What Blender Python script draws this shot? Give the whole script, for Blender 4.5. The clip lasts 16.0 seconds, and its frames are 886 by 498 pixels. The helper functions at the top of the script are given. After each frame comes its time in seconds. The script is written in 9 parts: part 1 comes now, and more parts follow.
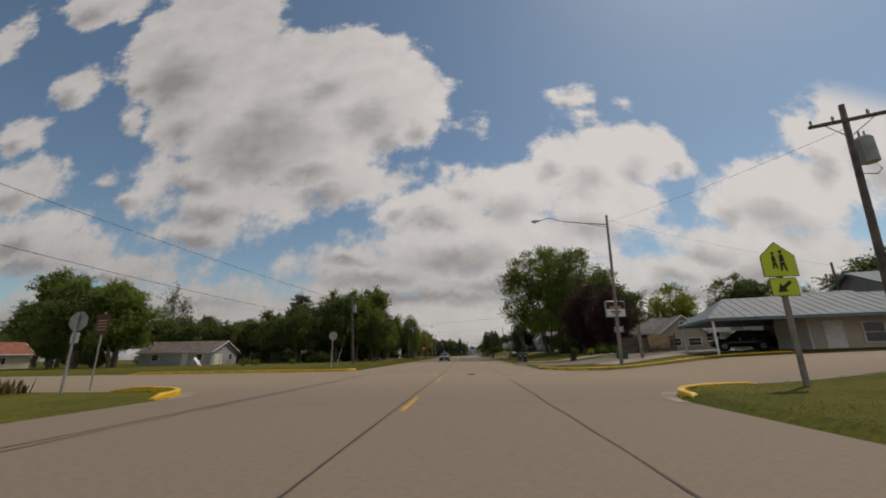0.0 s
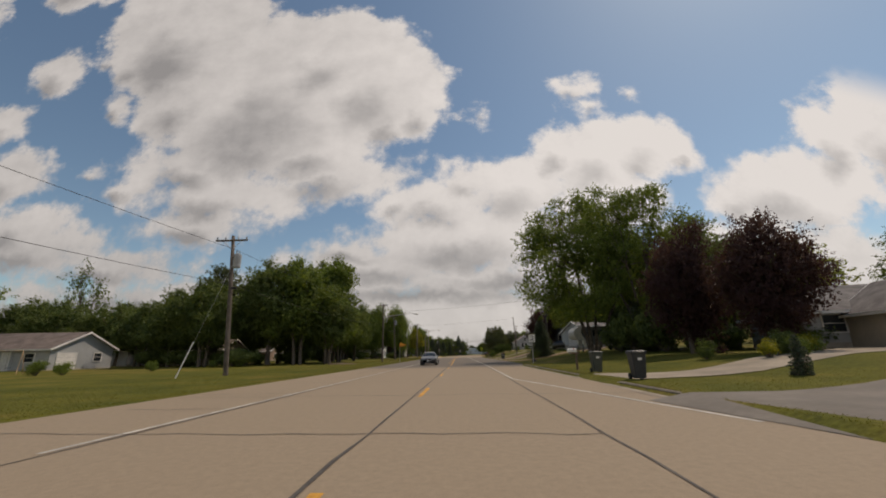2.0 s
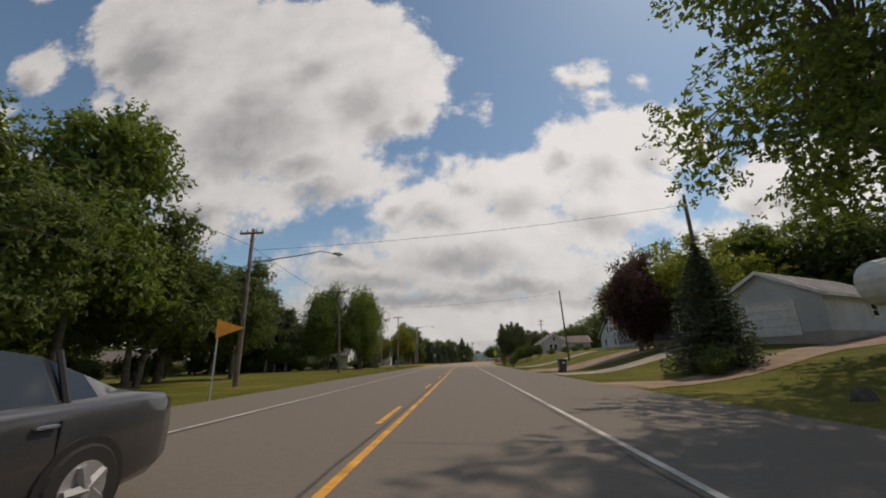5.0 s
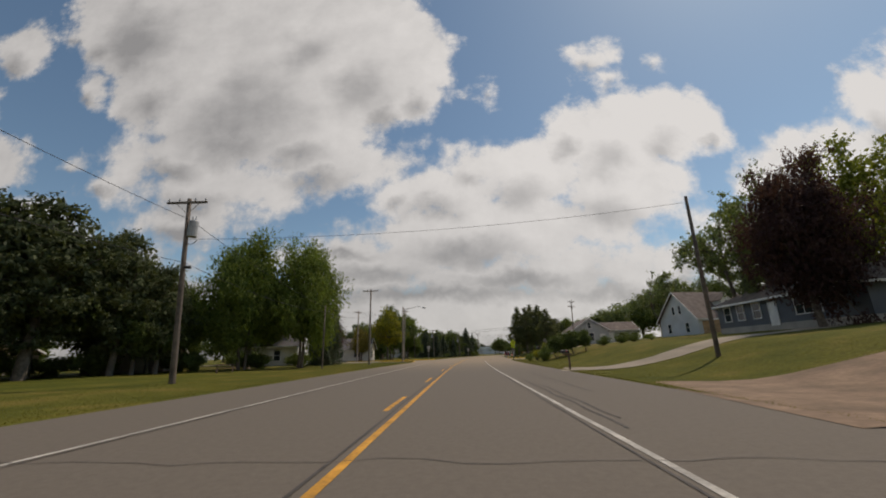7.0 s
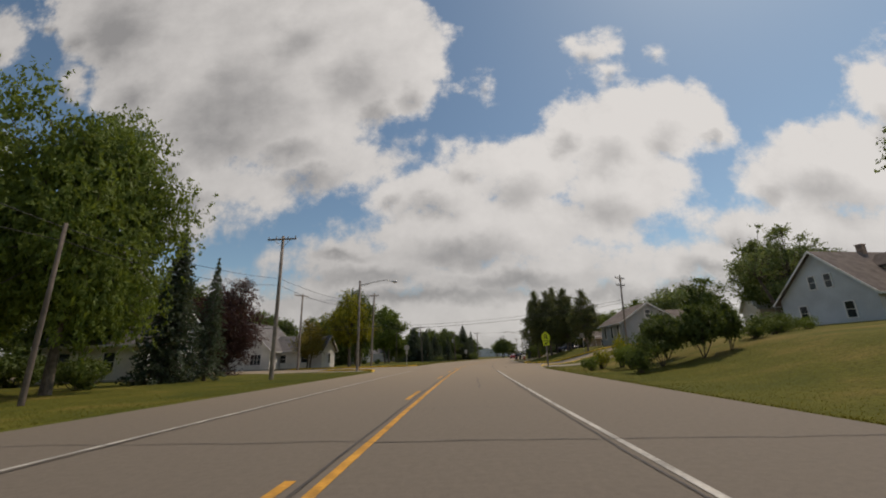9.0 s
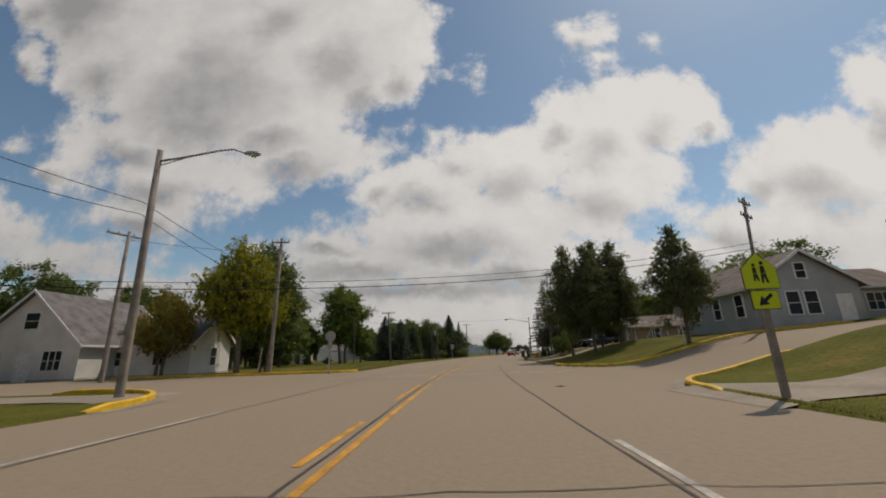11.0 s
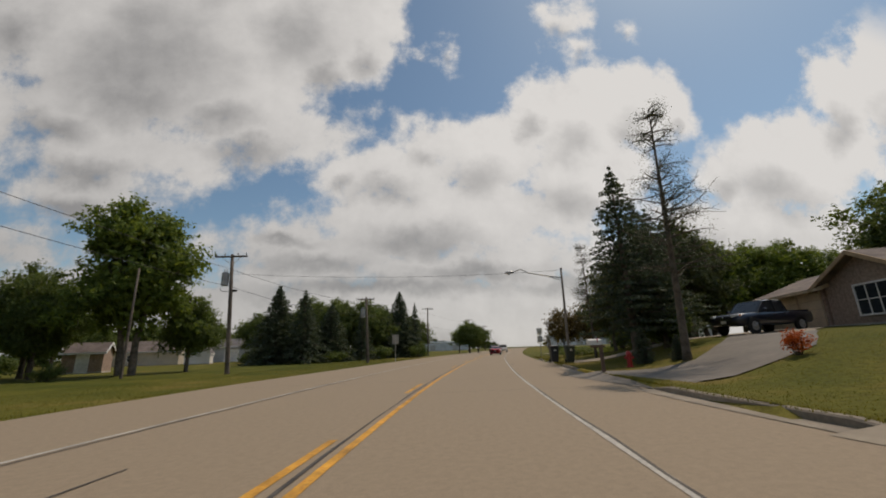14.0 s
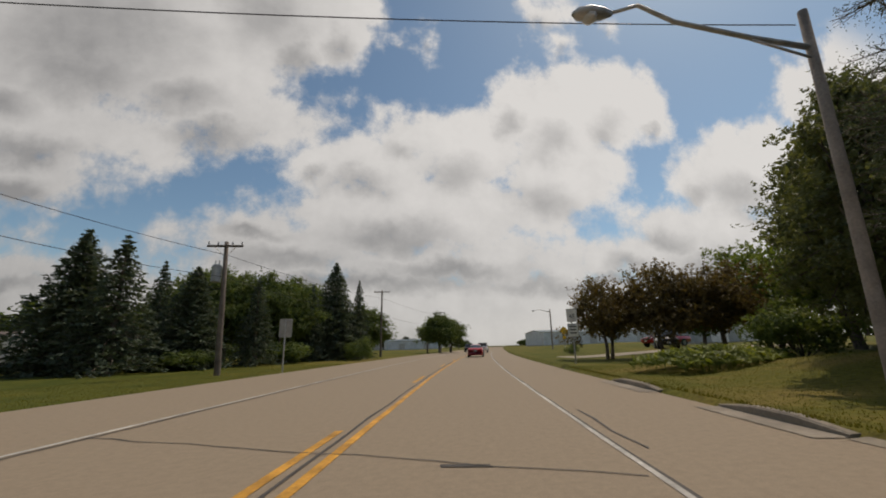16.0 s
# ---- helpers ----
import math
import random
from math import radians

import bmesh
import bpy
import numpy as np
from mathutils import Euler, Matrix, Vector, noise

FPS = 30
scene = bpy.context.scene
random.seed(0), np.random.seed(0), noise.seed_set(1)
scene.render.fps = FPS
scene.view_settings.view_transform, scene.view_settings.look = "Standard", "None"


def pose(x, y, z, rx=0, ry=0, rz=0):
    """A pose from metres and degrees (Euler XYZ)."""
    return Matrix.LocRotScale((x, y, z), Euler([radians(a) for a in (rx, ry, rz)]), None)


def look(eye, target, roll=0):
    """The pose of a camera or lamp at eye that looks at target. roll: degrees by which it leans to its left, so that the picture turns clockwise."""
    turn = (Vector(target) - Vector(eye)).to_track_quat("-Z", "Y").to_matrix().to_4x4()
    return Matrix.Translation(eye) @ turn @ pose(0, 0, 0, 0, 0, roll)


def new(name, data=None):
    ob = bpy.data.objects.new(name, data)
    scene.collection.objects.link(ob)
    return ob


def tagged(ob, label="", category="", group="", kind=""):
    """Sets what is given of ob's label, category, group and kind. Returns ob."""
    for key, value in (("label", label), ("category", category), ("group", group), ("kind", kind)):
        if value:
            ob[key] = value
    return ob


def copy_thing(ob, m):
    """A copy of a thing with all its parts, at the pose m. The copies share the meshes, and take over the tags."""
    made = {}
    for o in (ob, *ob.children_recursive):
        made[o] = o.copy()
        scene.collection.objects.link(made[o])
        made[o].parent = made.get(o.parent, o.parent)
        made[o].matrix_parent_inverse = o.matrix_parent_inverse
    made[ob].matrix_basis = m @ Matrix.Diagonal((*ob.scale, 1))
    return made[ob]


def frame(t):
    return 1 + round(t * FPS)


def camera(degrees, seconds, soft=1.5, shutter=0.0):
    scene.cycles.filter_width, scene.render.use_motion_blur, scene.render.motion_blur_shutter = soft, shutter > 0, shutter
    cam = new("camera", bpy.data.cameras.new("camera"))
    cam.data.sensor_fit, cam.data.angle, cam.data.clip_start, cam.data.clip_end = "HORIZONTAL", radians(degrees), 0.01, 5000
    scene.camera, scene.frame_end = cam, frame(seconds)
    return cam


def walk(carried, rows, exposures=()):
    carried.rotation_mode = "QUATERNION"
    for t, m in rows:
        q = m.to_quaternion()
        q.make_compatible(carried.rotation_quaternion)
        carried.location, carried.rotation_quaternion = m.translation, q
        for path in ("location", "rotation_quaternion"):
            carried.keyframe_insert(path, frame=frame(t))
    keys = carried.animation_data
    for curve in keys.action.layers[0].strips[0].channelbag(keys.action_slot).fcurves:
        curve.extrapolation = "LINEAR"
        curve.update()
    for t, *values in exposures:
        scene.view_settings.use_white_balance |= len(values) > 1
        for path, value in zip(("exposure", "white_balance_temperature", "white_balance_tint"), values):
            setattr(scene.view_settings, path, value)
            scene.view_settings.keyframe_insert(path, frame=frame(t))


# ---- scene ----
cam = camera(98.13, 16.0, soft=1.9)
PATH = [
    (0.0, pose(1.786, 0.000, 1.241, 105.33, 0.98, 2.79)),
    (0.5, pose(1.865, 7.756, 1.241, 105.07, 1.29, 2.80)),
    (1.0, pose(1.942, 15.394, 1.241, 105.09, 1.61, 2.81)),
    (1.5, pose(2.020, 22.950, 1.241, 105.10, 1.26, 2.76)),
    (2.0, pose(2.104, 30.456, 1.241, 105.24, 0.90, 2.71)),
    (2.5, pose(2.184, 37.936, 1.241, 105.18, 0.75, 2.83)),
    (3.0, pose(2.246, 45.414, 1.241, 105.56, 0.59, 2.96)),
    (3.5, pose(2.295, 52.896, 1.241, 105.84, 0.50, 3.06)),
    (4.0, pose(2.330, 60.390, 1.241, 106.14, 0.41, 3.16)),
    (4.5, pose(2.350, 67.887, 1.241, 106.22, 0.94, 3.29)),
    (5.0, pose(2.353, 75.378, 1.241, 106.15, 1.46, 3.43)),
    (5.5, pose(2.332, 82.849, 1.241, 105.92, 1.27, 3.64)),
    (6.0, pose(2.285, 90.285, 1.241, 105.66, 1.08, 3.85)),
    (6.5, pose(2.219, 97.673, 1.241, 105.41, 1.22, 3.93)),
    (7.0, pose(2.143, 104.998, 1.241, 105.28, 1.37, 4.02)),
    (7.5, pose(2.058, 112.259, 1.241, 105.18, 1.29, 4.07)),
    (8.0, pose(1.967, 119.455, 1.241, 105.16, 1.20, 4.13)),
    (8.5, pose(1.888, 126.602, 1.241, 105.32, 1.42, 3.88)),
    (9.0, pose(1.841, 133.717, 1.241, 105.69, 1.65, 3.64)),
    (9.5, pose(1.832, 140.812, 1.241, 105.63, 1.72, 3.26)),
    (10.0, pose(1.870, 147.900, 1.241, 105.49, 1.79, 2.88)),
    (10.5, pose(1.960, 154.974, 1.241, 105.33, 1.77, 2.41)),
    (11.0, pose(2.108, 162.032, 1.241, 105.20, 1.74, 1.94)),
    (11.5, pose(2.319, 169.061, 1.241, 105.19, 1.55, 1.37)),
    (12.0, pose(2.598, 176.049, 1.241, 104.87, 1.35, 0.81)),
    (12.5, pose(2.951, 182.961, 1.241, 104.94, 1.74, 0.10)),
    (13.0, pose(3.383, 189.767, 1.241, 104.70, 2.12, -0.60)),
    (13.5, pose(3.909, 196.405, 1.241, 104.74, 2.00, -1.71)),
    (14.0, pose(4.541, 202.812, 1.241, 104.62, 1.88, -2.81)),
    (14.5, pose(5.263, 208.976, 1.241, 104.65, 1.63, -3.80)),
    (15.0, pose(6.059, 214.882, 1.241, 104.81, 1.39, -4.80)),
    (15.5, pose(6.919, 220.538, 1.241, 104.65, 1.39, -5.75)),
    (16.0, pose(7.835, 225.949, 1.241, 104.31, 1.38, -6.71)),
]
walk(cam, PATH, ((0, -0.2, 7600, 18), (1.0, -0.1, 7750, 18), (2.0, 0.0, 7800, 19), (4.5, 0.1, 7500, 18), (7.0, -0.03, 7500, 17), (9.0, -0.05, 7550, 17), (12.0, -0.05, 7500, 16), (16.0, -0.06, 7500, 16)))

# ---- light ----
SUN_AZ, SUN_EL = radians(50), radians(56.5)
world = bpy.data.worlds.new("world")
scene.world = world
world.use_nodes = True
wn, wl = world.node_tree.nodes, world.node_tree.links
sky = wn.new("ShaderNodeTexSky")
sky.sky_type, sky.sun_disc = "NISHITA", False
sky.sun_elevation, sky.sun_rotation = SUN_EL, SUN_AZ
sky.air_density, sky.dust_density, sky.ozone_density = 1.0, 0.5, 1.0
hue = wn.new("ShaderNodeMix")
hue.data_type, hue.blend_type = "RGBA", "MULTIPLY"
hue.inputs["Factor"].default_value = 1.0
hue.inputs["B"].default_value = (0.80, 1.0, 1.02, 1)
wl.new(sky.outputs[0], hue.inputs["A"])
wl.new(hue.outputs["Result"], wn["Background"].inputs[0])
wn["Background"].inputs[1].default_value = 0.094
sun_data = bpy.data.lights.new("sun", "SUN")
sun_data.energy, sun_data.angle, sun_data.color = 2.3, radians(0.6), (1.0, 0.94, 0.85)
sun = new("sun", sun_data)
sun_way = Vector((math.sin(SUN_AZ) * math.cos(SUN_EL), math.cos(SUN_AZ) * math.cos(SUN_EL), math.sin(SUN_EL)))
sun.matrix_world = look(sun_way * 300, (0, 0, 0))
scene.view_settings.exposure = 0.0


# ---- geometry helpers ----
class Geo:
    """Collects vertices and faces of one mesh."""

    def __init__(self):
        self.v, self.f, self.m = [], [], []
        self.slot = 0

    def face(self, *idx):
        self.f.append(idx)
        self.m.append(self.slot)

    def quad(self, a, b, c, d):
        n = len(self.v)
        self.v += [tuple(a), tuple(b), tuple(c), tuple(d)]
        self.face(n, n + 1, n + 2, n + 3)

    def box(self, c, size, rz=0.0, taper=1.0, bev=0.0):
        hx, hy, hz = size[0] / 2, size[1] / 2, size[2] / 2
        ca, sa = math.cos(rz), math.sin(rz)
        rings = [(-hz, 1.0), (hz, taper)]
        if bev > 0:
            b = min(bev, hx * 0.45, hy * 0.45, hz * 0.45)
            rings = [(-hz, 1 - b / min(hx, hy)), (-hz + b, 1.0), (hz - b, taper), (hz, taper * (1 - b / min(hx, hy)))]
        n0 = len(self.v)
        for z, k in rings:
            for x, y in ((-hx, -hy), (hx, -hy), (hx, hy), (-hx, hy)):
                x, y = x * k, y * k
                self.v.append((c[0] + x * ca - y * sa, c[1] + x * sa + y * ca, c[2] + z))
        self.face(n0 + 3, n0 + 2, n0 + 1, n0)
        top = n0 + 4 * (len(rings) - 1)
        self.face(top, top + 1, top + 2, top + 3)
        for r in range(len(rings) - 1):
            for i in range(4):
                a, b2 = n0 + 4 * r + i, n0 + 4 * r + (i + 1) % 4
                self.face(a, b2, b2 + 4, a + 4)

    def tube(self, pts, radii, seg=8, cap=True):
        rings = []
        for i, p in enumerate(pts):
            p = Vector(p)
            a = Vector(pts[max(0, i - 1)])
            b = Vector(pts[min(len(pts) - 1, i + 1)])
            d = (b - a).normalized() if (b - a).length > 1e-9 else Vector((0, 0, 1))
            u = d.orthogonal().normalized() if abs(d.z) < 0.95 else Vector((1, 0, 0))
            u = (u - d * u.dot(d)).normalized()
            w = d.cross(u)
            n0 = len(self.v)
            for k in range(seg):
                t = 2 * math.pi * k / seg
                q = p + (u * math.cos(t) + w * math.sin(t)) * radii[i]
                self.v.append(tuple(q))
            rings.append(n0)
        for a, b in zip(rings, rings[1:]):
            for k in range(seg):
                self.face(a + k, a + (k + 1) % seg, b + (k + 1) % seg, b + k)
        if cap:
            self.face(*[rings[0] + k for k in range(seg)][::-1])
            self.face(*[rings[-1] + k for k in range(seg)])

    def prism(self, poly, y0, y1, m=None):
        """A polygon in x, z pushed along y."""
        m = m or Matrix.Identity(4)
        n0, k = len(self.v), len(poly)
        for y in (y0, y1):
            for x, z in poly:
                self.v.append(tuple(m @ Vector((x, y, z))))
        self.face(*range(n0, n0 + k))
        self.face(*range(n0 + 2 * k - 1, n0 + k - 1, -1))
        for i in range(k):
            j = (i + 1) % k
            self.face(n0 + j, n0 + i, n0 + k + i, n0 + k + j)

    def loft(self, sections, closed=True):
        k = len(sections[0])
        n0 = len(self.v)
        for sct in sections:
            self.v += [tuple(p) for p in sct]
        for r in range(len(sections) - 1):
            for i in range(k if closed else k - 1):
                j = (i + 1) % k
                self.face(n0 + r * k + i, n0 + r * k + j, n0 + (r + 1) * k + j, n0 + (r + 1) * k + i)
        if closed:
            self.face(*[n0 + i for i in range(k)][::-1])
            self.face(*[n0 + (len(sections) - 1) * k + i for i in range(k)])

    def mesh(self, name, mats, smooth=False):
        me = bpy.data.meshes.new(name)
        me.from_pydata(self.v, [], self.f)
        for mt in mats if isinstance(mats, (list, tuple)) else [mats]:
            me.materials.append(mt)
        if len(me.materials) > 1:
            me.polygons.foreach_set("material_index", self.m)
        if smooth:
            me.polygons.foreach_set("use_smooth", [True] * len(me.polygons))
        me.update()
        return me


def part(name, g, material, parent, label="", smooth=False):
    ob = new(name, g.mesh(name, material, smooth) if isinstance(g, Geo) else g)
    ob.parent = parent
    if label:
        ob["label"] = label
    return ob


def thing(name, m, label, category, group=""):
    ob = new(name)
    ob.empty_display_size = 0.3
    ob.matrix_world = m
    return tagged(ob, label, category, group)


def solid(name, g, material, label, category, kind="", smooth=False, group=""):
    return tagged(new(name, g.mesh(name, material, smooth)), label, category, group, kind)

# ---- clouds: one high sheet that curves down to the horizon ----
def cloud_sheet():
    g = Geo()
    reach, top = 1600.0, 550.0
    rs = [reach * k for k in (0, 0.035, 0.07, 0.1, 0.15, 0.21, 0.28, 0.37, 0.46, 0.55, 0.65, 0.74, 0.83, 0.9, 0.96, 0.984, 0.995, 0.999, 1.0)]
    seg = 64
    for r in rs:
        z = top * math.sqrt(max(0.0, 1 - (r / reach) ** 2))
        for i in range(seg):
            a = 2 * math.pi * i / seg
            g.v.append((r * math.cos(a), r * math.sin(a), z))
    for j in range(len(rs) - 1):
        for i in range(seg):
            a, b = j * seg + i, j * seg + (i + 1) % seg
            g.face(a, b, b + seg, a + seg)
    mt = bpy.data.materials.new("cumulus_cloud")
    mt.use_nodes = True
    n, l = mt.node_tree.nodes, mt.node_tree.links
    n.remove(n["Principled BSDF"])

    def math_node(op, a, b=None, c=None, clamp=False):
        q = n.new("ShaderNodeMath")
        q.operation, q.use_clamp = op, clamp
        for i, v in enumerate((a, b, c)):
            if v is None:
                continue
            if isinstance(v, (int, float)):
                q.inputs[i].default_value = v
            else:
                l.new(v, q.inputs[i])
        return q.outputs[0]

    # flat coordinates of the sky: across = x / |y|, up = z / |y|
    co = n.new("ShaderNodeTexCoord").outputs["Object"]
    sp = n.new("ShaderNodeSeparateXYZ")
    l.new(co, sp.inputs[0])
    depth = math_node("MAXIMUM", math_node("ABSOLUTE", sp.outputs[1]), 60.0)
    u = math_node("DIVIDE", sp.outputs[0], depth)
    v = math_node("DIVIDE", sp.outputs[2], depth)
    cb = n.new("ShaderNodeCombineXYZ")
    l.new(u, cb.inputs[0])
    l.new(v, cb.inputs[1])
    back = math_node("MULTIPLY", math_node("LESS_THAN", sp.outputs[1], 0.0), 7.3)
    l.new(back, cb.inputs[2])
    uv = cb.outputs[0]

    def tex(vec, scale, detail, rough=0.55, shift=(0, 0, 0), squash=1.0):
        mp = n.new("ShaderNodeMapping")
        mp.inputs["Location"].default_value = shift
        mp.inputs["Scale"].default_value = (scale, scale * squash, scale)
        l.new(vec, mp.inputs[0])
        t = n.new("ShaderNodeTexNoise")
        t.inputs["Scale"].default_value, t.inputs["Detail"].default_value, t.inputs["Roughness"].default_value = 1.0, detail, rough
        l.new(mp.outputs[0], t.inputs["Vector"])
        return t.outputs["Fac"]

    # heaps: centre across, up, half sizes
    great_heap = ((-0.558, 0.945, 0.507, 0.386), (-1.037, 1.302, 0.353, 0.433), (-0.263, 0.954, 0.237, 0.259), (-0.427, 1.097, 0.247, 0.238), (-0.122, 0.793, 0.095, 0.119), (-1.194, 1.122, 0.154, 0.165), (-0.963, 0.899, 0.158, 0.199), (-0.952, 0.914, 0.217, 0.200), (-1.081, 1.083, 0.186, 0.192), (-0.618, 0.740, 0.411, 0.193), (-0.218, 0.766, 0.116, 0.097), (-0.822, 0.611, 0.291, 0.109), (-0.370, 0.546, 0.272, 0.088), (-0.443, 0.645, 0.228, 0.116), (-0.727, 0.493, 0.315, 0.088), (-0.796, 0.399, 0.208, 0.081), (-1.083, 0.526, 0.111, 0.042))
    middle_heaps = ((0.441, 0.604, 0.167, 0.155), (0.600, 0.618, 0.137, 0.119), (0.316, 0.594, 0.072, 0.083), (0.703, 0.589, 0.051, 0.060), (0.046, 0.521, 0.135, 0.089), (0.201, 0.487, 0.202, 0.117), (0.425, 0.441, 0.209, 0.133), (-0.039, 0.438, 0.222, 0.086), (-0.156, 0.444, 0.107, 0.055), (0.099, 0.324, 0.454, 0.112), (-0.275, 0.286, 0.173, 0.045), (-0.174, 0.255, 0.386, 0.076), (0.252, 0.215, 0.462, 0.063))
    east_heaps = ((1.006, 0.451, 0.263, 0.153), (1.170, 0.630, 0.113, 0.175), (1.354, 0.660, 0.180, 0.262), (0.841, 0.424, 0.141, 0.084), (0.736, 0.302, 0.138, 0.067), (0.662, 0.222, 0.192, 0.068), (0.907, 0.251, 0.346, 0.118))
    west_heaps = ((-1.609, 1.602, 0.235, 0.167), (-1.981, 1.329, 0.087, 0.259), (-1.646, 0.832, 0.108, 0.090), (-1.525, 0.602, 0.170, 0.124), (-1.414, 0.400, 0.190, 0.099), (-1.344, 0.329, 0.291, 0.094), (-1.030, 0.264, 0.276, 0.057), (-2.003, 0.480, 0.405, 0.252))
    wisps = ((0.418, 0.864, 0.089, 0.069), (0.465, 0.794, 0.055, 0.051), (0.085, 0.775, 0.032, 0.048), (0.016, 0.756, 0.034, 0.024), (1.096, 0.773, 0.040, 0.024), (-1.515, 1.070, 0.133, 0.136), (-1.323, 1.126, 0.061, 0.060), (-1.217, 0.611, 0.084, 0.044), (-1.223, 0.866, 0.084, 0.073), (0.583, 0.837, 0.048, 0.052))
    low_bank = ((0.0, 0.05, 4.0, 0.14), (0.15, 0.19, 0.9, 0.07), (-0.8, 0.17, 0.9, 0.045), (0.9, 0.18, 1.2, 0.06))
    cover = low = None
    w1 = tex(uv, 6.0, 5.0, 0.60)
    w2 = tex(uv, 6.0, 5.0, 0.60, (7, 3, 0))
    wob = n.new("ShaderNodeCombineXYZ")
    l.new(math_node("MULTIPLY_ADD", w1, 0.15, -0.075), wob.inputs[0])
    l.new(math_node("MULTIPLY_ADD", w2, 0.15, -0.075), wob.inputs[1])
    wa = n.new("ShaderNodeVectorMath")
    l.new(uv, wa.inputs[0])
    l.new(wob.outputs[0], wa.inputs[1])
    for thin, heaps in ((0.0, great_heap), (0.0, middle_heaps), (0.0, east_heaps), (0.0, west_heaps), (0.014, wisps), (0.0, low_bank)):
        for cx, cy, rx, ry in heaps:
            a = n.new("ShaderNodeVectorMath")
            a.operation = "SUBTRACT"
            l.new(wa.outputs[0], a.inputs[0])
            a.inputs[1].default_value = (cx, cy, 0)
            b = n.new("ShaderNodeVectorMath")
            b.operation = "MULTIPLY"
            l.new(a.outputs[0], b.inputs[0])
            b.inputs[1].default_value = (1 / rx, 1 / ry, 0)
            c = n.new("ShaderNodeVectorMath")
            c.operation = "LENGTH"
            l.new(b.outputs[0], c.inputs[0])
            # depth inside the heap's edge, alike for large and small heaps
            k = min(rx, ry)
            r = math_node("MULTIPLY_ADD", c.outputs["Value"], -k, k - thin)
            cover = r if cover is None else math_node("SMOOTH_MAX", cover, r, 0.012)
            # the same heap lowered: its shaded underside
            b2 = n.new("ShaderNodeVectorMath")
            b2.operation = "ADD"
            l.new(b.outputs[0], b2.inputs[0])
            b2.inputs[1].default_value = (0.25, 0.55, 0)
            c2 = n.new("ShaderNodeVectorMath")
            c2.operation = "LENGTH"
            l.new(b2.outputs[0], c2.inputs[0])
            r2 = math_node("MULTIPLY_ADD", c2.outputs["Value"], -0.8, 1.2)
            low = r2 if low is None else math_node("MAXIMUM", low, r2)
    billow = tex(uv, 8.0, 10.0, 0.64)
    dens = math_node("ADD", cover, math_node("MULTIPLY_ADD", billow, 0.20, -0.090))
    al = n.new("ShaderNodeMapRange")
    al.interpolation_type = "SMOOTHSTEP"
    al.inputs["From Min"].default_value, al.inputs["From Max"].default_value = -0.012, 0.046
    l.new(dens, al.inputs["Value"])
    # clear overhead, where the sun stands
    hole = n.new("ShaderNodeMapRange")
    hole.interpolation_type = "SMOOTHSTEP"
    hole.inputs["From Min"].default_value, hole.inputs["From Max"].default_value = 1.35, 1.75
    hole.inputs["To Min"].default_value, hole.inputs["To Max"].default_value = 1.0, 0.0
    rad = n.new("ShaderNodeVectorMath")
    rad.operation = "LENGTH"
    flat = n.new("ShaderNodeCombineXYZ")
    l.new(sp.outputs[0], flat.inputs[0])
    l.new(sp.outputs[1], flat.inputs[1])
    l.new(flat.outputs[0], rad.inputs[0])
    l.new(math_node("DIVIDE", sp.outputs[2], math_node("MAXIMUM", rad.outputs["Value"], 1.0)), hole.inputs["Value"])
    sunward = n.new("ShaderNodeMapRange")
    sunward.interpolation_type = "SMOOTHSTEP"
    sunward.inputs["From Min"].default_value, sunward.inputs["From Max"].default_value = 1.42, 1.62
    sunward.inputs["To Min"].default_value, sunward.inputs["To Max"].default_value = 1.0, 0.0
    l.new(math_node("MULTIPLY_ADD", u, 0.5, v), sunward.inputs["Value"])
    alpha = math_node("MULTIPLY", math_node("MULTIPLY", al.outputs[0], hole.outputs[0]), math_node("MULTIPLY", sunward.outputs[0], 0.97))
    # shade: thick parts and undersides greyer
    soft = tex(uv, 3.4, 6.0, 0.55, (3, 1, 0), 1.6)
    lay = tex(uv, 3.6, 6.0, 0.55, (1, 4, 0), 2.0)
    thick = n.new("ShaderNodeMapRange")
    thick.interpolation_type = "SMOOTHSTEP"
    thick.inputs["From Min"].default_value, thick.inputs["From Max"].default_value = 0.70, 1.25
    l.new(math_node("ADD", low, math_node("MULTIPLY_ADD", soft, 0.5, -0.25)), thick.inputs["Value"])
    gloom = math_node("ADD", math_node("MULTIPLY", thick.outputs[0], 0.52), math_node("ADD", math_node("MULTIPLY_ADD", lay, 0.22, -0.08), math_node("MULTIPLY_ADD", billow, -0.55, 0.27)))
    away = n.new("ShaderNodeMapRange")
    away.interpolation_type = "SMOOTHSTEP"
    away.inputs["From Min"].default_value, away.inputs["From Max"].default_value = 0.6, -1.1
    away.inputs["To Max"].default_value = 0.46
    l.new(u, away.inputs["Value"])
    gloom = math_node("ADD", gloom, away.outputs[0])
    base = n.new("ShaderNodeMapRange")
    base.interpolation_type = "SMOOTHSTEP"
    base.inputs["From Min"].default_value, base.inputs["From Max"].default_value = 0.50, 0.12
    base.inputs["To Max"].default_value = 0.26
    l.new(v, base.inputs["Value"])
    gloom = math_node("ADD", gloom, base.outputs[0])
    ra = n.new("ShaderNodeValToRGB")
    e = ra.color_ramp.elements
    e[0].position, e[1].position = 0.05, 1.0
    e[0].color, e[1].color = (0.88, 0.95, 1.0, 1), (0.335, 0.365, 0.395, 1)
    l.new(gloom, ra.inputs[0])
    em = n.new("ShaderNodeEmission")
    em.inputs["Strength"].default_value = 0.76
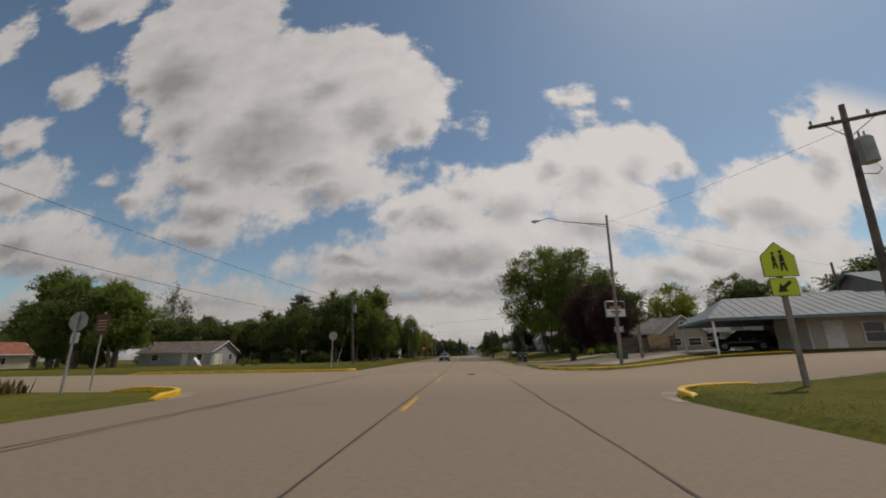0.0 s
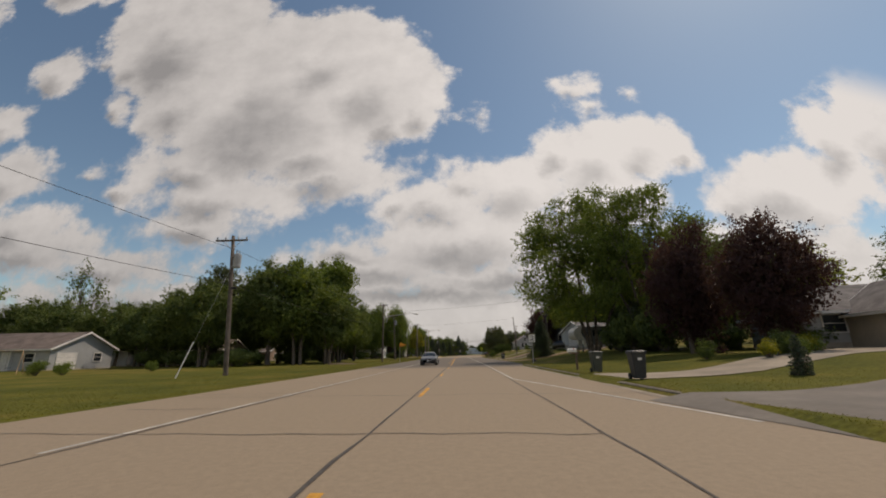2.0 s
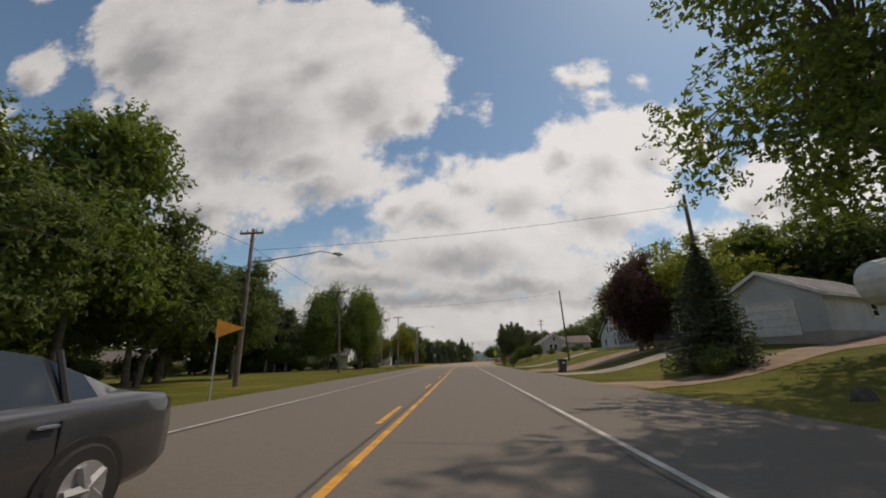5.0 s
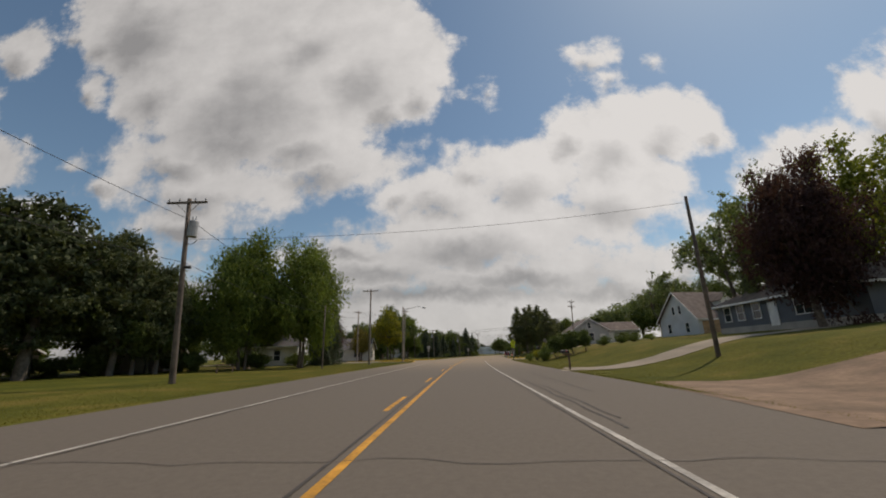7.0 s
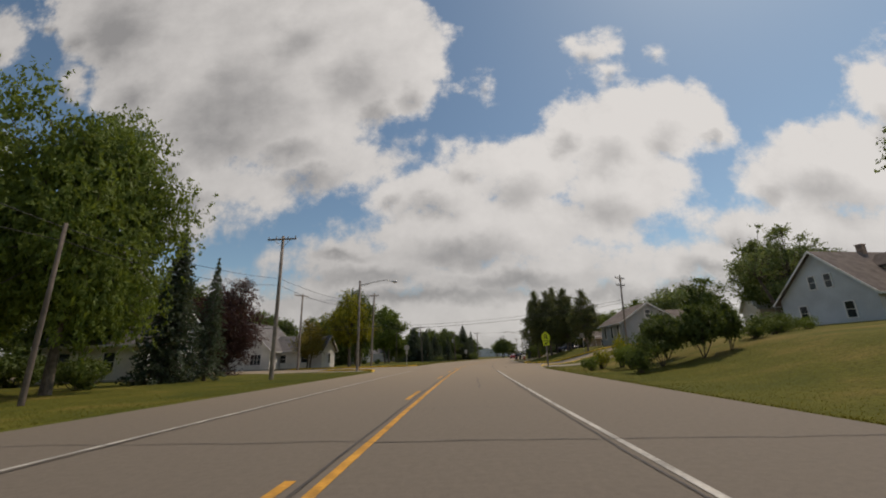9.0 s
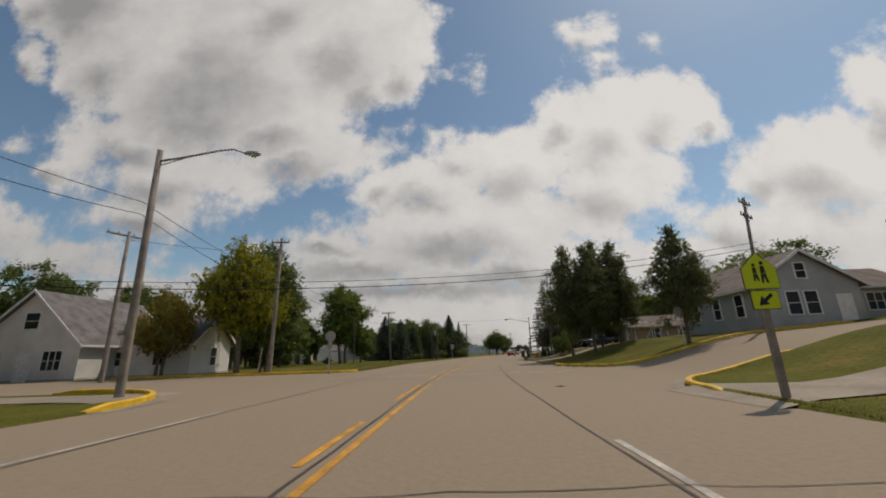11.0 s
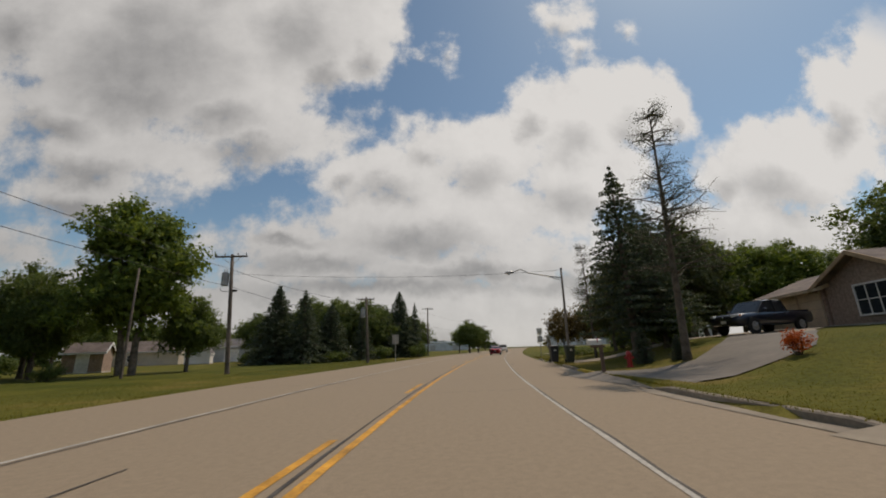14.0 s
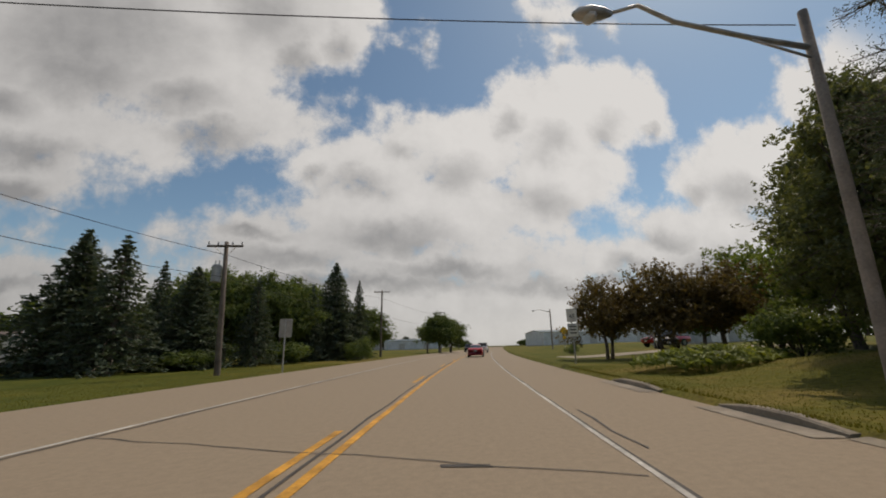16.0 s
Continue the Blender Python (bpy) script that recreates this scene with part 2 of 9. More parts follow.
    l.new(ra.outputs[0], em.inputs["Color"])
    tr = n.new("ShaderNodeBsdfTransparent")
    ms = n.new("ShaderNodeMixShader")
    l.new(alpha, ms.inputs[0])
    l.new(tr.outputs[0], ms.inputs[1])
    l.new(em.outputs[0], ms.inputs[2])
    l.new(ms.outputs[0], n["Material Output"].inputs[0])
    ob = solid("backdrop_clouds", g, mt, "broken grey and white cumulus clouds", "clouds", "structure", True)
    ob.location = (1.87, 111.8, 1.24)
    return ob


cloud_sheet()

# ---- materials ----
def mat(name, base, var=0.25, scale=1.0, fine=30.0, rough=0.8, metal=0.0, bump=0.15, tint=None, place="OBJECT", detail=5.0):
    """Base colour broken by two scales of noise, with fine relief."""
    mt = bpy.data.materials.new(name)
    mt.use_nodes = True
    n, l = mt.node_tree.nodes, mt.node_tree.links
    bs = n["Principled BSDF"]
    if place == "OBJECT":
        co = n.new("ShaderNodeTexCoord").outputs["Object"]
    else:
        co = n.new("ShaderNodeNewGeometry").outputs["Position"]
    a = n.new("ShaderNodeTexNoise")
    a.inputs["Scale"].default_value, a.inputs["Detail"].default_value = scale, detail
    b = n.new("ShaderNodeTexNoise")
    b.inputs["Scale"].default_value, b.inputs["Detail"].default_value = fine, 3.0
    l.new(co, a.inputs["Vector"])
    l.new(co, b.inputs["Vector"])
    ra = n.new("ShaderNodeValToRGB")
    lo = [c * (1 - var) for c in base]
    hi = [min(1, c * (1 + var)) for c in (tint or base)]
    ra.color_ramp.elements[0].position, ra.color_ramp.elements[1].position = 0.3, 0.7
    ra.color_ramp.elements[0].color, ra.color_ramp.elements[1].color = (*lo, 1), (*hi, 1)
    l.new(a.outputs["Fac"], ra.inputs[0])
    mx = n.new("ShaderNodeMix")
    mx.data_type, mx.blend_type = "RGBA", "OVERLAY"
    mx.inputs["Factor"].default_value = min(1.0, var * 1.2)
    l.new(ra.outputs[0], mx.inputs["A"])
    l.new(b.outputs["Fac"], mx.inputs["B"])
    l.new(mx.outputs["Result"], bs.inputs["Base Color"])
    bs.inputs["Roughness"].default_value, bs.inputs["Metallic"].default_value = rough, metal
    if bump:
        bp = n.new("ShaderNodeBump")
        bp.inputs["Strength"].default_value, bp.inputs["Distance"].default_value = bump, 0.02
        l.new(b.outputs["Fac"], bp.inputs["Height"])
        l.new(bp.outputs[0], bs.inputs["Normal"])
    return mt


def leaf_mat(name, dark, light, rough=0.55, through_light=0.42):
    """Leaves: colour by leaf, some light coming through."""
    mt = bpy.data.materials.new(name)
    mt.use_nodes = True
    n, l = mt.node_tree.nodes, mt.node_tree.links
    bs = n["Principled BSDF"]
    geo = n.new("ShaderNodeNewGeometry")
    inf = n.new("ShaderNodeObjectInfo")
    ns = n.new("ShaderNodeTexNoise")
    tc = n.new("ShaderNodeTexCoord")
    l.new(tc.outputs["Object"], ns.inputs["Vector"])
    ns.inputs["Scale"].default_value = 0.45
    ad = n.new("ShaderNodeMath")
    ad.operation = "MULTIPLY_ADD"
    ad.inputs[1].default_value = 0.55
    l.new(geo.outputs["Random Per Island"], ad.inputs[0])
    l.new(ns.outputs["Fac"], ad.inputs[2])
    ad2 = n.new("ShaderNodeMath")
    ad2.operation = "MULTIPLY_ADD"
    ad2.inputs[1].default_value = 0.2
    l.new(inf.outputs["Random"], ad2.inputs[0])
    l.new(ad.outputs[0], ad2.inputs[2])
    ra = n.new("ShaderNodeValToRGB")
    ra.color_ramp.elements[0].position, ra.color_ramp.elements[1].position = 0.35, 1.15
    ra.color_ramp.elements[0].color, ra.color_ramp.elements[1].color = (*dark, 1), (*light, 1)
    l.new(ad2.outputs[0], ra.inputs[0])
    l.new(ra.outputs[0], bs.inputs["Base Color"])
    bs.inputs["Roughness"].default_value = rough
    bs.inputs["Specular IOR Level"].default_value = 0.18
    tr = n.new("ShaderNodeBsdfTranslucent")
    warm = n.new("ShaderNodeMix")
    warm.data_type, warm.blend_type = "RGBA", "MULTIPLY"
    warm.inputs["Factor"].default_value = 1.0
    warm.inputs["B"].default_value = (1.25, 1.2, 0.6, 1)
    l.new(ra.outputs[0], warm.inputs["A"])
    l.new(warm.outputs["Result"], tr.inputs["Color"])
    ms = n.new("ShaderNodeMixShader")
    ms.inputs[0].default_value = through_light
    out = n["Material Output"]
    l.new(bs.outputs[0], ms.inputs[1])
    l.new(tr.outputs[0], ms.inputs[2])
    l.new(ms.outputs[0], out.inputs[0])
    return mt


def siding_mat(name, base, pitch=0.11, rough=0.6):
    """Lap siding: fine horizontal boards in relief."""
    mt = mat(name, base, 0.12, 0.6, 8.0, rough, bump=0)
    n, l = mt.node_tree.nodes, mt.node_tree.links
    tc = n.new("ShaderNodeTexCoord")
    wv = n.new("ShaderNodeTexWave")
    wv.wave_type, wv.bands_direction, wv.wave_profile = "BANDS", "Z", "SAW"
    wv.inputs["Scale"].default_value = 1 / pitch / 3.1416 * 0.5 * math.pi / math.pi
    l.new(tc.outputs["Object"], wv.inputs["Vector"])
    bp = n.new("ShaderNodeBump")
    bp.inputs["Strength"].default_value, bp.inputs["Distance"].default_value = 0.6, 0.02
    l.new(wv.outputs["Fac"], bp.inputs["Height"])
    l.new(bp.outputs[0], n["Principled BSDF"].inputs["Normal"])
    return mt


def glass_mat(name, tint=(0.03, 0.035, 0.04)):
    mt = mat(name, tint, 0.2, 2.0, 5.0, 0.05, bump=0)
    mt.node_tree.nodes["Principled BSDF"].inputs["Specular IOR Level"].default_value = 0.5
    return mt


def plain(name, base, rough=0.6, metal=0.0):
    return mat(name, base, 0.12, 3.0, 40.0, rough, metal, 0.05)


M_POLE = mat("weathered_pole_wood", (0.13, 0.105, 0.085), 0.35, 2.0, 25.0, 0.9, bump=0.4)
M_POLE_PALE = mat("grey_pole_wood", (0.26, 0.22, 0.185), 0.3, 2.0, 25.0, 0.9, bump=0.4)
M_GALV = mat("galvanised_steel", (0.42, 0.42, 0.41), 0.2, 5.0, 60.0, 0.5, 0.7)
M_DARKMETAL = mat("dark_metal", (0.05, 0.05, 0.052), 0.3, 5.0, 60.0, 0.5, 0.4)
M_WIRE = mat("black_cable", (0.02, 0.02, 0.02), 0.2, 3.0, 20.0, 0.6)
M_TRANSF = mat("transformer_grey_paint", (0.33, 0.34, 0.34), 0.2, 3.0, 30.0, 0.5)
M_BARK = mat("tree_bark", (0.13, 0.105, 0.08), 0.45, 4.0, 30.0, 0.95, bump=0.6)
L_GREEN = leaf_mat("maple_leaves", (0.055, 0.09, 0.024), (0.19, 0.25, 0.06))
L_DEEP = leaf_mat("dark_leaves", (0.046, 0.076, 0.028), (0.145, 0.190, 0.062))
L_BRIGHT = leaf_mat("bright_leaves", (0.081, 0.1148, 0.0243), (0.27, 0.3105, 0.0607))
L_YELLOW = leaf_mat("yellow_green_leaves", (0.090, 0.110, 0.020), (0.340, 0.330, 0.042))
L_PURPLE = leaf_mat("purple_leaves", (0.032, 0.018, 0.021), (0.090, 0.048, 0.050))
L_RUSSET = leaf_mat("russet_leaves", (0.055, 0.042, 0.022), (0.17, 0.125, 0.055))
L_SPRUCE = leaf_mat("spruce_needles", (0.038, 0.058, 0.040), (0.105, 0.135, 0.090), 0.6, 0.25)
L_PINE = leaf_mat("pine_needles", (0.036, 0.052, 0.026), (0.105, 0.125, 0.058), 0.6, 0.3)
L_CEDAR = leaf_mat("cedar_needles", (0.058, 0.074, 0.038), (0.155, 0.175, 0.082), 0.6, 0.4)
L_OLIVE = leaf_mat("olive_leaves", (0.085, 0.085, 0.022), (0.25, 0.21, 0.05))
L_RED = leaf_mat("red_shrub_leaves", (0.189, 0.0405, 0.0162), (0.567, 0.135, 0.0405))
L_PALE = leaf_mat("silvery_leaves", (0.0675, 0.1013, 0.0405), (0.2295, 0.2835, 0.135))
M_WHITE_SIDE = siding_mat("white_siding", (0.72, 0.71, 0.68))
M_GREY_SIDE = siding_mat("grey_siding", (0.40, 0.42, 0.43))
M_PALE_SIDE = siding_mat("pale_grey_siding", (0.55, 0.58, 0.60))
M_BLUE_SIDE = siding_mat("slate_blue_siding", (0.10, 0.115, 0.14))
M_BEIGE_SIDE = siding_mat("beige_siding", (0.42, 0.36, 0.29))
M_CREAM_SIDE = siding_mat("cream_siding", (0.55, 0.49, 0.40))
M_TAN_STEEL = siding_mat("taupe_steel_siding", (0.25, 0.22, 0.195), 0.25)
M_TRIM = plain("white_trim_paint", (0.78, 0.77, 0.74), 0.5)
M_GLASS = glass_mat("window_glass")
M_SHINGLE = mat("brown_shingles", (0.16, 0.125, 0.105), 0.35, 1.2, 14.0, 0.9, bump=0.5)
M_SHINGLE_GREY = mat("grey_shingles", (0.145, 0.135, 0.13), 0.35, 1.2, 14.0, 0.9, bump=0.5)
M_SHINGLE_RED = mat("red_brown_shingles", (0.26, 0.10, 0.065), 0.35, 1.2, 14.0, 0.9, bump=0.5)
M_METALROOF = mat("pale_metal_roof", (0.125, 0.175, 0.195), 0.15, 0.8, 20.0, 0.7, 0.0, 0.05)
M_TINROOF = mat("bare_tin_roof", (0.60, 0.61, 0.61), 0.2, 0.8, 20.0, 0.5, 0.3, 0.05)
M_BRICK = mat("tan_brick", (0.33, 0.235, 0.18), 0.3, 6.0, 18.0, 0.9, bump=0.4)
M_CREAM_DOOR = mat("cream_garage_paint", (0.55, 0.43, 0.30), 0.12, 1.2, 10.0, 0.55, bump=0.05)
M_STONE = mat("field_stone", (0.07, 0.066, 0.06), 0.35, 5.0, 40.0, 0.85, bump=0.4)
M_EARTH = mat("bare_earth", (0.11, 0.078, 0.05), 0.35, 1.6, 14.0, 0.95, bump=0.6)
M_CONC = mat("concrete", (0.42, 0.38, 0.33), 0.2, 0.7, 12.0, 0.9, bump=0.2)
M_KERB = mat("weathered_kerb_concrete", (0.27, 0.228, 0.175), 0.28, 0.9, 14.0, 0.9, bump=0.25, place="WORLD")
M_FENCE = mat("brown_fence_wood", (0.15, 0.10, 0.075), 0.35, 2.0, 18.0, 0.85, bump=0.3)
M_FENCE_NEW = mat("new_fence_wood", (0.42, 0.28, 0.16), 0.25, 2.0, 18.0, 0.85, bump=0.3)
M_YELLOW = mat("yellow_kerb_paint", (0.72, 0.44, 0.02), 0.25, 2.5, 20.0, 0.6, bump=0.2)
M_LINE_Y = mat("yellow_line_paint", (0.56, 0.265, 0.025), 0.4, 2.0, 18.0, 0.7, place="WORLD")
M_LINE_W = mat("white_line_paint", (0.45, 0.425, 0.37), 0.4, 1.2, 14.0, 0.7, place="WORLD")
M_LINE_WORN = mat("worn_white_paint", (0.42, 0.38, 0.32), 0.3, 2.0, 14.0, 0.8, place="WORLD")
M_SEAL = mat("joint_sealant", (0.062, 0.053, 0.045), 0.4, 3.0, 20.0, 0.75, place="WORLD")
M_SIGN_FY = mat("fluorescent_yellow_green", (0.62, 0.72, 0.02), 0.06, 2.0, 20.0, 0.45, bump=0)
M_SIGN_BACK = mat("sign_back_aluminium", (0.34, 0.33, 0.31), 0.15, 4.0, 40.0, 0.5, 0.4)
M_SIGN_W = plain("sign_white", (0.75, 0.74, 0.70), 0.45)
M_SIGN_O = plain("sign_orange", (0.80, 0.30, 0.02), 0.45)
M_SIGN_Y = plain("sign_yellow", (0.75, 0.42, 0.02), 0.45)
M_BLACK = plain("matt_black", (0.015, 0.015, 0.016), 0.6)
M_BROWN = plain("sign_brown", (0.10, 0.05, 0.03), 0.6)
M_BIN = mat("dark_bin_plastic", (0.035, 0.038, 0.042), 0.2, 4.0, 40.0, 0.55)
M_BIN_GREEN = mat("green_bin_plastic", (0.045, 0.055, 0.045), 0.2, 4.0, 40.0, 0.55)
M_TYRE = plain("tyre_rubber", (0.018, 0.018, 0.018), 0.85)
M_RIM = plain("alloy_rim", (0.40, 0.40, 0.40), 0.5, 0.6)
M_CHROME = plain("chrome", (0.7, 0.7, 0.7), 0.12, 1.0)
M_RED_LAMP = plain("red_lamp", (0.35, 0.01, 0.01), 0.25)
M_CLEAR_LAMP = plain("clear_lamp", (0.6, 0.6, 0.58), 0.15)
M_HEADLAMP = plain("headlamp_glass", (0.22, 0.22, 0.22), 0.08, 0.5)
M_PLATE = plain("number_plate_paint", (0.45, 0.45, 0.44), 0.5)
M_AMBER = plain("amber_lamp", (0.7, 0.22, 0.02), 0.25)
M_HYDRANT = plain("red_hydrant_paint", (0.45, 0.03, 0.03), 0.45)


def paint(name, base, metal=0.4):
    mt = plain(name, base, 0.32, metal)
    mt.node_tree.nodes["Principled BSDF"].inputs["Coat Weight"].default_value = 0.8
    mt.node_tree.nodes["Principled BSDF"].inputs["Coat Roughness"].default_value = 0.06
    return mt


P_GREY = paint("dark_grey_car_paint", (0.055, 0.056, 0.060))
P_RED = paint("red_car_paint", (0.42, 0.012, 0.018), 0.1)
P_NAVY = paint("navy_truck_paint", (0.012, 0.016, 0.032), 0.3)
P_BLACK = paint("black_car_paint", (0.012, 0.012, 0.013), 0.2)
P_WHITE = paint("white_car_paint", (0.68, 0.68, 0.66), 0.0)


def lawn_mat():
    """Mown summer grass with dry patches and tufts."""
    mt = bpy.data.materials.new("lawn_grass")
    mt.use_nodes = True
    n, l = mt.node_tree.nodes, mt.node_tree.links
    bs = n["Principled BSDF"]
    pos = n.new("ShaderNodeNewGeometry").outputs["Position"]
    tx = []
    for sc, det in ((0.035, 4.0), (0.35, 5.0), (7.0, 4.0), (40.0, 2.0)):
        t = n.new("ShaderNodeTexNoise")
        t.inputs["Scale"].default_value, t.inputs["Detail"].default_value = sc, det
        l.new(pos, t.inputs["Vector"])
        tx.append(t.outputs["Fac"])
    ra = n.new("ShaderNodeValToRGB")
    e = ra.color_ramp.elements
    e[0].position, e[1].position = 0.36, 0.66
    e[0].color, e[1].color = (0.062, 0.076, 0.012, 1), (0.205, 0.148, 0.045, 1)
    md = e.new(0.52)
    md.color = (0.112, 0.108, 0.018, 1)
    av = n.new("ShaderNodeMath")
    av.operation = "MULTIPLY_ADD"
    av.inputs[1].default_value = 0.5
    l.new(tx[0], av.inputs[0])
    hf = n.new("ShaderNodeMath")
    hf.operation = "MULTIPLY"
    hf.inputs[1].default_value = 0.5
    l.new(tx[1], hf.inputs[0])
    l.new(hf.outputs[0], av.inputs[2])
    l.new(av.outputs[0], ra.inputs[0])
    mx = n.new("ShaderNodeMix")
    mx.data_type, mx.blend_type = "RGBA", "OVERLAY"
    mx.inputs["Factor"].default_value = 0.7
    l.new(ra.outputs[0], mx.inputs["A"])
    l.new(tx[2], mx.inputs["B"])
    l.new(mx.outputs["Result"], bs.inputs["Base Color"])
    bs.inputs["Roughness"].default_value = 0.95
    bs.inputs["Specular IOR Level"].default_value = 0.1
    bp = n.new("ShaderNodeBump")
    bp.inputs["Strength"].default_value, bp.inputs["Distance"].default_value = 0.9, 0.05
    l.new(tx[2], bp.inputs["Height"])
    l.new(bp.outputs[0], bs.inputs["Normal"])
    return mt


def road_mat():
    """Old concrete carriageway: warm grey, stained wheel lanes, fine aggregate."""
    mt = bpy.data.materials.new("road_concrete")
    mt.use_nodes = True
    n, l = mt.node_tree.nodes, mt.node_tree.links
    bs = n["Principled BSDF"]
    tc = n.new("ShaderNodeUVMap").outputs[0]
    sep = n.new("ShaderNodeSeparateXYZ")
    l.new(tc, sep.inputs[0])
    mp = n.new("ShaderNodeMapping")
    mp.inputs["Scale"].default_value = (1.0, 0.06, 1.0)
    l.new(tc, mp.inputs[0])
    streak = n.new("ShaderNodeTexNoise")
    streak.inputs["Scale"].default_value, streak.inputs["Detail"].default_value = 1.1, 4.0
    l.new(mp.outputs[0], streak.inputs["Vector"])
    blot = n.new("ShaderNodeTexNoise")
    blot.inputs["Scale"].default_value, blot.inputs["Detail"].default_value = 0.22, 6.0
    l.new(tc, blot.inputs["Vector"])
    fine = n.new("ShaderNodeTexNoise")
    fine.inputs["Scale"].default_value, fine.inputs["Detail"].default_value = 70.0, 3.0
    l.new(tc, fine.inputs["Vector"])
    # oil stain between the wheel tracks of each lane
    ab = n.new("ShaderNodeMath")
    ab.operation = "ABSOLUTE"
    l.new(sep.outputs[0], ab.inputs[0])
    sb = n.new("ShaderNodeMath")
    sb.operation = "SUBTRACT"
    sb.inputs[1].default_value = 1.9
    l.new(ab.outputs[0], sb.inputs[0])
    ab2 = n.new("ShaderNodeMath")
    ab2.operation = "ABSOLUTE"
    l.new(sb.outputs[0], ab2.inputs[0])
    mr = n.new("ShaderNodeMapRange")
    mr.interpolation_type = "SMOOTHSTEP"
    mr.inputs["From Min"].default_value, mr.inputs["From Max"].default_value = 0.0, 1.3
    mr.inputs["To Min"].default_value, mr.inputs["To Max"].default_value = 0.17, 0.0
    l.new(ab2.outputs[0], mr.inputs["Value"])
    sm = n.new("ShaderNodeMath")
    sm.operation = "MULTIPLY_ADD"
    sm.inputs[1].default_value = 0.85
    l.new(streak.outputs["Fac"], sm.inputs[0])
    h2 = n.new("ShaderNodeMath")
    h2.operation = "MULTIPLY_ADD"
    h2.inputs[1].default_value = 0.70
    l.new(blot.outputs["Fac"], h2.inputs[0])
    l.new(sm.outputs[0], h2.inputs[2])
    s3 = n.new("ShaderNodeMath")
    s3.operation = "SUBTRACT"
    l.new(h2.outputs[0], s3.inputs[0])
    l.new(mr.outputs[0], s3.inputs[1])
    # a length resurfaced in darker grey asphalt
    old = n.new("ShaderNodeMapRange")
    old.interpolation_type = "SMOOTHSTEP"
    old.inputs["From Min"].default_value, old.inputs["From Max"].default_value = 64.0, 72.0
    l.new(sep.outputs[1], old.inputs["Value"])
    nxt = n.new("ShaderNodeMapRange")
    nxt.interpolation_type = "SMOOTHSTEP"
    nxt.inputs["From Min"].default_value, nxt.inputs["From Max"].default_value = 128.0, 175.0
    l.new(sep.outputs[1], nxt.inputs["Value"])
    dk = n.new("ShaderNodeMath")
    dk.operation = "SUBTRACT"
    l.new(old.outputs[0], dk.inputs[0])
    l.new(nxt.outputs[0], dk.inputs[1])
    fst = n.new("ShaderNodeMapRange")
    fst.interpolation_type = "SMOOTHSTEP"
    fst.inputs["From Min"].default_value, fst.inputs["From Max"].default_value = 12.0, 22.0
    fst.inputs["To Min"].default_value, fst.inputs["To Max"].default_value = 0.45, 0.0
    l.new(sep.outputs[1], fst.inputs["Value"])
    both = n.new("ShaderNodeMath")
    both.operation = "MAXIMUM"
    l.new(dk.outputs[0], both.inputs[0])
    l.new(fst.outputs[0], both.inputs[1])
    dk = both
    rb = n.new("ShaderNodeValToRGB")
    eb = rb.color_ramp.elements
    eb[0].position, eb[1].position = 0.46, 0.88
    eb[0].color, eb[1].color = (0.060, 0.052, 0.043, 1), (0.150, 0.128, 0.102, 1)
    l.new(s3.outputs[0], rb.inputs[0])
    ra = n.new("ShaderNodeValToRGB")
    e = ra.color_ramp.elements
    e[0].position, e[1].position = 0.46, 0.88
    e[0].color, e[1].color = (0.090, 0.071, 0.050, 1), (0.290, 0.227, 0.157, 1)
    l.new(s3.outputs[0], ra.inputs[0])
    pave = n.new("ShaderNodeMix")
    pave.data_type = "RGBA"
    l.new(dk.outputs[0], pave.inputs["Factor"])
    l.new(ra.outputs[0], pave.inputs["A"])
    l.new(rb.outputs[0], pave.inputs["B"])
    mx = n.new("ShaderNodeMix")
    mx.data_type, mx.blend_type = "RGBA", "OVERLAY"
    mx.inputs["Factor"].default_value = 0.60
    grit = n.new("ShaderNodeTexNoise")
    grit.inputs["Scale"].default_value, grit.inputs["Detail"].default_value, grit.inputs["Roughness"].default_value = 9.0, 6.0, 0.75
    l.new(tc, grit.inputs["Vector"])
    two = n.new("ShaderNodeMix")
    two.data_type = "FLOAT"
    two.inputs["Factor"].default_value = 0.55
    l.new(fine.outputs["Fac"], two.inputs["A"])
    l.new(grit.outputs["Fac"], two.inputs["B"])
    l.new(pave.outputs["Result"], mx.inputs["A"])
    l.new(two.outputs["Result"], mx.inputs["B"])
    l.new(mx.outputs["Result"], bs.inputs["Base Color"])
    bs.inputs["Roughness"].default_value = 0.85
    bs.inputs["Specular IOR Level"].default_value = 0.3
    bp = n.new("ShaderNodeBump")
    bp.inputs["Strength"].default_value, bp.inputs["Distance"].default_value = 0.12, 0.006
    l.new(fine.outputs["Fac"], bp.inputs["Height"])
    l.new(bp.outputs[0], bs.inputs["Normal"])
    return mt


M_LAWN, M_ROAD = lawn_mat(), road_mat()
M_ASPHALT = mat("driveway_asphalt", (0.165, 0.145, 0.120), 0.2, 0.5, 5.0, 0.9, bump=0.05, place="WORLD")
M_DRIVE = mat("driveway_concrete", (0.29, 0.243, 0.182), 0.22, 0.5, 5.0, 0.9, bump=0.05, place="WORLD")
M_GRAVEL = mat("gravel_and_dirt", (0.23, 0.155, 0.10), 0.3, 0.8, 6.0, 0.95, bump=0.12, place="WORLD")

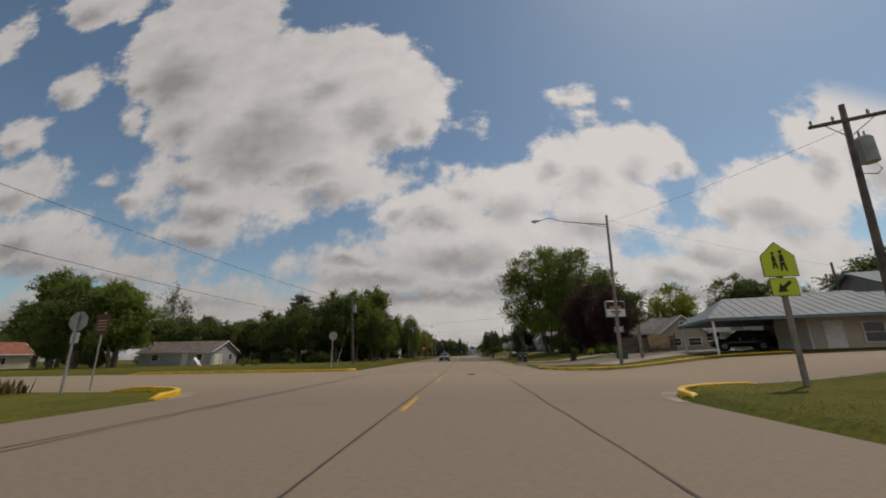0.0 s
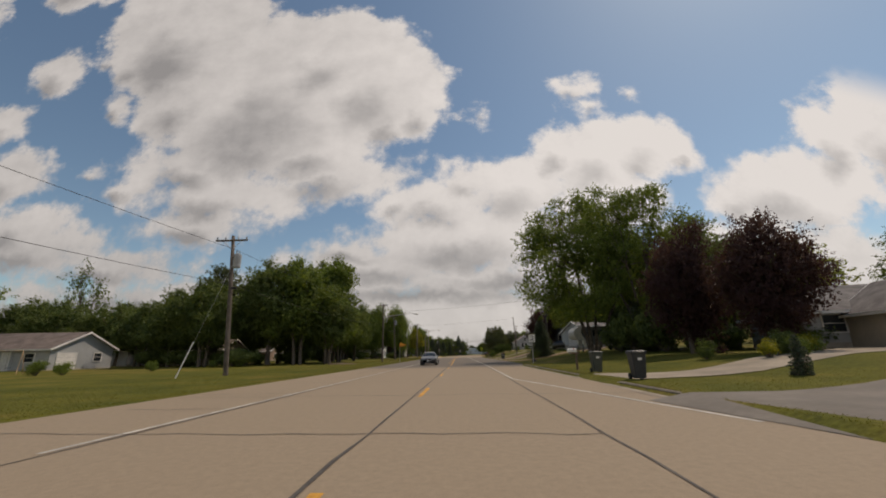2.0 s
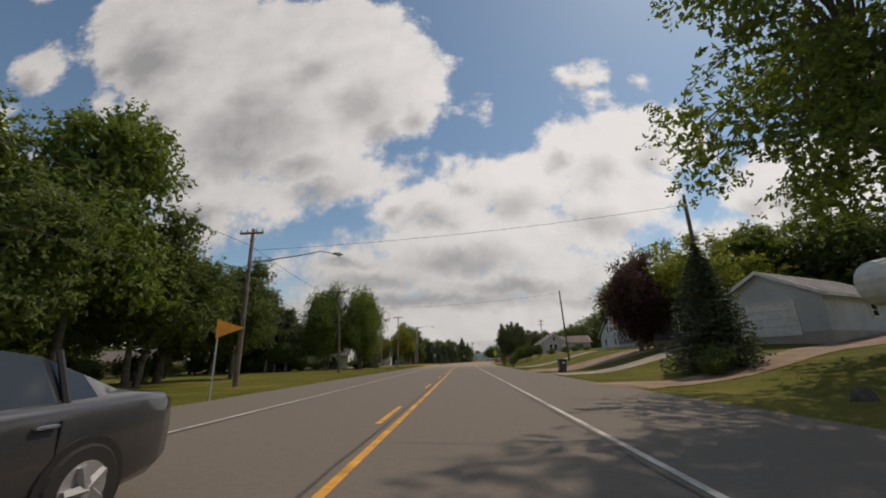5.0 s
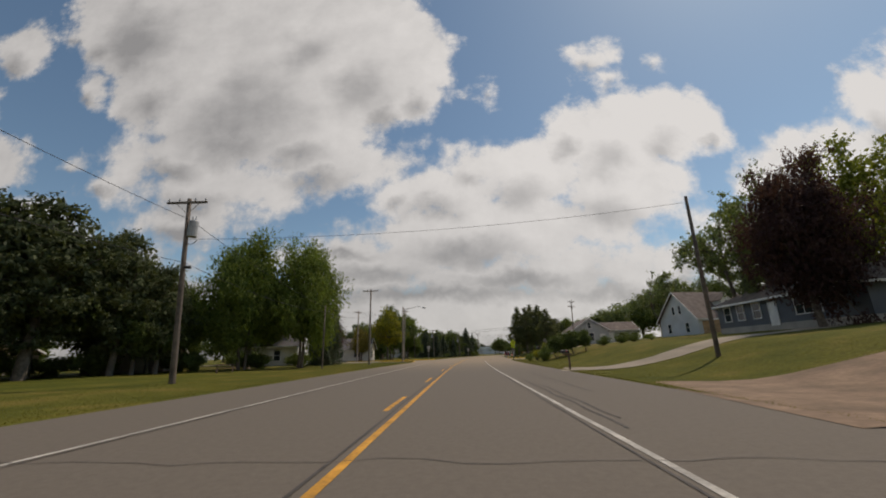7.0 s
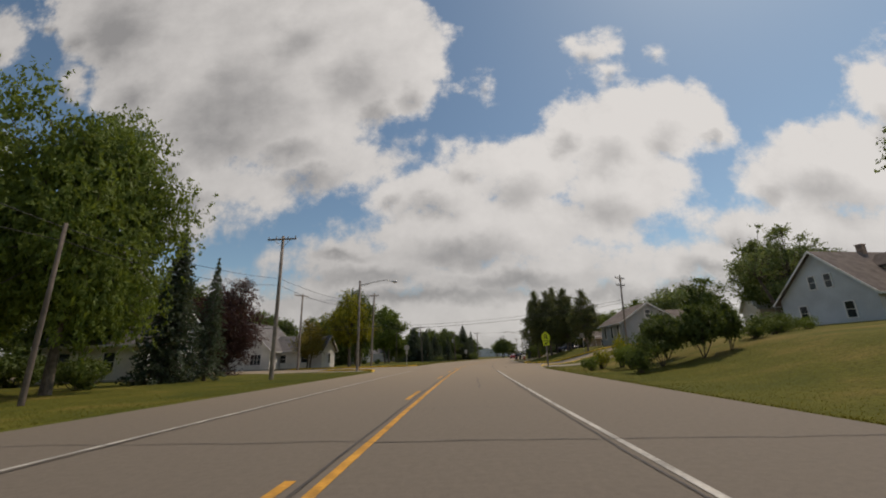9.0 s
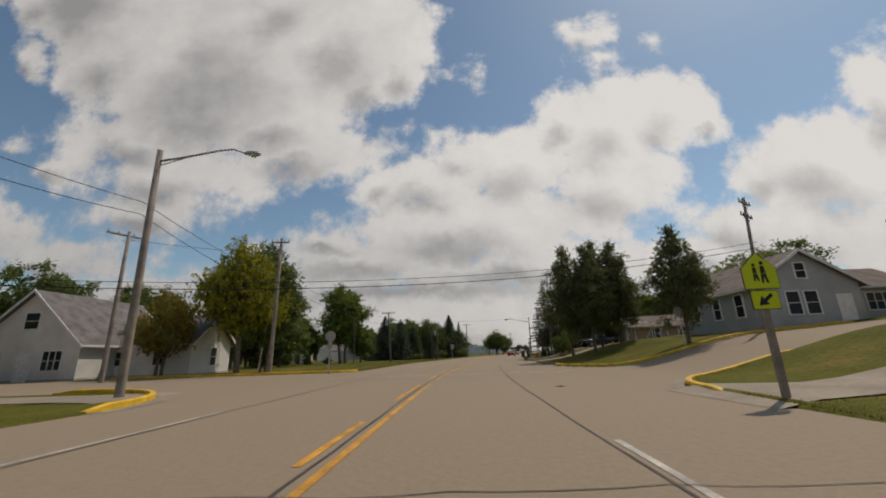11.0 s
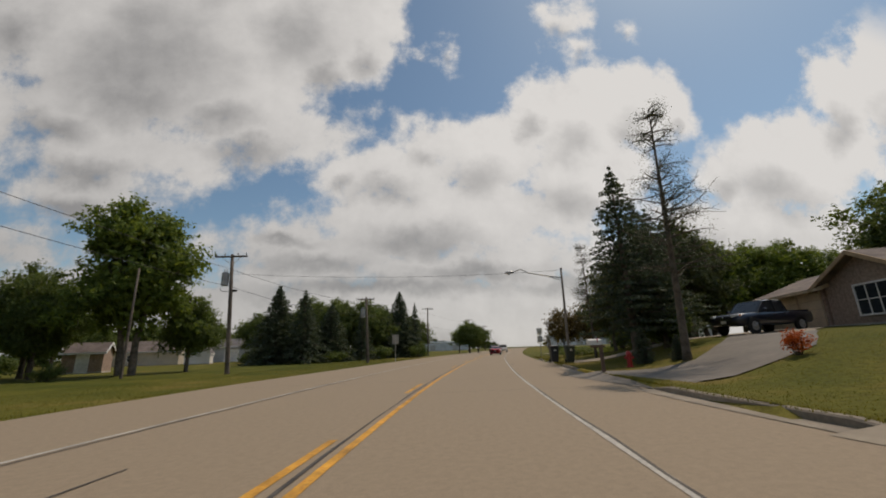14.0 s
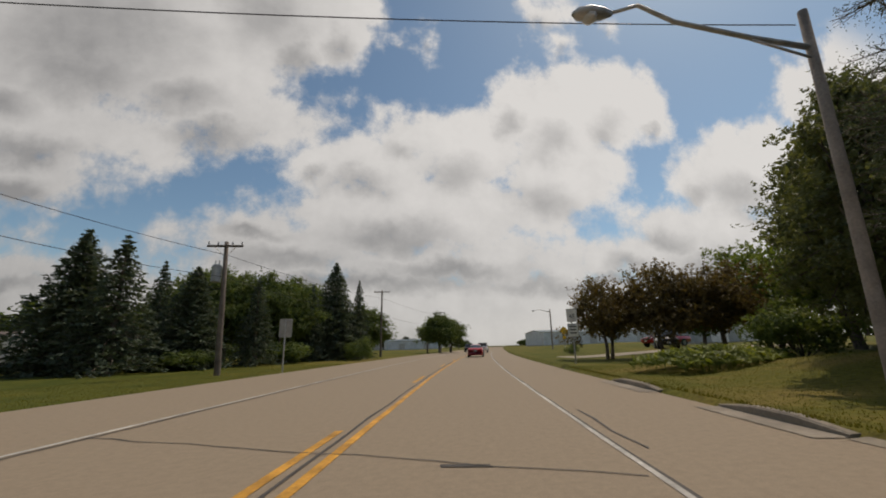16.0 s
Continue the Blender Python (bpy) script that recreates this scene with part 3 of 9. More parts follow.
# ---- plan of the road and the lie of the land ----
CENTRE = ((-400, -6.0), (-60, -1.0), (0, 0.0), (15, 0.24), (30, 0.47), (45, 0.61), (75, 0.68), (105, 0.43), (119, 0.25), (134, 0.09), (148, 0.09), (162, 0.26),
          (175, 0.58), (183, 0.95), (190, 1.45), (203, 2.68), (215, 4.18), (226, 5.95), (250, 10.5), (280, 17.2), (320, 27.5), (400, 49.0), (600, 104.0), (1200, 270.0))


def road_x(y):
    """x of the road's middle at y: smooth through the knots."""
    k = CENTRE
    i = 0
    while i < len(k) - 2 and y > k[i + 1][0]:
        i += 1
    (y0, x0), (y1, x1) = k[i], k[i + 1]
    def slope(j):
        if j <= 0 or j >= len(k) - 1:
            a, b = (0, 1) if j <= 0 else (len(k) - 2, len(k) - 1)
            return (k[b][1] - k[a][1]) / (k[b][0] - k[a][0])
        return (k[j + 1][1] - k[j - 1][1]) / (k[j + 1][0] - k[j - 1][0])
    h = y1 - y0
    t = (y - y0) / h
    m0, m1 = slope(i) * h, slope(i + 1) * h
    return (2 * t ** 3 - 3 * t * t + 1) * x0 + (t ** 3 - 2 * t * t + t) * m0 + (-2 * t ** 3 + 3 * t * t) * x1 + (t ** 3 - t * t) * m1


def step(a, b, v):
    t = min(1.0, max(0.0, (v - a) / (b - a)))
    return t * t * (3 - 2 * t)


def rise(x, y):
    """Height of the land: flat to the west, climbing gently east of the road."""
    d = x - road_x(y)
    if d < 7.4:
        return 0.0
    f = 0.42 + 0.24 * step(64, 90, y) + 0.34 * step(94, 108, y) - 0.78 * step(229, 243, y)
    e = min(d - 9 + 2.4 * step(194, 204, y) * (1 - step(238, 250, y)), 60.0)
    f *= 1 - 0.27 * step(6, 12, e) * step(206, 214, y) * (1 - step(236, 248, y))
    return f * (1.9 * step(1.5, 12.5, e) + 0.075 * max(0.0, e - 12)) * (1 - step(120, 400, d))


LEFT_EDGE = -8.0


def right_edge(y):
    return 7.3 + 1.0 * step(68, 77, y) - 1.55 * step(196, 214, y)


def left_edge(y):
    return LEFT_EDGE - 1.3 * step(195, 225, y)


# side streets: side of the road, south edge, north edge, corner radii
STREETS = ((1, 13.8, 28.3, 3.5, 3.2), (-1, 15.8, 33.3, 3.5, 1.4), (1, 179.4, 189.3, 7.0, 5.0), (-1, 179.4, 193.4, 7.0, 1.8))


def corner(x, y):
    """Whether a point lies on the paving of a side street, with its rounded corners."""
    d = x - road_x(y)
    if abs(d) > 150:
        return False
    for sgn, ys, yn, rs, rn in STREETS:
        if sgn * d < 0:
            continue
        out, r = (y - yn, rn) if y > (ys + yn) / 2 else (ys - y, rs)
        side = abs(d) - (right_edge(y) if d > 0 else -left_edge(y))
        if out < 0 and side >= 0:
            return True
        if 0 <= out < r and 0 <= side < r and math.hypot(r - out, r - side) > r:
            return True
    return False


def paved(x, y):
    d = x - road_x(y)
    return left_edge(y) < d < right_edge(y) or corner(x, y)


def lawn_z(x, y):
    d = x - road_x(y)
    lip = 0.13 * (1 - step(70, 80, y) * (1 - step(166, 174, y))) + 0.02 if d > 0 else 0.03
    return rise(x, y) + lip + 0.05 * noise.noise((x * 0.2, y * 0.2, 0)) * min(1, max(0, abs(d) - 9) / 5)


def steps(spans):
    out = []
    for a, b, s in spans:
        n = max(1, round((b - a) / s))
        out += [a + (b - a) * i / n for i in range(n)]
    return out + [spans[-1][1]]


# the land: one sheet to the horizon, sunk under the paving
g = Geo()
ds = steps(((-4000, -400, 450), (-400, -120, 40), (-120, -40, 5), (-40, -14, 1.0), (-14, -7, 0.35), (-7, 6, 3.25), (6, 16, 0.35), (16, 45, 1.0), (45, 120, 5), (120, 400, 40), (400, 4000, 450)))
ys = steps(((-900, -60, 70), (-60, -4, 4), (-4, 60, 0.7), (60, 165, 1.6), (165, 215, 0.7), (215, 300, 1.6), (300, 500, 10), (500, 4200, 185)))
for y in ys:
    for d in ds:
        x = road_x(min(y, 1200)) + d
        if abs(d) < 120 and paved(x, y):
            z = rise(x, y) - 0.10
        else:
            z = lawn_z(x, y) if abs(d) < 400 else 0.0
        g.v.append((x, y, z))
nd = len(ds)
for j in range(len(ys) - 1):
    for i in range(nd - 1):
        a = j * nd + i
        g.face(a, a + 1, a + nd + 1, a + nd)
ground = solid("ground", g, M_LAWN, "mown summer lawn with dry brownish patches", "lawn", "structure", True)


def sheet(name, across, along, place, material, label, category, lift=0.0, uv=None):
    """A paved sheet over the land: a grid of across x along parameters, put by place(u, v)."""
    g = Geo()
    uvs = []
    for v in along:
        for u in across:
            x, y = place(u, v)
            g.v.append((x, y, rise(x, y) + lift))
            uvs.append((u, v))
    n = len(across)
    for j in range(len(along) - 1):
        for i in range(n - 1):
            a = j * n + i
            g.face(a, a + 1, a + n + 1, a + n)
    me = g.mesh(name, material, True)
    layer = me.uv_layers.new(name="UVMap")
    for lp in me.loops:
        layer.data[lp.index].uv = uvs[lp.vertex_index]
    return tagged(new(name, me), label, category, "", "structure")


ROAD_Y = steps(((-120, 0, 8), (0, 320, 2.0), (320, 700, 20)))
road = sheet("road", [-1, -0.86, -0.6, -0.4, -0.2, 0, 0.2, 0.4, 0.7, 1.0], ROAD_Y,
             lambda u, y: (road_x(y) + (u * (right_edge(y) - 0.02) if u > 0 else -u * left_edge(y)), y), M_ROAD,
             "warm grey concrete road with sealed joints and lane stains", "road")
layer = road.data.uv_layers[0]
for lp in road.data.loops:
    v = road.data.vertices[lp.vertex_index].co
    layer.data[lp.index].uv = (v.x - road_x(v.y), v.y)


def street(sgn, ys, yn, rs, rn, name):
    """A side street with flared corners on one side of the road."""
    along = steps(((0, 9, 0.35), (9, 45, 3), (45, 140, 12)))
    flare = lambda u, r: r - math.sqrt(max(0.0, r * r - (r - u) ** 2)) if u < r else 0.0
    def place(v, u):
        a, b = ys - flare(u, rs), yn + flare(u, rn)
        y = (a + b) / 2 + v * (b - a) / 2
        base = road_x(y) + (right_edge(y) - 0.1 if sgn > 0 else left_edge(y) + 0.1)
        return base + sgn * u, y
    across = [i / 8 for i in range(-8, 9)]
    if sgn < 0:
        across = across[::-1]
    ob = sheet(name, across, along, place, M_ROAD, "worn grey concrete side street sloping away", "road", 0.004)
    layer = ob.data.uv_layers[0]
    for lp in ob.data.loops:
        v = ob.data.vertices[lp.vertex_index].co
        layer.data[lp.index].uv = (v.x - road_x(v.y) + 20 * sgn, v.y)
    return ob


for sgn, ys_, yn_, rs_, rn_ in STREETS:
    street(sgn, ys_, yn_, rs_, rn_, "road_side_east" if sgn > 0 else "road_side_west")


def strip(g, d0, d1, y0, y1, lift=0.004, wob=0.0, seed=0):
    """A painted or sealed strip along the road between two offsets."""
    n = max(2, int((y1 - y0) / 0.8)) if y1 - y0 < 60 else max(2, int((y1 - y0) / 1.5))
    k = len(g.v)
    for i in range(n + 1):
        y = y0 + (y1 - y0) * i / n
        w = wob * noise.noise((y * 0.55, seed, 0)) + wob * 0.6 * noise.noise((y * 2.1, seed + 9, 0))
        t = min(0.3 * wob, 0.42 * (d1 - d0)) * (1 if wob > 0.03 else 0.3) * 1.6 * noise.noise((y * 1.3, seed + 5, 3))
        g.v += [(road_x(y) + d0 + w - t, y, lift), (road_x(y) + d1 + w + t, y, lift)]
    for i in range(n):
        a = k + 2 * i
        g.face(a, a + 1, a + 3, a + 2)


def cross_strip(g, x0, x1, y, width, lift=0.005, wob=0.05, seed=0, slant=0.0):
    """A thin sealed crack or joint across the road between offsets from its middle."""
    n = max(2, int((x1 - x0) / 0.5))
    k = len(g.v)
    for i in range(n + 1):
        d = x0 + (x1 - x0) * i / n
        yy = y + slant * d + wob * noise.noise((d * 0.7, seed, 1)) * 2 + wob * noise.noise((d * 2.3, seed, 4))
        w = width * (0.7 + 0.6 * abs(noise.noise((d, seed, 7))))
        x = road_x(yy) + d
        g.v += [(x, yy - w / 2, lift + (rise(x, yy) if d > 7 else 0)), (x, yy + w / 2, lift + (rise(x, yy) if d > 7 else 0))]
    for i in range(n):
        a = k + 2 * i
        g.face(a, a + 2, a + 3, a + 1)


# sealed joints along the lanes
g = Geo()
strip(g, -0.02, 0.03, -20, 420, 0.008, 0.05, 1)
strip(g, 3.735, 3.775, -20, 330, 0.008, 0.05, 2)
strip(g, -4.97, -4.935, -20, 34, 0.008, 0.05, 3)
strip(g, -5.2, -5.16, 2, 26, 0.008, 0.05, 8)
strip(g, -4.115, -4.08, 30, 330, 0.008, 0.05, 3)
strip(g, 4.30, 4.35, 112, 124, 0.008, 0.09, 12)
solid("sealed_lane_joints", g, M_SEAL, "black sealant lines along the lane joints", "road joint", "structure")
g = Geo()
rj = random.Random(5)
for k, y in enumerate((10.8, 19.3, 49.5, 62.8, 76.4, 88.0, 98.6, 110.1, 124.3, 140.2, 152.4, 166.0, 203.4, 219.6, 244.0, 257.0, 270.5, 284.0, 297.0)):
    cross_strip(g, -7.6, right_edge(y) - 0.5, y, 0.02 + 0.016 * rj.random(), 0.0085, 0.04 + 0.09 * rj.random(), k, rj.uniform(-0.05, 0.02))
    if rj.random() < 0.3 and y < 180:
        cross_strip(g, 0.2, 3.6, y + rj.uniform(3.5, 6), 0.02, 0.0085, 0.15, k + 50)
cross_strip(g, -9.0, 2.6, 181.9, 0.045, 0.0085, 0.10, 75, -0.36)
cross_strip(g, 4.2, 11.0, 184.0, 0.06, 0.0085, 0.30, 76, -0.35)
cross_strip(g, -4.2, 3.6, 231.3, 0.035, 0.0085, 0.10, 77, -0.42)
cross_strip(g, -7.8, 3.7, 37.2, 0.04, 0.0085, 0.10, 78, -0.03)
cross_strip(g, -6.5, 6.0, 29.6, 0.035, 0.0085, 0.08, 70)
cross_strip(g, -7.6, 6.6, 43.2, 0.05, 0.0085, 0.12, 71)
cross_strip(g, 0.2, 6.6, 214.8, 0.03, 0.0085, 0.10, 72)
cross_strip(g, 1.6, 6.4, 221.6, 0.03, 0.0085, 0.08, 73)
cross_strip(g, -4.6, 1.4, 197.4, 0.03, 0.0085, 0.08, 74, -0.3)
solid("sealed_cross_joints", g, M_SEAL, "black sealed cross joints and cracks in the concrete", "road joint", "structure")

# short sealed cracks and dark patches
g = Geo()
for d0, d1, y0, y1, k in ((3.97, 4.01, 230.7, 233.6, 1), (4.55, 4.60, 113, 121, 3), (2.6, 2.62, 92, 104, 4), (5.6, 5.64, 118, 131, 5), (-5.9, -5.86, 58, 74, 6), (-6.4, -6.36, 128, 139, 7), (-2.2, -2.17, 196, 208, 8), (6.1, 6.14, 66, 79, 9), (2.1, 2.13, 150, 158, 11)):
    strip(g, d0, d1, y0, y1, 0.0085, 0.16, 60 + k)
for y, x0, x1, w in ((230.55, 1.55, 2.1, 0.13), (71.2, 4.2, 6.6, 0.25), (69.8, 4.6, 7.0, 0.2), (44.2, -7.6, -4.4, 0.05), (40.4, -6.9, -4.3, 0.05)):
    cross_strip(g, x0, x1, y, w, 0.0085, 0.12, int(y * 3))
solid("sealed_cracks", g, M_SEAL, "short wandering sealed cracks and dark patches", "road crack", "structure")


def manhole(x, y, r=0.40):
    """A round iron cover set flush in the paving."""
    root = thing("manhole_cover", pose(x, y, 0.0), "round worn iron manhole cover in the road", "manhole cover", "manhole covers")
    g = Geo()
    g.tube([(0, 0, -0.02), (0, 0, 0.010)], [r, r - 0.01], 24)
    part("ring", g, M_SEAL, root)
    g = Geo()
    g.tube([(0, 0, -0.01), (0, 0, 0.014)], [r * 0.82, r * 0.81], 24)
    for k in range(5):
        g.box((0, r * (-0.5 + 0.25 * k), 0.016), (r * 0.9, r * 0.075, 0.006))
    part("lid", g, M_DARKMETAL, root)


manhole(5.7, 176.4, 0.18)
manhole(2.3, 25.5, 0.32)

# painted lines
g = Geo()
for y0, y1, d in ((50, 168, 3.86), (206, 320, 3.66)):
    strip(g, d, d + 0.105, y0, y1, 0.0065, 0.012, 21)
for y0, y1 in ((36, 172), (198, 320)):
    strip(g, -4.31, -4.21, y0, y1, 0.0065, 0.012, 22)
for (ya, da), (yb, db) in (((38, 6.7), (50, 3.9)), ((196, 6.4), (206, 3.7))):
    n0 = len(g.v)
    for i in range(13):
        y, d = ya + (yb - ya) * i / 12, da + (db - da) * i / 12
        g.v += [(road_x(y) + d, y, 0.0065), (road_x(y) + d + 0.14, y, 0.0065)]
    for i in range(12):
        a = n0 + 2 * i
        g.face(a, a + 1, a + 3, a + 2)
solid("edge_lines", g, M_LINE_W, "worn white painted edge lines", "road marking", "structure")
g = Geo()
for y0, y1 in ((78, 179), (182, 420)):
    strip(g, 0.14, 0.27, y0, y1, 0.0065, 0.012, 23)
for k, y0 in enumerate((9.4, 19.6, 31.4, 42.7, 53.4, 64.3, 73.4)):
    strip(g, 0.14, 0.27, y0, y0 + 3.05, 0.0065, 0.01, 30 + k)
for k, y0 in enumerate((84.0, 94.5, 104.5, 114.4, 123.8, 135.2, 146.3, 157.6, 167.0, 173.5, 182.0, 188.0, 206.0, 215.1, 229.6, 240.8, 252, 263, 274, 285, 294, 305)):
    strip(g, -0.26, -0.13, y0, y0 + (3.05 if y0 != 173.5 else 5.5), 0.0065, 0.012, 50 + k)
solid("centre_lines", g, M_LINE_Y, "worn yellow painted centre lines", "road marking", "structure")
g = Geo()
for c in (24.5, 185.4):
    for dy in (0.0, 1.9):
        cross_strip(g, -7.2, 7.0, c + dy, 0.13, 0.007, 0.01, 3)
    for k in range(9):
        d0 = -6.6 + 1.65 * k
        n0 = len(g.v)
        for d, yy in ((d0, c + 0.08), (d0 + 0.16, c + 0.08), (d0 + 1.5, c + 1.82), (d0 + 1.34, c + 1.82)):
            g.v.append((road_x(yy) + d, yy, 0.007))
        g.face(n0, n0 + 1, n0 + 2, n0 + 3)
solid("crosswalk_markings", g, M_LINE_WORN, "faded white ladder crossing painted on concrete", "road marking", "structure")


# kerbs
def kerb(path, material, label, width=0.17, height=0.15, gutter=True):
    """A kerb with rounded top and a gutter pan, along (x, y) points; the lawn lies on its left."""
    prof = [(0, -0.12), (0, height - 0.03), (-0.03, height), (-width + 0.02, height), (-width, height - 0.02), (-width, -0.12)]
    secs = []
    n = len(path)
    top = thing("kerb", pose(path[0][0], path[0][1], 0), label, "kerb")
    gg = []
    for i, (x, y) in enumerate(path):
        x0, y0 = path[max(0, i - 1)]
        x1, y1 = path[min(n - 1, i + 1)]
        l = math.hypot(x1 - x0, y1 - y0)
        nx, ny = -(y1 - y0) / l, (x1 - x0) / l
        z = rise(x, y)
        k = 1.0
        if i == 0 or i == n - 1:
            k = 0.35
        secs.append([(x - nx * a - path[0][0], y - ny * a - path[0][1], z + (b * k if b > 0 else b)) for a, b in prof])
        gg.append([(x - nx * a - path[0][0], y - ny * a - path[0][1], z + 0.012) for a in (-0.01, 0.45)])
    a = Geo()
    a.loft(secs)
    part("kerb_stone", a, material, top, smooth=False)
    if gutter:
        b = Geo()
        b.loft(gg, False)
        part("gutter", b, M_KERB, top, "pale concrete gutter pan")
    return top


def along(d, y0, y1, n=0):
    n = n or max(2, int(abs(y1 - y0) / 1.5))
    return [(road_x(y0 + (y1 - y0) * i / n) + d, y0 + (y1 - y0) * i / n) for i in range(n + 1)]


def bend(sgn, edge_y, up, r, n=14):
    """Corner arc between the road's edge and a side street's edge."""
    yc = edge_y + up * r
    out = []
    for i in range(n + 1):
        a = radians(90 * i / n)
        edge = right_edge(yc) if sgn > 0 else -left_edge(yc)
        out.append((road_x(yc) + sgn * (edge + r - r * math.cos(a)), yc - up * r * math.sin(a)))
    return out


def corner_kerb(sgn, edge_y, up, r, tail, tail2=0.0):
    pts = bend(sgn, edge_y, up, r)
    if tail2:
        pts = [(road_x(pts[0][1] + up * tail2 * (1 - i / 3)) + pts[0][0] - road_x(pts[0][1]), pts[0][1] + up * tail2 * (1 - i / 3)) for i in range(3)] + pts
    for i in range(1, int(tail) + 1):
        x, y = pts[-1]
        pts.append((x + sgn * 1.0, y))
    if (sgn > 0) != (up > 0):
        pts = pts[::-1]
    return kerb(pts, M_YELLOW, "concrete corner kerb painted yellow with pale gutter", 0.19, 0.20)


for sgn, ys_, yn_, rs_, rn_ in STREETS:
    corner_kerb(sgn, ys_, -1, rs_, 1)
    corner_kerb(sgn, yn_, 1, rn_, 14 if sgn > 0 else 18, tail2=1.5 if sgn > 0 else 0.0)


# straight kerbs on the east side, broken by driveways
E_KERBS = ((41.0, 46.6), (50.5, 69.5), (195.9, 203.5), (207.5, 213.5), (230.6, 233.2), (235.6, 238.8))
for y0, y1 in E_KERBS:
    pts = [(road_x(y) + right_edge(y), y) for y in steps(((y0, y1, 0.8),))][::-1]
    kerb(pts, M_KERB, "weathered grey concrete kerb beside the lawn")
for y0, y1 in ((217.6, 222.2),):
    pts = [(road_x(y) + right_edge(y), y) for y in steps(((y0, y1, 0.6),))][::-1]
    kerb(pts, M_YELLOW, "concrete kerb with worn yellow paint")
for y0, y1 in ((222.25, 226.4), (216.6, 217.55)):
    pts = [(road_x(y) + right_edge(y), y) for y in steps(((y0, y1, 0.4),))][::-1]
    kerb(pts, M_KERB, "weathered grey concrete kerb beside the lawn")


def drive(pts, w0, w1, material, label, lift=0.03, name="driveway"):
    """A driveway ribbon over the land through (x, y) points."""
    p = [Vector((x, y, 0)) for x, y in pts]
    fine = []
    for a, b in zip(p, p[1:]):
        k = max(2, int((b - a).length / 1.0))
        fine += [a.lerp(b, i / k) for i in range(k)]
    fine.append(p[-1])
    g = Geo()
    n = len(fine)
    for i, q in enumerate(fine):
        d = (fine[min(n - 1, i + 1)] - fine[max(0, i - 1)]).normalized()
        s = Vector((-d.y, d.x, 0))
        w = w0 + (w1 - w0) * i / (n - 1)
        w += 1.6 * max(0, 1 - i / 3.0)
        for j in range(7):
            t = j / 6 - 0.5
            v = q + s * (t * w + 0.12 * noise.noise((q.x * 0.4, q.y * 0.4, j)))
            e = step(0, 1, i / 1.0)
            z = rise(v.x, v.y) + lift * (0.3 + 0.7 * e) + (lawn_z(v.x, v.y) - rise(v.x, v.y)) * e
            g.v.append((v.x, v.y, z))
    for i in range(n - 1):
        for j in range(6):
            a = 7 * i + j
            g.face(a, a + 1, a + 8, a + 7)
    return solid(name, g, material, label, "driveway", "structure", True)


drive(((7.6, 37.2), (14, 38.4), (24, 41.0), (34, 43.5)), 6.5, 12.0, M_ASPHALT, "patched grey asphalt forecourt drive", 0.035)
drive(((12.5, 32.6), (17, 33.8), (24, 35.8), (30, 37.5)), 2.4, 7.0, M_DRIVE, "sand-coloured concrete apron before the workshop", 0.05)
drive(((8.0, 48.6), (14, 49.4), (22, 53.0), (32, 58.5), (40, 60)), 3.2, 5.0, M_DRIVE, "pale concrete driveway curving up to a house")
drive(((8.4, 93.0), (14, 94.5), (22, 97.5), (30, 101)), 2.6, 2.6, M_GRAVEL, "thin gravel track across the grass")
drive(((8.6, 106.0), (16, 106.6), (30, 108)), 3.0, 3.2, M_DRIVE, "pale concrete driveway")
drive(((8.4, 116.5), (14, 116.0), (24, 114)), 8.0, 7.0, M_GRAVEL, "broad reddish gravel and dirt pull-off")
drive(((8.3, 133.6), (15, 132.6), (26, 135.0), (34, 140.0), (44, 146)), 3.4, 4.0, M_DRIVE, "pale concrete driveway climbing to a blue house")
drive(((8.2, 172.2), (16, 172.4), (30, 174), (46, 176)), 2.4, 2.4, M_DRIVE, "narrow sandy walk across the lawn")
drive(((10.0, 205.8), (14, 206.3), (22, 209), (32, 212.5)), 2.8, 3.0, M_DRIVE, "concrete walk across the lawn")
drive(((10.6, 216.0), (13, 216.2), (16.5, 216.9), (20, 219.8), (24, 224.2)), 4.4, 3.0, M_ASPHALT, "cracked weathered asphalt driveway")
drive(((22.6, 223.6), (25.5, 225.6), (29.2, 228.0)), 3.2, 7.4, M_DRIVE, "pale concrete apron in front of the garage doors", 0.045)
drive(((13.2, 228.8), (18, 228.2), (24, 225.5), (29, 223.8)), 2.0, 2.2, M_DRIVE, "pale concrete walk along the trees")
drive(((21.0, 258.0), (30, 257.0), (44, 256)), 4.0, 5.0, M_DRIVE, "pale concrete farm drive")
drive(((-9.0, 176.5), (-20, 176.6), (-34, 176.4)), 2.2, 2.2, M_DRIVE, "pale concrete pavement along the side street")

# ---- trees ----
def leaf(g, p, nrm, size, rnd):
    """One leaf spray: a pointed, folded blade."""
    a = nrm.orthogonal().normalized()
    b = nrm.cross(a)
    t = rnd.uniform(0, 6.283)
    u = a * math.cos(t) + b * math.sin(t)
    w = nrm.cross(u)
    k = len(g.v)
    l, h = size, size * rnd.uniform(0.42, 0.62)
    fold = nrm * (size * 0.16)
    g.v += [tuple(p - u * l * 0.5), tuple(p + w * h * 0.5 - fold), tuple(p + u * l * 0.55), tuple(p - w * h * 0.5 - fold)]
    g.face(k, k + 1, k + 2)
    g.face(k, k + 2, k + 3)


def rand_dir(rnd):
    z = rnd.uniform(-1, 1)
    t = rnd.uniform(0, 6.283)
    r = math.sqrt(1 - z * z)
    return Vector((r * math.cos(t), r * math.sin(t), z))


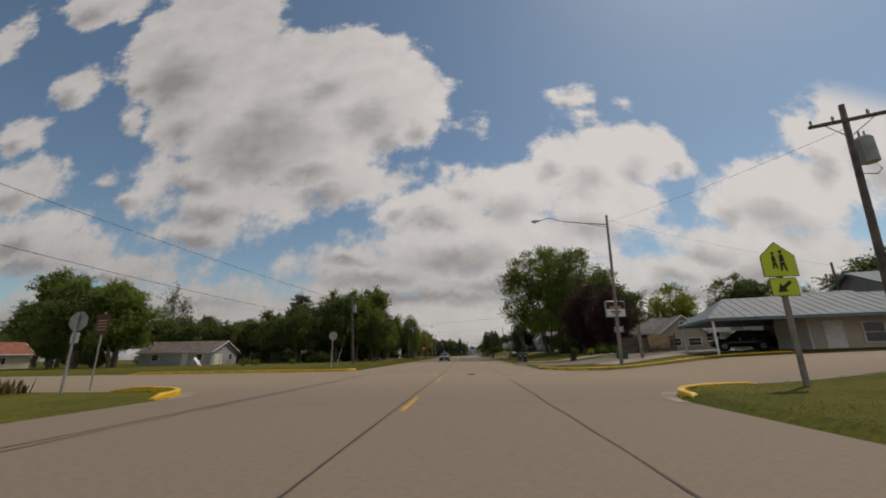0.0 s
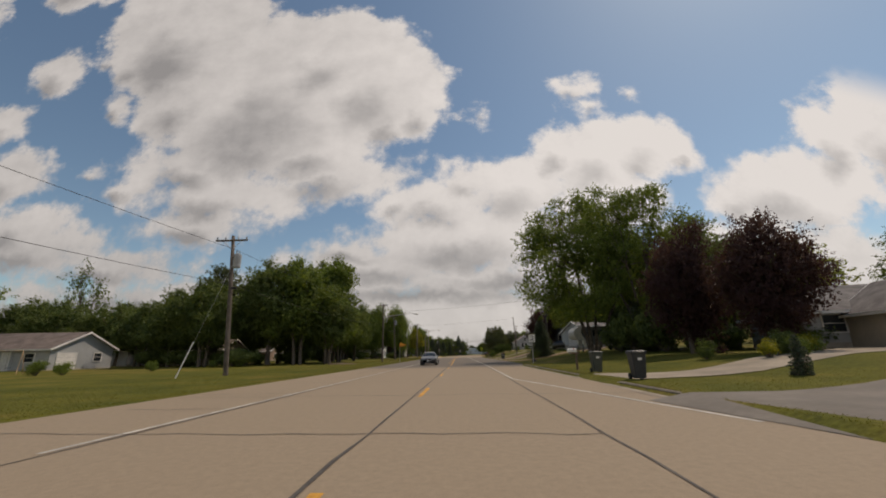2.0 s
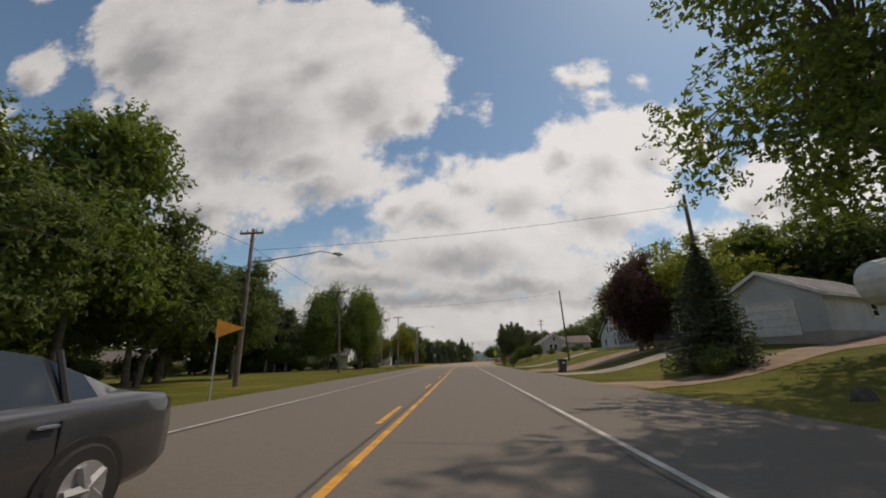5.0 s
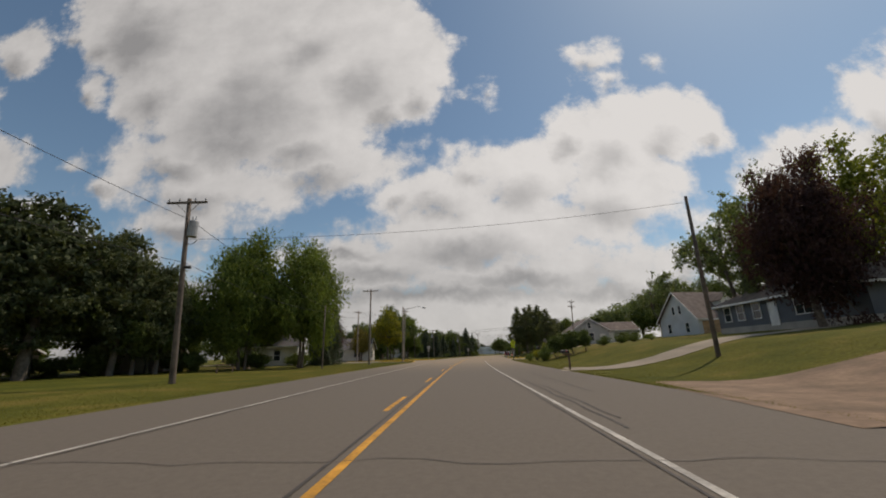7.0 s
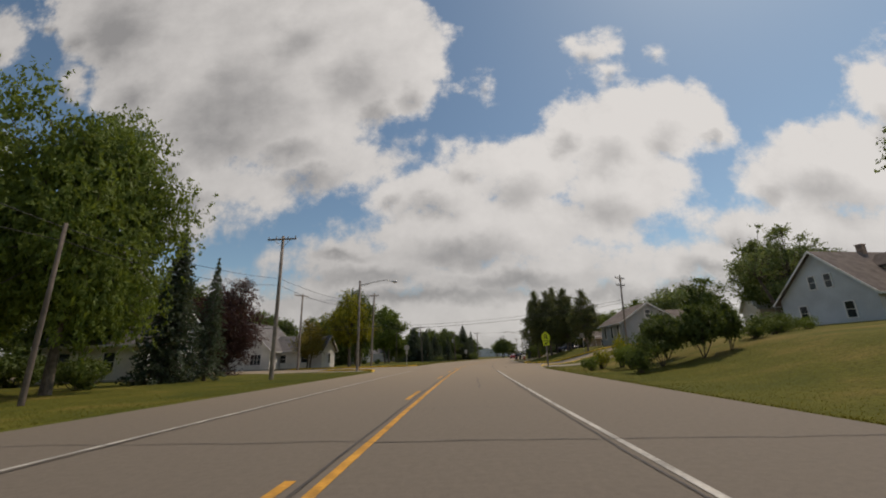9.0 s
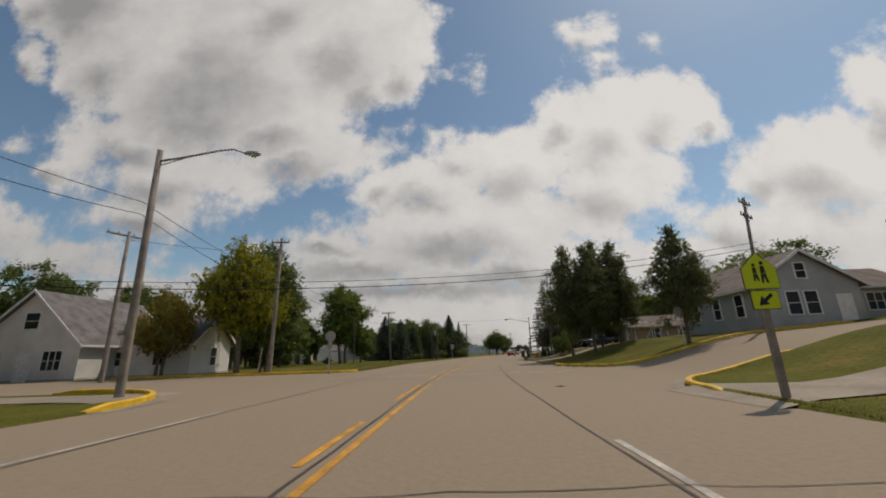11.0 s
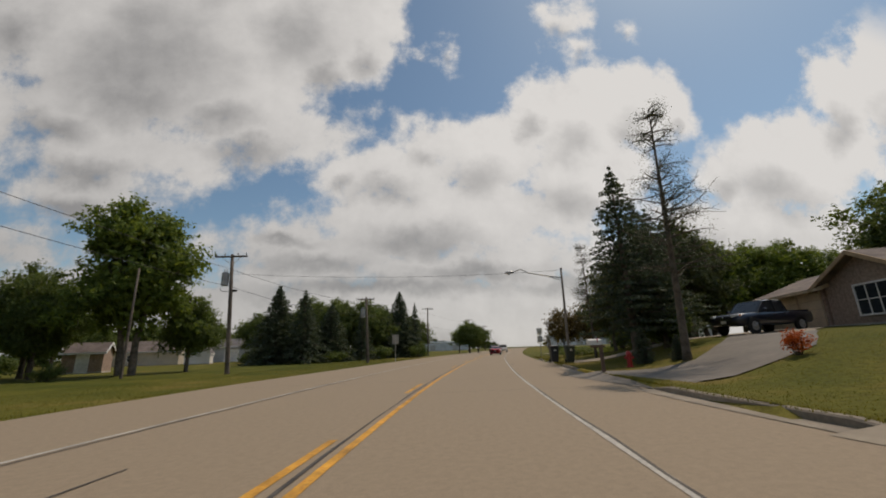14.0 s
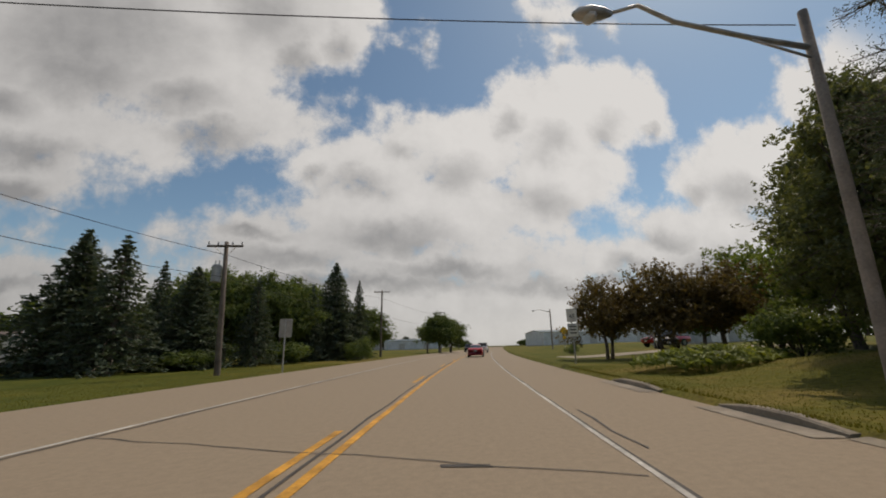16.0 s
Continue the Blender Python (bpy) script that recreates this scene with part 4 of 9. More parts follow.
def branch(g, p0, p1, r0, r1, rnd, bendy=0.12, seg=6, n=5):
    p0, p1 = Vector(p0), Vector(p1)
    l = (p1 - p0).length
    off = rand_dir(rnd) * l * bendy
    pts, rad = [], []
    for i in range(n + 1):
        t = i / n
        pts.append(p0.lerp(p1, t) + off * math.sin(t * math.pi) + rand_dir(rnd) * l * 0.015 * (0 < i < n))
        rad.append(r0 + (r1 - r0) * t)
    g.tube(pts, rad, seg)
    return pts


def broadleaf(name, height, width, bare, leafm, label, seed, leaves=5200, size=0.34, trunks=1, lobes=26, bark=None, loose=0.0, group="street trees", shape=1.0, twig=9, stout=1.0, low=0.5, limbs=3, fan=0.0, heart=1.0, clump=1.0):
    """A deciduous tree: forked trunk, limbs and a crown of leaf sprays gathered in uneven boughs round a shaded heart."""
    rnd = random.Random(seed)
    root = thing(name, pose(0, 0, 0), label, "tree", group)
    wood = Geo()
    crown = Geo()
    zc = bare + (height - bare) * 0.46
    rz = (height - bare) * 0.54
    rx = width / 2
    heads = []
    for i in range(int(lobes * 1.7)):
        d = rand_dir(rnd)
        if d.z < -0.55:
            d.z *= low
        k = rnd.uniform(0.50, 0.90) * (1 + 0.42 * noise.noise(d * 1.9 + Vector((seed * 1.3, 0, 0))))
        taper = 1.0 - 0.30 * shape * max(0, d.z)
        c = Vector((d.x * rx * k * taper, d.y * rx * k * taper, zc + d.z * rz * k))
        r = clump * rnd.uniform(0.18, 0.36) * min(rx, rz) * (1.1 - 0.25 * abs(d.z))
        heads.append((c, r))
    base_r = (0.017 * height + 0.08) * stout
    forks = []
    for i in range(trunks):
        a = 6.283 * i / trunks + rnd.uniform(-0.4, 0.4)
        sp = 0.0 if trunks == 1 else base_r * 1.3
        foot = Vector((math.cos(a) * sp, math.sin(a) * sp, -0.15))
        out = (0.2 + sp * 1.5 + fan * rx * rnd.uniform(0.5, 1.1)) * (trunks > 1)
        topp = Vector((math.cos(a) * out + rnd.uniform(-0.3, 0.3), math.sin(a) * out + rnd.uniform(-0.3, 0.3), bare + (zc - bare) * (0.55 + 0.5 * fan)))
        r = base_r / math.sqrt(trunks) * 1.1
        bow = Vector((-math.cos(a), -math.sin(a), 0)) * out * 0.12
        wood.tube([foot, foot + Vector((0, 0, 0.25)), foot.lerp(topp, 0.5) + bow + rand_dir(rnd) * 0.12, topp], [r * 1.45, r * 1.05, r * 0.85, r * 0.62], 10)
        forks.append((topp, r * 0.6))
    for c, r in heads:
        f, fr = min(forks, key=lambda q: (q[0] - c).length)
        mid = f.lerp(c, 0.5) + Vector((0, 0, 0.1 * rz))
        branch(wood, f, mid, fr * 0.5, fr * 0.26, rnd, 0.06, 5, 3)
        branch(wood, mid, c, fr * 0.26, 0.025, rnd, 0.08, 4, 3)
        for _ in range(limbs):
            branch(wood, c.lerp(mid, 0.3), c + rand_dir(rnd) * r * 0.9, 0.03, 0.01, rnd, 0.1, 3, 2)
    # the shaded heart of the crown
    for _ in range(int(leaves * 0.10 * heart)):
        d = rand_dir(rnd)
        k = 0.74 * rnd.random() ** 0.4
        p = Vector((d.x * rx * k, d.y * rx * k, zc + d.z * rz * k * (1.0 if d.z > 0 else 0.9)))
        leaf(crown, p, (d + rand_dir(rnd)).normalized(), size * 2.1, rnd)
    total = sum(r * r for _, r in heads)
    for c, r in heads:
        n = int(leaves * 0.9 * r * r / total)
        # each bough: a close inner mass, then twigs with their sprays on the outside
        for _ in range(n // 4):
            d = rand_dir(rnd)
            leaf(crown, c + d * r * 0.7 * rnd.random() ** 0.5, (d + rand_dir(rnd)).normalized(), size * 1.5, rnd)
        for _ in range(max(1, n * 3 // 4 // twig)):
            d = rand_dir(rnd)
            rr = r * (0.70 + 0.36 * rnd.random() ** 0.8) * (1 + 0.30 * noise.noise(d * 2.4 + c))
            p = c + Vector((d.x * rr * 1.1, d.y * rr * 1.1, d.z * rr * 0.78))
            if loose and rnd.random() < loose:
                p += rand_dir(rnd) * r * 0.6
            way = (d + Vector((0, 0, rnd.uniform(-0.35, 0.5))) + rand_dir(rnd) * 0.4).normalized()
            for k in range(twig):
                q = p + way * size * (rnd.random() * 2.6 - 1.2) + rand_dir(rnd) * size * 0.5
                nr = (d * 0.6 + rand_dir(rnd) * 0.8 + Vector((0, 0, 0.6))).normalized()
                leaf(crown, q, nr, size * rnd.uniform(0.65, 1.25), rnd)
    part("trunk", wood, bark or M_BARK, root, smooth=True)
    part("crown", crown, leafm, root)
    return root


def conifer(name, height, width, bare, leafm, label, seed, whorls=22, per=9, size=0.32, droop=0.25, thin=1.0, group="conifers", upturn=0.0, dense=1.0):
    """A spruce or cedar: straight trunk, whorls of branches hung with needle sprays."""
    rnd = random.Random(seed)
    root = thing(name, pose(0, 0, 0), label, "tree", group)
    wood, crown = Geo(), Geo()
    wood.tube([(0, 0, -0.15), (0, 0, 0.3), (0.05, 0.03, height * 0.5), (0, 0, height * 0.98)], [0.02 * height + 0.06, 0.015 * height + 0.05, 0.010 * height + 0.02, 0.012], 9)
    for w in range(whorls):
        t = w / (whorls - 1)
        z = bare + (height * 0.985 - bare) * t
        reach = width / 2 * (1 - t) ** 0.85 * (0.55 + 0.45 * min(1, (t + 0.12) * 6)) + 0.12
        for i in range(per):
            a = 6.283 * (i / per) + w * 2.4 + rnd.uniform(-0.3, 0.3)
            l = reach * rnd.uniform(0.72, 1.12) * (1 + 0.25 * noise.noise((math.cos(a) * 1.5, math.sin(a) * 1.5, z * 0.5 + seed)))
            if rnd.random() > thin:
                continue
            e = Vector((math.cos(a) * l, math.sin(a) * l, z - droop * l + upturn * l * l * 0.1))
            p0 = Vector((0, 0, z))
            branch(wood, p0, e, 0.035 * (1 - t) + 0.012, 0.008, rnd, 0.04, 4, 2)
            n = max(3, int(l / size * 5.0 * dense))
            side = Vector((-math.sin(a), math.cos(a), 0))
            for k in range(n):
                s = (k + rnd.random()) / n
                q = p0.lerp(e, 0.12 + 0.88 * s)
                spread = (1 - s * 0.7) * l * 0.30
                q = q + side * rnd.uniform(-spread, spread) + Vector((0, 0, rnd.uniform(-0.5, 0.25) * size))
                nr = (Vector((0, 0, 0.8)) + rand_dir(rnd) * 0.8).normalized()
                leaf(crown, q, nr, size * rnd.uniform(0.7, 1.25), rnd)
    part("trunk", wood, M_BARK, root, smooth=True)
    part("crown", crown, leafm, root)
    return root


def bare_conifer(name, height, label, seed, tufts, lean=0.02, reach=0.2):
    """A dying pine: tall bare trunk, ragged dead limbs and a few needle tufts."""
    rnd = random.Random(seed)
    root = thing(name, pose(0, 0, 0), label, "tree", "conifers")
    wood, crown = Geo(), Geo()
    top = Vector((lean * height, 0, height))
    wood.tube([(0, 0, -0.15), (0, 0, 0.4), top * 0.5, top], [0.21, 0.16, 0.10, 0.02], 9)
    for i in range(96):
        t = 0.30 + 0.70 * rnd.random()
        p = top * t
        a = rnd.uniform(0, 6.283)
        l = reach * height * (1.02 - t) ** 0.7 * rnd.uniform(0.5, 1.25) + 0.35
        e = p + Vector((math.cos(a) * l, math.sin(a) * l, l * rnd.uniform(-0.1, 0.4)))
        pts = branch(wood, p, e, 0.035, 0.012, rnd, 0.12, 4, 4)
        for _ in range(5):
            q = pts[rnd.randint(1, 4)]
            branch(wood, q, q + (rand_dir(rnd) + Vector((math.cos(a), math.sin(a), 0)) * 0.7) * l * 0.28, 0.014, 0.006, rnd, 0.15, 3, 2)
        if rnd.random() < tufts * (1.25 - 0.6 * t):
            for _ in range(90):
                q = e + rand_dir(rnd) * rnd.uniform(0.1, 0.5) + (p - e) * rnd.random() * 0.5
                leaf(crown, q, (Vector((0, 0, 0.8)) + rand_dir(rnd)).normalized(), 0.065, rnd)
    part("trunk", wood, M_BARK, root, smooth=True)
    if crown.v:
        part("crown", crown, L_SPRUCE, root)
    return root


def bush(name, height, width, leafm, label, seed, leaves=900, size=0.16, category="bush", group="bushes"):
    """A shrub: several stems and a ragged crown of small leafy clumps."""
    rnd = random.Random(seed)
    root = thing(name, pose(0, 0, 0), label, category, group)
    wood, crown = Geo(), Geo()
    clumps = []
    for i in range(14):
        d = rand_dir(rnd)
        k = rnd.uniform(0.35, 0.78)
        c = Vector((d.x * width / 2 * k, d.y * width / 2 * k, height * (0.50 + 0.40 * d.z * k) * rnd.uniform(0.9, 1.1)))
        clumps.append((c, rnd.uniform(0.24, 0.40) * min(width, height)))
        branch(wood, (d.x * 0.06, d.y * 0.06, -0.05), c, 0.03, 0.008, rnd, 0.1, 4, 3)
    for i in range(leaves):
        c, r = clumps[i % len(clumps)]
        d = rand_dir(rnd)
        k = rnd.random() ** 0.45 * (1 + 0.35 * noise.noise(d * 2.5 + c * 3))
        p = c + Vector((d.x * r * k, d.y * r * k, d.z * r * k * 0.9))
        p.z = max(p.z, 0.04)
        leaf(crown, p, (d + rand_dir(rnd) * 0.8).normalized(), size * rnd.uniform(0.6, 1.4), rnd)
    part("stems", wood, M_BARK, root)
    part("crown", crown, leafm, root)
    return root


def put(ob, x, y, rz=0.0, sx=1.0, sz=1.0, label="", sink=0.05):
    """A copy of a prototype on the land at x, y."""
    z = lawn_z(x, y) - sink
    c = copy_thing(ob, pose(x, y, z, 0, 0, rz) @ Matrix.Diagonal((sx, sx, sz, 1)))
    if label:
        c["label"] = label
    return c


def drop(ob):
    """Removes a prototype with its parts."""
    for o in (*ob.children_recursive, ob):
        bpy.data.objects.remove(o)


T_MAPLE = broadleaf("maple_tree", 17, 16, 2.4, L_GREEN, "large green maple with a full rounded crown", 11, 64000, 0.20, 5, 84, stout=0.95, fan=0.42, low=0.9, heart=0.10, loose=0.05, clump=0.62, limbs=1)
T_MAPLE_B = broadleaf("maple_tree", 17, 16, 1.4, L_GREEN, "green maple with a full rounded crown on a lawn", 12, 40000, 0.30, 2, 52, limbs=1, low=0.8)
T_ROUND = broadleaf("shade_tree", 13.5, 11, 1.0, L_DEEP, "dark green shade tree with a dense crown", 23, 21000, 0.31, 1, 36, limbs=1)
T_ROUND_B = broadleaf("shade_tree", 13.5, 10.4, 1.2, L_DEEP, "dark green shade tree with an uneven crown", 24, 21000, 0.31, 2, 32, limbs=1)
T_WOOD = broadleaf("wood_tree", 13.5, 12, 0.4, L_DEEP, "dark green tree in a distant wood", 25, 2000, 0.9, 1, 20, twig=4, limbs=0, low=0.9)
T_TALL = broadleaf("tall_tree", 16.5, 10, 1.6, L_GREEN, "tall green maple with upswept feathery crown", 37, 20000, 0.34, 2, 42, shape=1.4, limbs=1)
T_PURPLE = broadleaf("purple_maple", 13.5, 11, 0.3, L_PURPLE, "dark purple-leaved maple beside a driveway", 41, 34000, 0.22, 1, 50, low=0.95, limbs=1)
T_YELLOW = broadleaf("locust_tree", 13, 11, 2.2, L_YELLOW, "yellow-green locust tree on the corner lawn", 53, 11000, 0.32, 1, 28, loose=0.15)
T_SMALL = broadleaf("small_tree", 7.8, 7.5, 0.8, L_RUSSET, "small russet-green ornamental tree on a lawn", 67, 10000, 0.21, 2, 26)
T_OLIVE = broadleaf("small_tree", 7.8, 7.5, 0.9, L_OLIVE, "small olive and orange-tinged tree before a white house", 68, 9000, 0.22, 2, 26)
T_PALE = broadleaf("poplar_tree", 11, 8, 1.6, L_PALE, "pale silvery-green tree behind houses", 71, 6500, 0.30, 1, 24, loose=0.15)
T_THIN = broadleaf("sparse_tree", 15, 11, 3.0, L_DEEP, "sparse half-bare tree behind a house", 83, 2600, 0.30, 2, 26, loose=0.5)
T_WILLOW = broadleaf("willow_tree", 12, 10, 1.0, L_GREEN, "light green willow-like tree in a wood edge", 89, 9000, 0.30, 2, 32, loose=0.2)
T_SPRUCE = conifer("spruce_tree", 11, 6.2, 0.5, L_SPRUCE, "dark blue-green spruce standing on a lawn", 5, 34, 11, 0.30, 0.22)
T_SPRUCE_B = conifer("spruce_tree", 11, 5.6, 0.8, L_SPRUCE, "narrow dark spruce with ragged branches", 8, 28, 9, 0.30, 0.30, 0.9)
T_SPRUCE_C = conifer("spruce_tree", 11.3, 6.4, 1.7, L_SPRUCE, "tall open-branched dark spruce by a driveway", 10, 25, 9, 0.22, 0.10, 0.74, dense=1.2)
T_CEDAR = broadleaf("cedar_tree", 12.7, 6.3, 1.5, L_CEDAR, "tall dark cedar with a bare lower trunk", 14, 19000, 0.18, 1, 52, loose=0.05, group="conifers", shape=2.5, stout=0.62, low=0.95, limbs=1, clump=0.85)
T_PINE = broadleaf("pine_tree", 17, 10.0, 1.6, L_PINE, "tall dark green pine with feathery boughs in a tree belt", 19, 13000, 0.34, 1, 44, group="conifers", shape=1.9, twig=12, low=0.95, limbs=1, clump=0.8)
T_LIGHT = broadleaf("shade_tree", 13.5, 10.5, 1.4, L_BRIGHT, "light yellow-green shade tree with an open crown", 27, 11000, 0.30, 2, 36, limbs=1, heart=0.5, loose=0.1, clump=0.85)
T_AIRY = broadleaf("shade_tree", 14.5, 10.0, 2.2, L_PALE, "grey-green shade tree with gaps between its boughs", 33, 11000, 0.26, 2, 46, limbs=2, heart=0.08, loose=0.08, clump=0.62, fan=0.3, low=0.9)
T_UNDER = bush("undergrowth", 3.4, 6.0, L_DEEP, "dark tangled undergrowth below the trees", 29, 3000, 0.34)
T_BUSH = bush("bush", 1.3, 1.5, L_GREEN, "small rounded green bush on the lawn", 3, 1500, 0.12)
T_BUSH_DARK = bush("bush", 1.8, 2.4, L_DEEP, "dark green garden bush", 4, 2400, 0.14)
T_GOLD = bush("flowering_shrub", 1.0, 1.1, L_YELLOW, "small yellow-green flowering garden shrub", 8, 900, 0.10)
T_RED = bush("red_shrub", 1.3, 1.0, L_RED, "small fiery red shrub on the lawn", 7, 900, 0.11)
T_HEDGE = bush("shrub", 2.6, 3.6, L_DEEP, "big dense dark green shrub", 9, 5200, 0.17)
T_SHRUBTREE = broadleaf("shrub_tree", 3.4, 2.9, 0.5, L_DEEP, "small dark many-stemmed shrub tree on the grass", 61, 5200, 0.16, 4, 20, group="bushes", stout=0.45, fan=0.35, low=0.8, limbs=1)
T_MINI = conifer("small_evergreen", 1.7, 1.0, 0.1, L_SPRUCE, "small clipped evergreen by the driveway", 6, 14, 9, 0.12, 0.05)
PROTOS = [T_LIGHT, T_AIRY, T_SHRUBTREE, T_OLIVE, T_GOLD, T_MAPLE, T_MAPLE_B, T_SPRUCE_C, T_ROUND, T_ROUND_B, T_WOOD, T_TALL, T_PURPLE, T_YELLOW, T_SMALL, T_PALE, T_THIN, T_WILLOW, T_SPRUCE, T_SPRUCE_B, T_CEDAR, T_PINE, T_UNDER, T_BUSH, T_BUSH_DARK, T_RED, T_HEDGE, T_MINI]

# ---- poles, lamps and cables ----
def lamp_arm(root, b, reach, hz):
    """A long curved arm from b with a cobra lamp head near height hz."""
    sg = 1 if reach > 0 else -1
    a = Geo()
    pts = [b, b + Vector((reach * 0.3, 0.05, 0.16)), b + Vector((reach * 0.68, 0.1, 0.42)), Vector((b.x + reach * 0.85, b.y + 0.12, hz + 0.10)), Vector((b.x + reach, b.y + 0.15, hz - 0.1))]
    a.tube(pts, [0.05, 0.045, 0.04, 0.035, 0.03], 8)
    a.tube([b - Vector((0, 0, 0.22)), b + Vector((reach * 0.3, 0.05, 0.12))], [0.025, 0.025], 6)
    arm = part("arm", a, M_GALV, root, smooth=True)
    q = Geo()
    e = pts[-1]
    secs = []
    for t, w, hh in ((-0.05, 0.05, 0.05), (0.12, 0.12, 0.09), (0.36, 0.16, 0.11), (0.56, 0.12, 0.09), (0.66, 0.04, 0.03)):
        secs.append([(e.x + sg * t, e.y + w * math.cos(k * 0.785), e.z - 0.10 * t + hh * math.sin(k * 0.785)) for k in range(8)])
    q.loft(secs)
    part("lamp_head", q, M_GALV, arm, "grey cobra lamp head", smooth=True)
    d = Geo()
    d.tube([(e.x + sg * 0.36, e.y, e.z - 0.10), (e.x + sg * 0.36, e.y, e.z - 0.17), (e.x + sg * 0.36, e.y, e.z - 0.20)], [0.13, 0.11, 0.05], 10)
    part("lens", d, M_CLEAR_LAMP, arm, "clear lamp lens", smooth=True)


def utility_pole(x, y, h, arms=(), arm_turn=0.0, can=0, pale=False, lean=(0.0, 0.0), label="", arm_w=2.4, box_z=0.0, slim=1.0):
    """A wooden pole; arms: heights of its crossarms; can: side of the transformer."""
    z = lawn_z(x, y)
    root = thing("utility_pole", pose(x, y, z), label or "weathered wooden utility pole with a crossarm", "utility pole", "utility poles")
    g = Geo()
    top = Vector((lean[0], lean[1], h - z))
    g.tube([(0, 0, -0.4), (0, 0, 0.1), top * 0.5, top], [0.17 * slim, 0.165 * slim, 0.14 * slim, 0.11 * slim], 12)
    part("shaft", g, M_POLE_PALE if pale else M_POLE, root, smooth=True)
    for za in arms:
        k = (za - z) / (h - z)
        c = top * k
        g = Geo()
        ca, sa = math.cos(arm_turn), math.sin(arm_turn)
        g.box((c.x - 0.16 * sa, c.y - 0.16 * ca, za - z), (arm_w, 0.10, 0.13), arm_turn, 1, 0.012)
        arm = part("crossarm", g, M_POLE_PALE if pale else M_POLE, root)
        for t in (-0.46, -0.2, 0.2, 0.46):
            q = Geo()
            px, py = c.x - 0.16 * sa + t * arm_w * ca, c.y - 0.16 * ca + t * arm_w * sa
            q.tube([(px, py, za - z + 0.06), (px, py, za - z + 0.16), (px, py, za - z + 0.20), (px, py, za - z + 0.27)], [0.02, 0.05, 0.045, 0.025], 8)
            part("insulator", q, M_TRANSF, arm)
        q = Geo()
        for t in (-0.28, 0.28):
            q.tube([(c.x - 0.1 * sa + t * arm_w * ca, c.y - 0.1 * ca + t * arm_w * sa, za - z - 0.05), (c.x, c.y, za - z - 0.65)], [0.018, 0.018], 5)
        part("brace", q, M_GALV, arm)
    if can:
        k = (h - 1.9 - z) / (h - z)
        c = top * k
        q = Geo()
        cx, cy = c.x + can * 0.42, c.y - 0.05
        q.tube([(cx, cy, c.z - 0.52), (cx, cy, c.z - 0.5), (cx, cy, c.z + 0.42), (cx, cy, c.z + 0.5)], [0.2, 0.26, 0.26, 0.2], 14)
        for a in (0.1, -0.1):
            q.tube([(cx + a, cy, c.z + 0.45), (cx + a, cy, c.z + 0.75)], [0.04, 0.03], 7)
        cn = part("transformer", q, M_TRANSF, root, "grey cylindrical pole transformer", smooth=False)
        w = Geo()
        w.tube([(cx + 0.1 * can, cy, c.z - 0.45), (cx + 0.32 * can, cy, c.z - 0.75), (cx + 0.1 * can, cy, c.z - 0.95), (c.x, c.y, c.z - 0.9)], [0.02] * 4, 5)
        part("lead", w, M_WIRE, cn)
    if box_z:
        q = Geo()
        c = top * ((box_z - z) / (h - z))
        q.box((c.x + 0.3, c.y - 0.05, c.z), (0.35, 0.18, 0.16), 0.2, 1, 0.03)
        q.tube([(c.x, c.y, c.z + 0.1), (c.x + 0.3, c.y, c.z + 0.08)], [0.025, 0.025], 5)
        part("splice_case", q, M_WIRE, root)
    return root


def street_lamp(x, y, h, reach, label, drop_z=0.5, dx=0.0, slim=1.0):
    """A timber pole with a long curved arm and a cobra lamp head."""
    z = lawn_z(x, y)
    root = thing("street_lamp", pose(x, y, z), label, "street lamp", "street lamps")
    g = Geo()
    top = Vector((dx, -0.25, h - z))
    g.tube([(0, 0, -0.4), (0, 0, 0.1), top * 0.5, top], [0.17 * slim, 0.16 * slim, 0.135 * slim, 0.11 * slim], 12)
    part("pole", g, M_POLE_PALE, root, smooth=True)
    b = top * ((h - z - drop_z) / (h - z))
    lamp_arm(root, b, reach, h - z - 0.12)
    return root


def cable(a, b, sag, r=0.014, label="thin black overhead cable"):
    g = Geo()
    a, b = Vector(a), Vector(b)
    n = 22
    pts = [a.lerp(b, i / n) - Vector((0, 0, sag * 4 * (i / n) * (1 - i / n))) for i in range(n + 1)]
    g.tube([p - a for p in pts], [r] * (n + 1), 5)
    ob = tagged(new("overhead_cable", g.mesh("overhead_cable", M_WIRE)), label, "cable", "overhead cables")
    ob.location = a
    return ob


street_lamp(13.2, 29.4, 11.6, -5.2, "tall street lamp on a grey timber pole by the corner", 0.75, 0.25, 0.8)
street_lamp(-10.2, 176.5, 9.9, 3.6, "street lamp on a timber pole by the side street", 0.5, 0.1)
street_lamp(15.0, 231.0, 6.9, -3.6, "street lamp on a weathered timber pole on the lawn", 0.75, 0.0, 0.66)
street_lamp(38.0, 300.0, 8.0, -3.0, "distant street lamp beside the bend", 0.5)
street_lamp(-20.6, 13.5, 9.3, 2.6, "street lamp on a timber pole on the corner lawn", 0.5)
utility_pole(-14.0, 57.2, 9.9, (9.5,), 0.0, 1, lean=(-0.55, -0.3), box_z=6.0)
lamp_pole = utility_pole(-11.7, 99.2, 10.1, (9.75,), 0.0, 0, arm_w=1.6, label="wooden utility pole with a crossarm and a long lamp arm")
lamp_arm(lamp_pole, Vector((0.05, 0, 7.75)), 5.5, 8.25)
utility_pole(-14.0, 125.8, 10.6, (10.3,), 0.05, 1, lean=(-0.35, -0.4), box_z=6.4)
utility_pole(-13.9, 147.2, 6.8, (), 0, 0, label="short plain wooden pole on a lawn", slim=0.6)
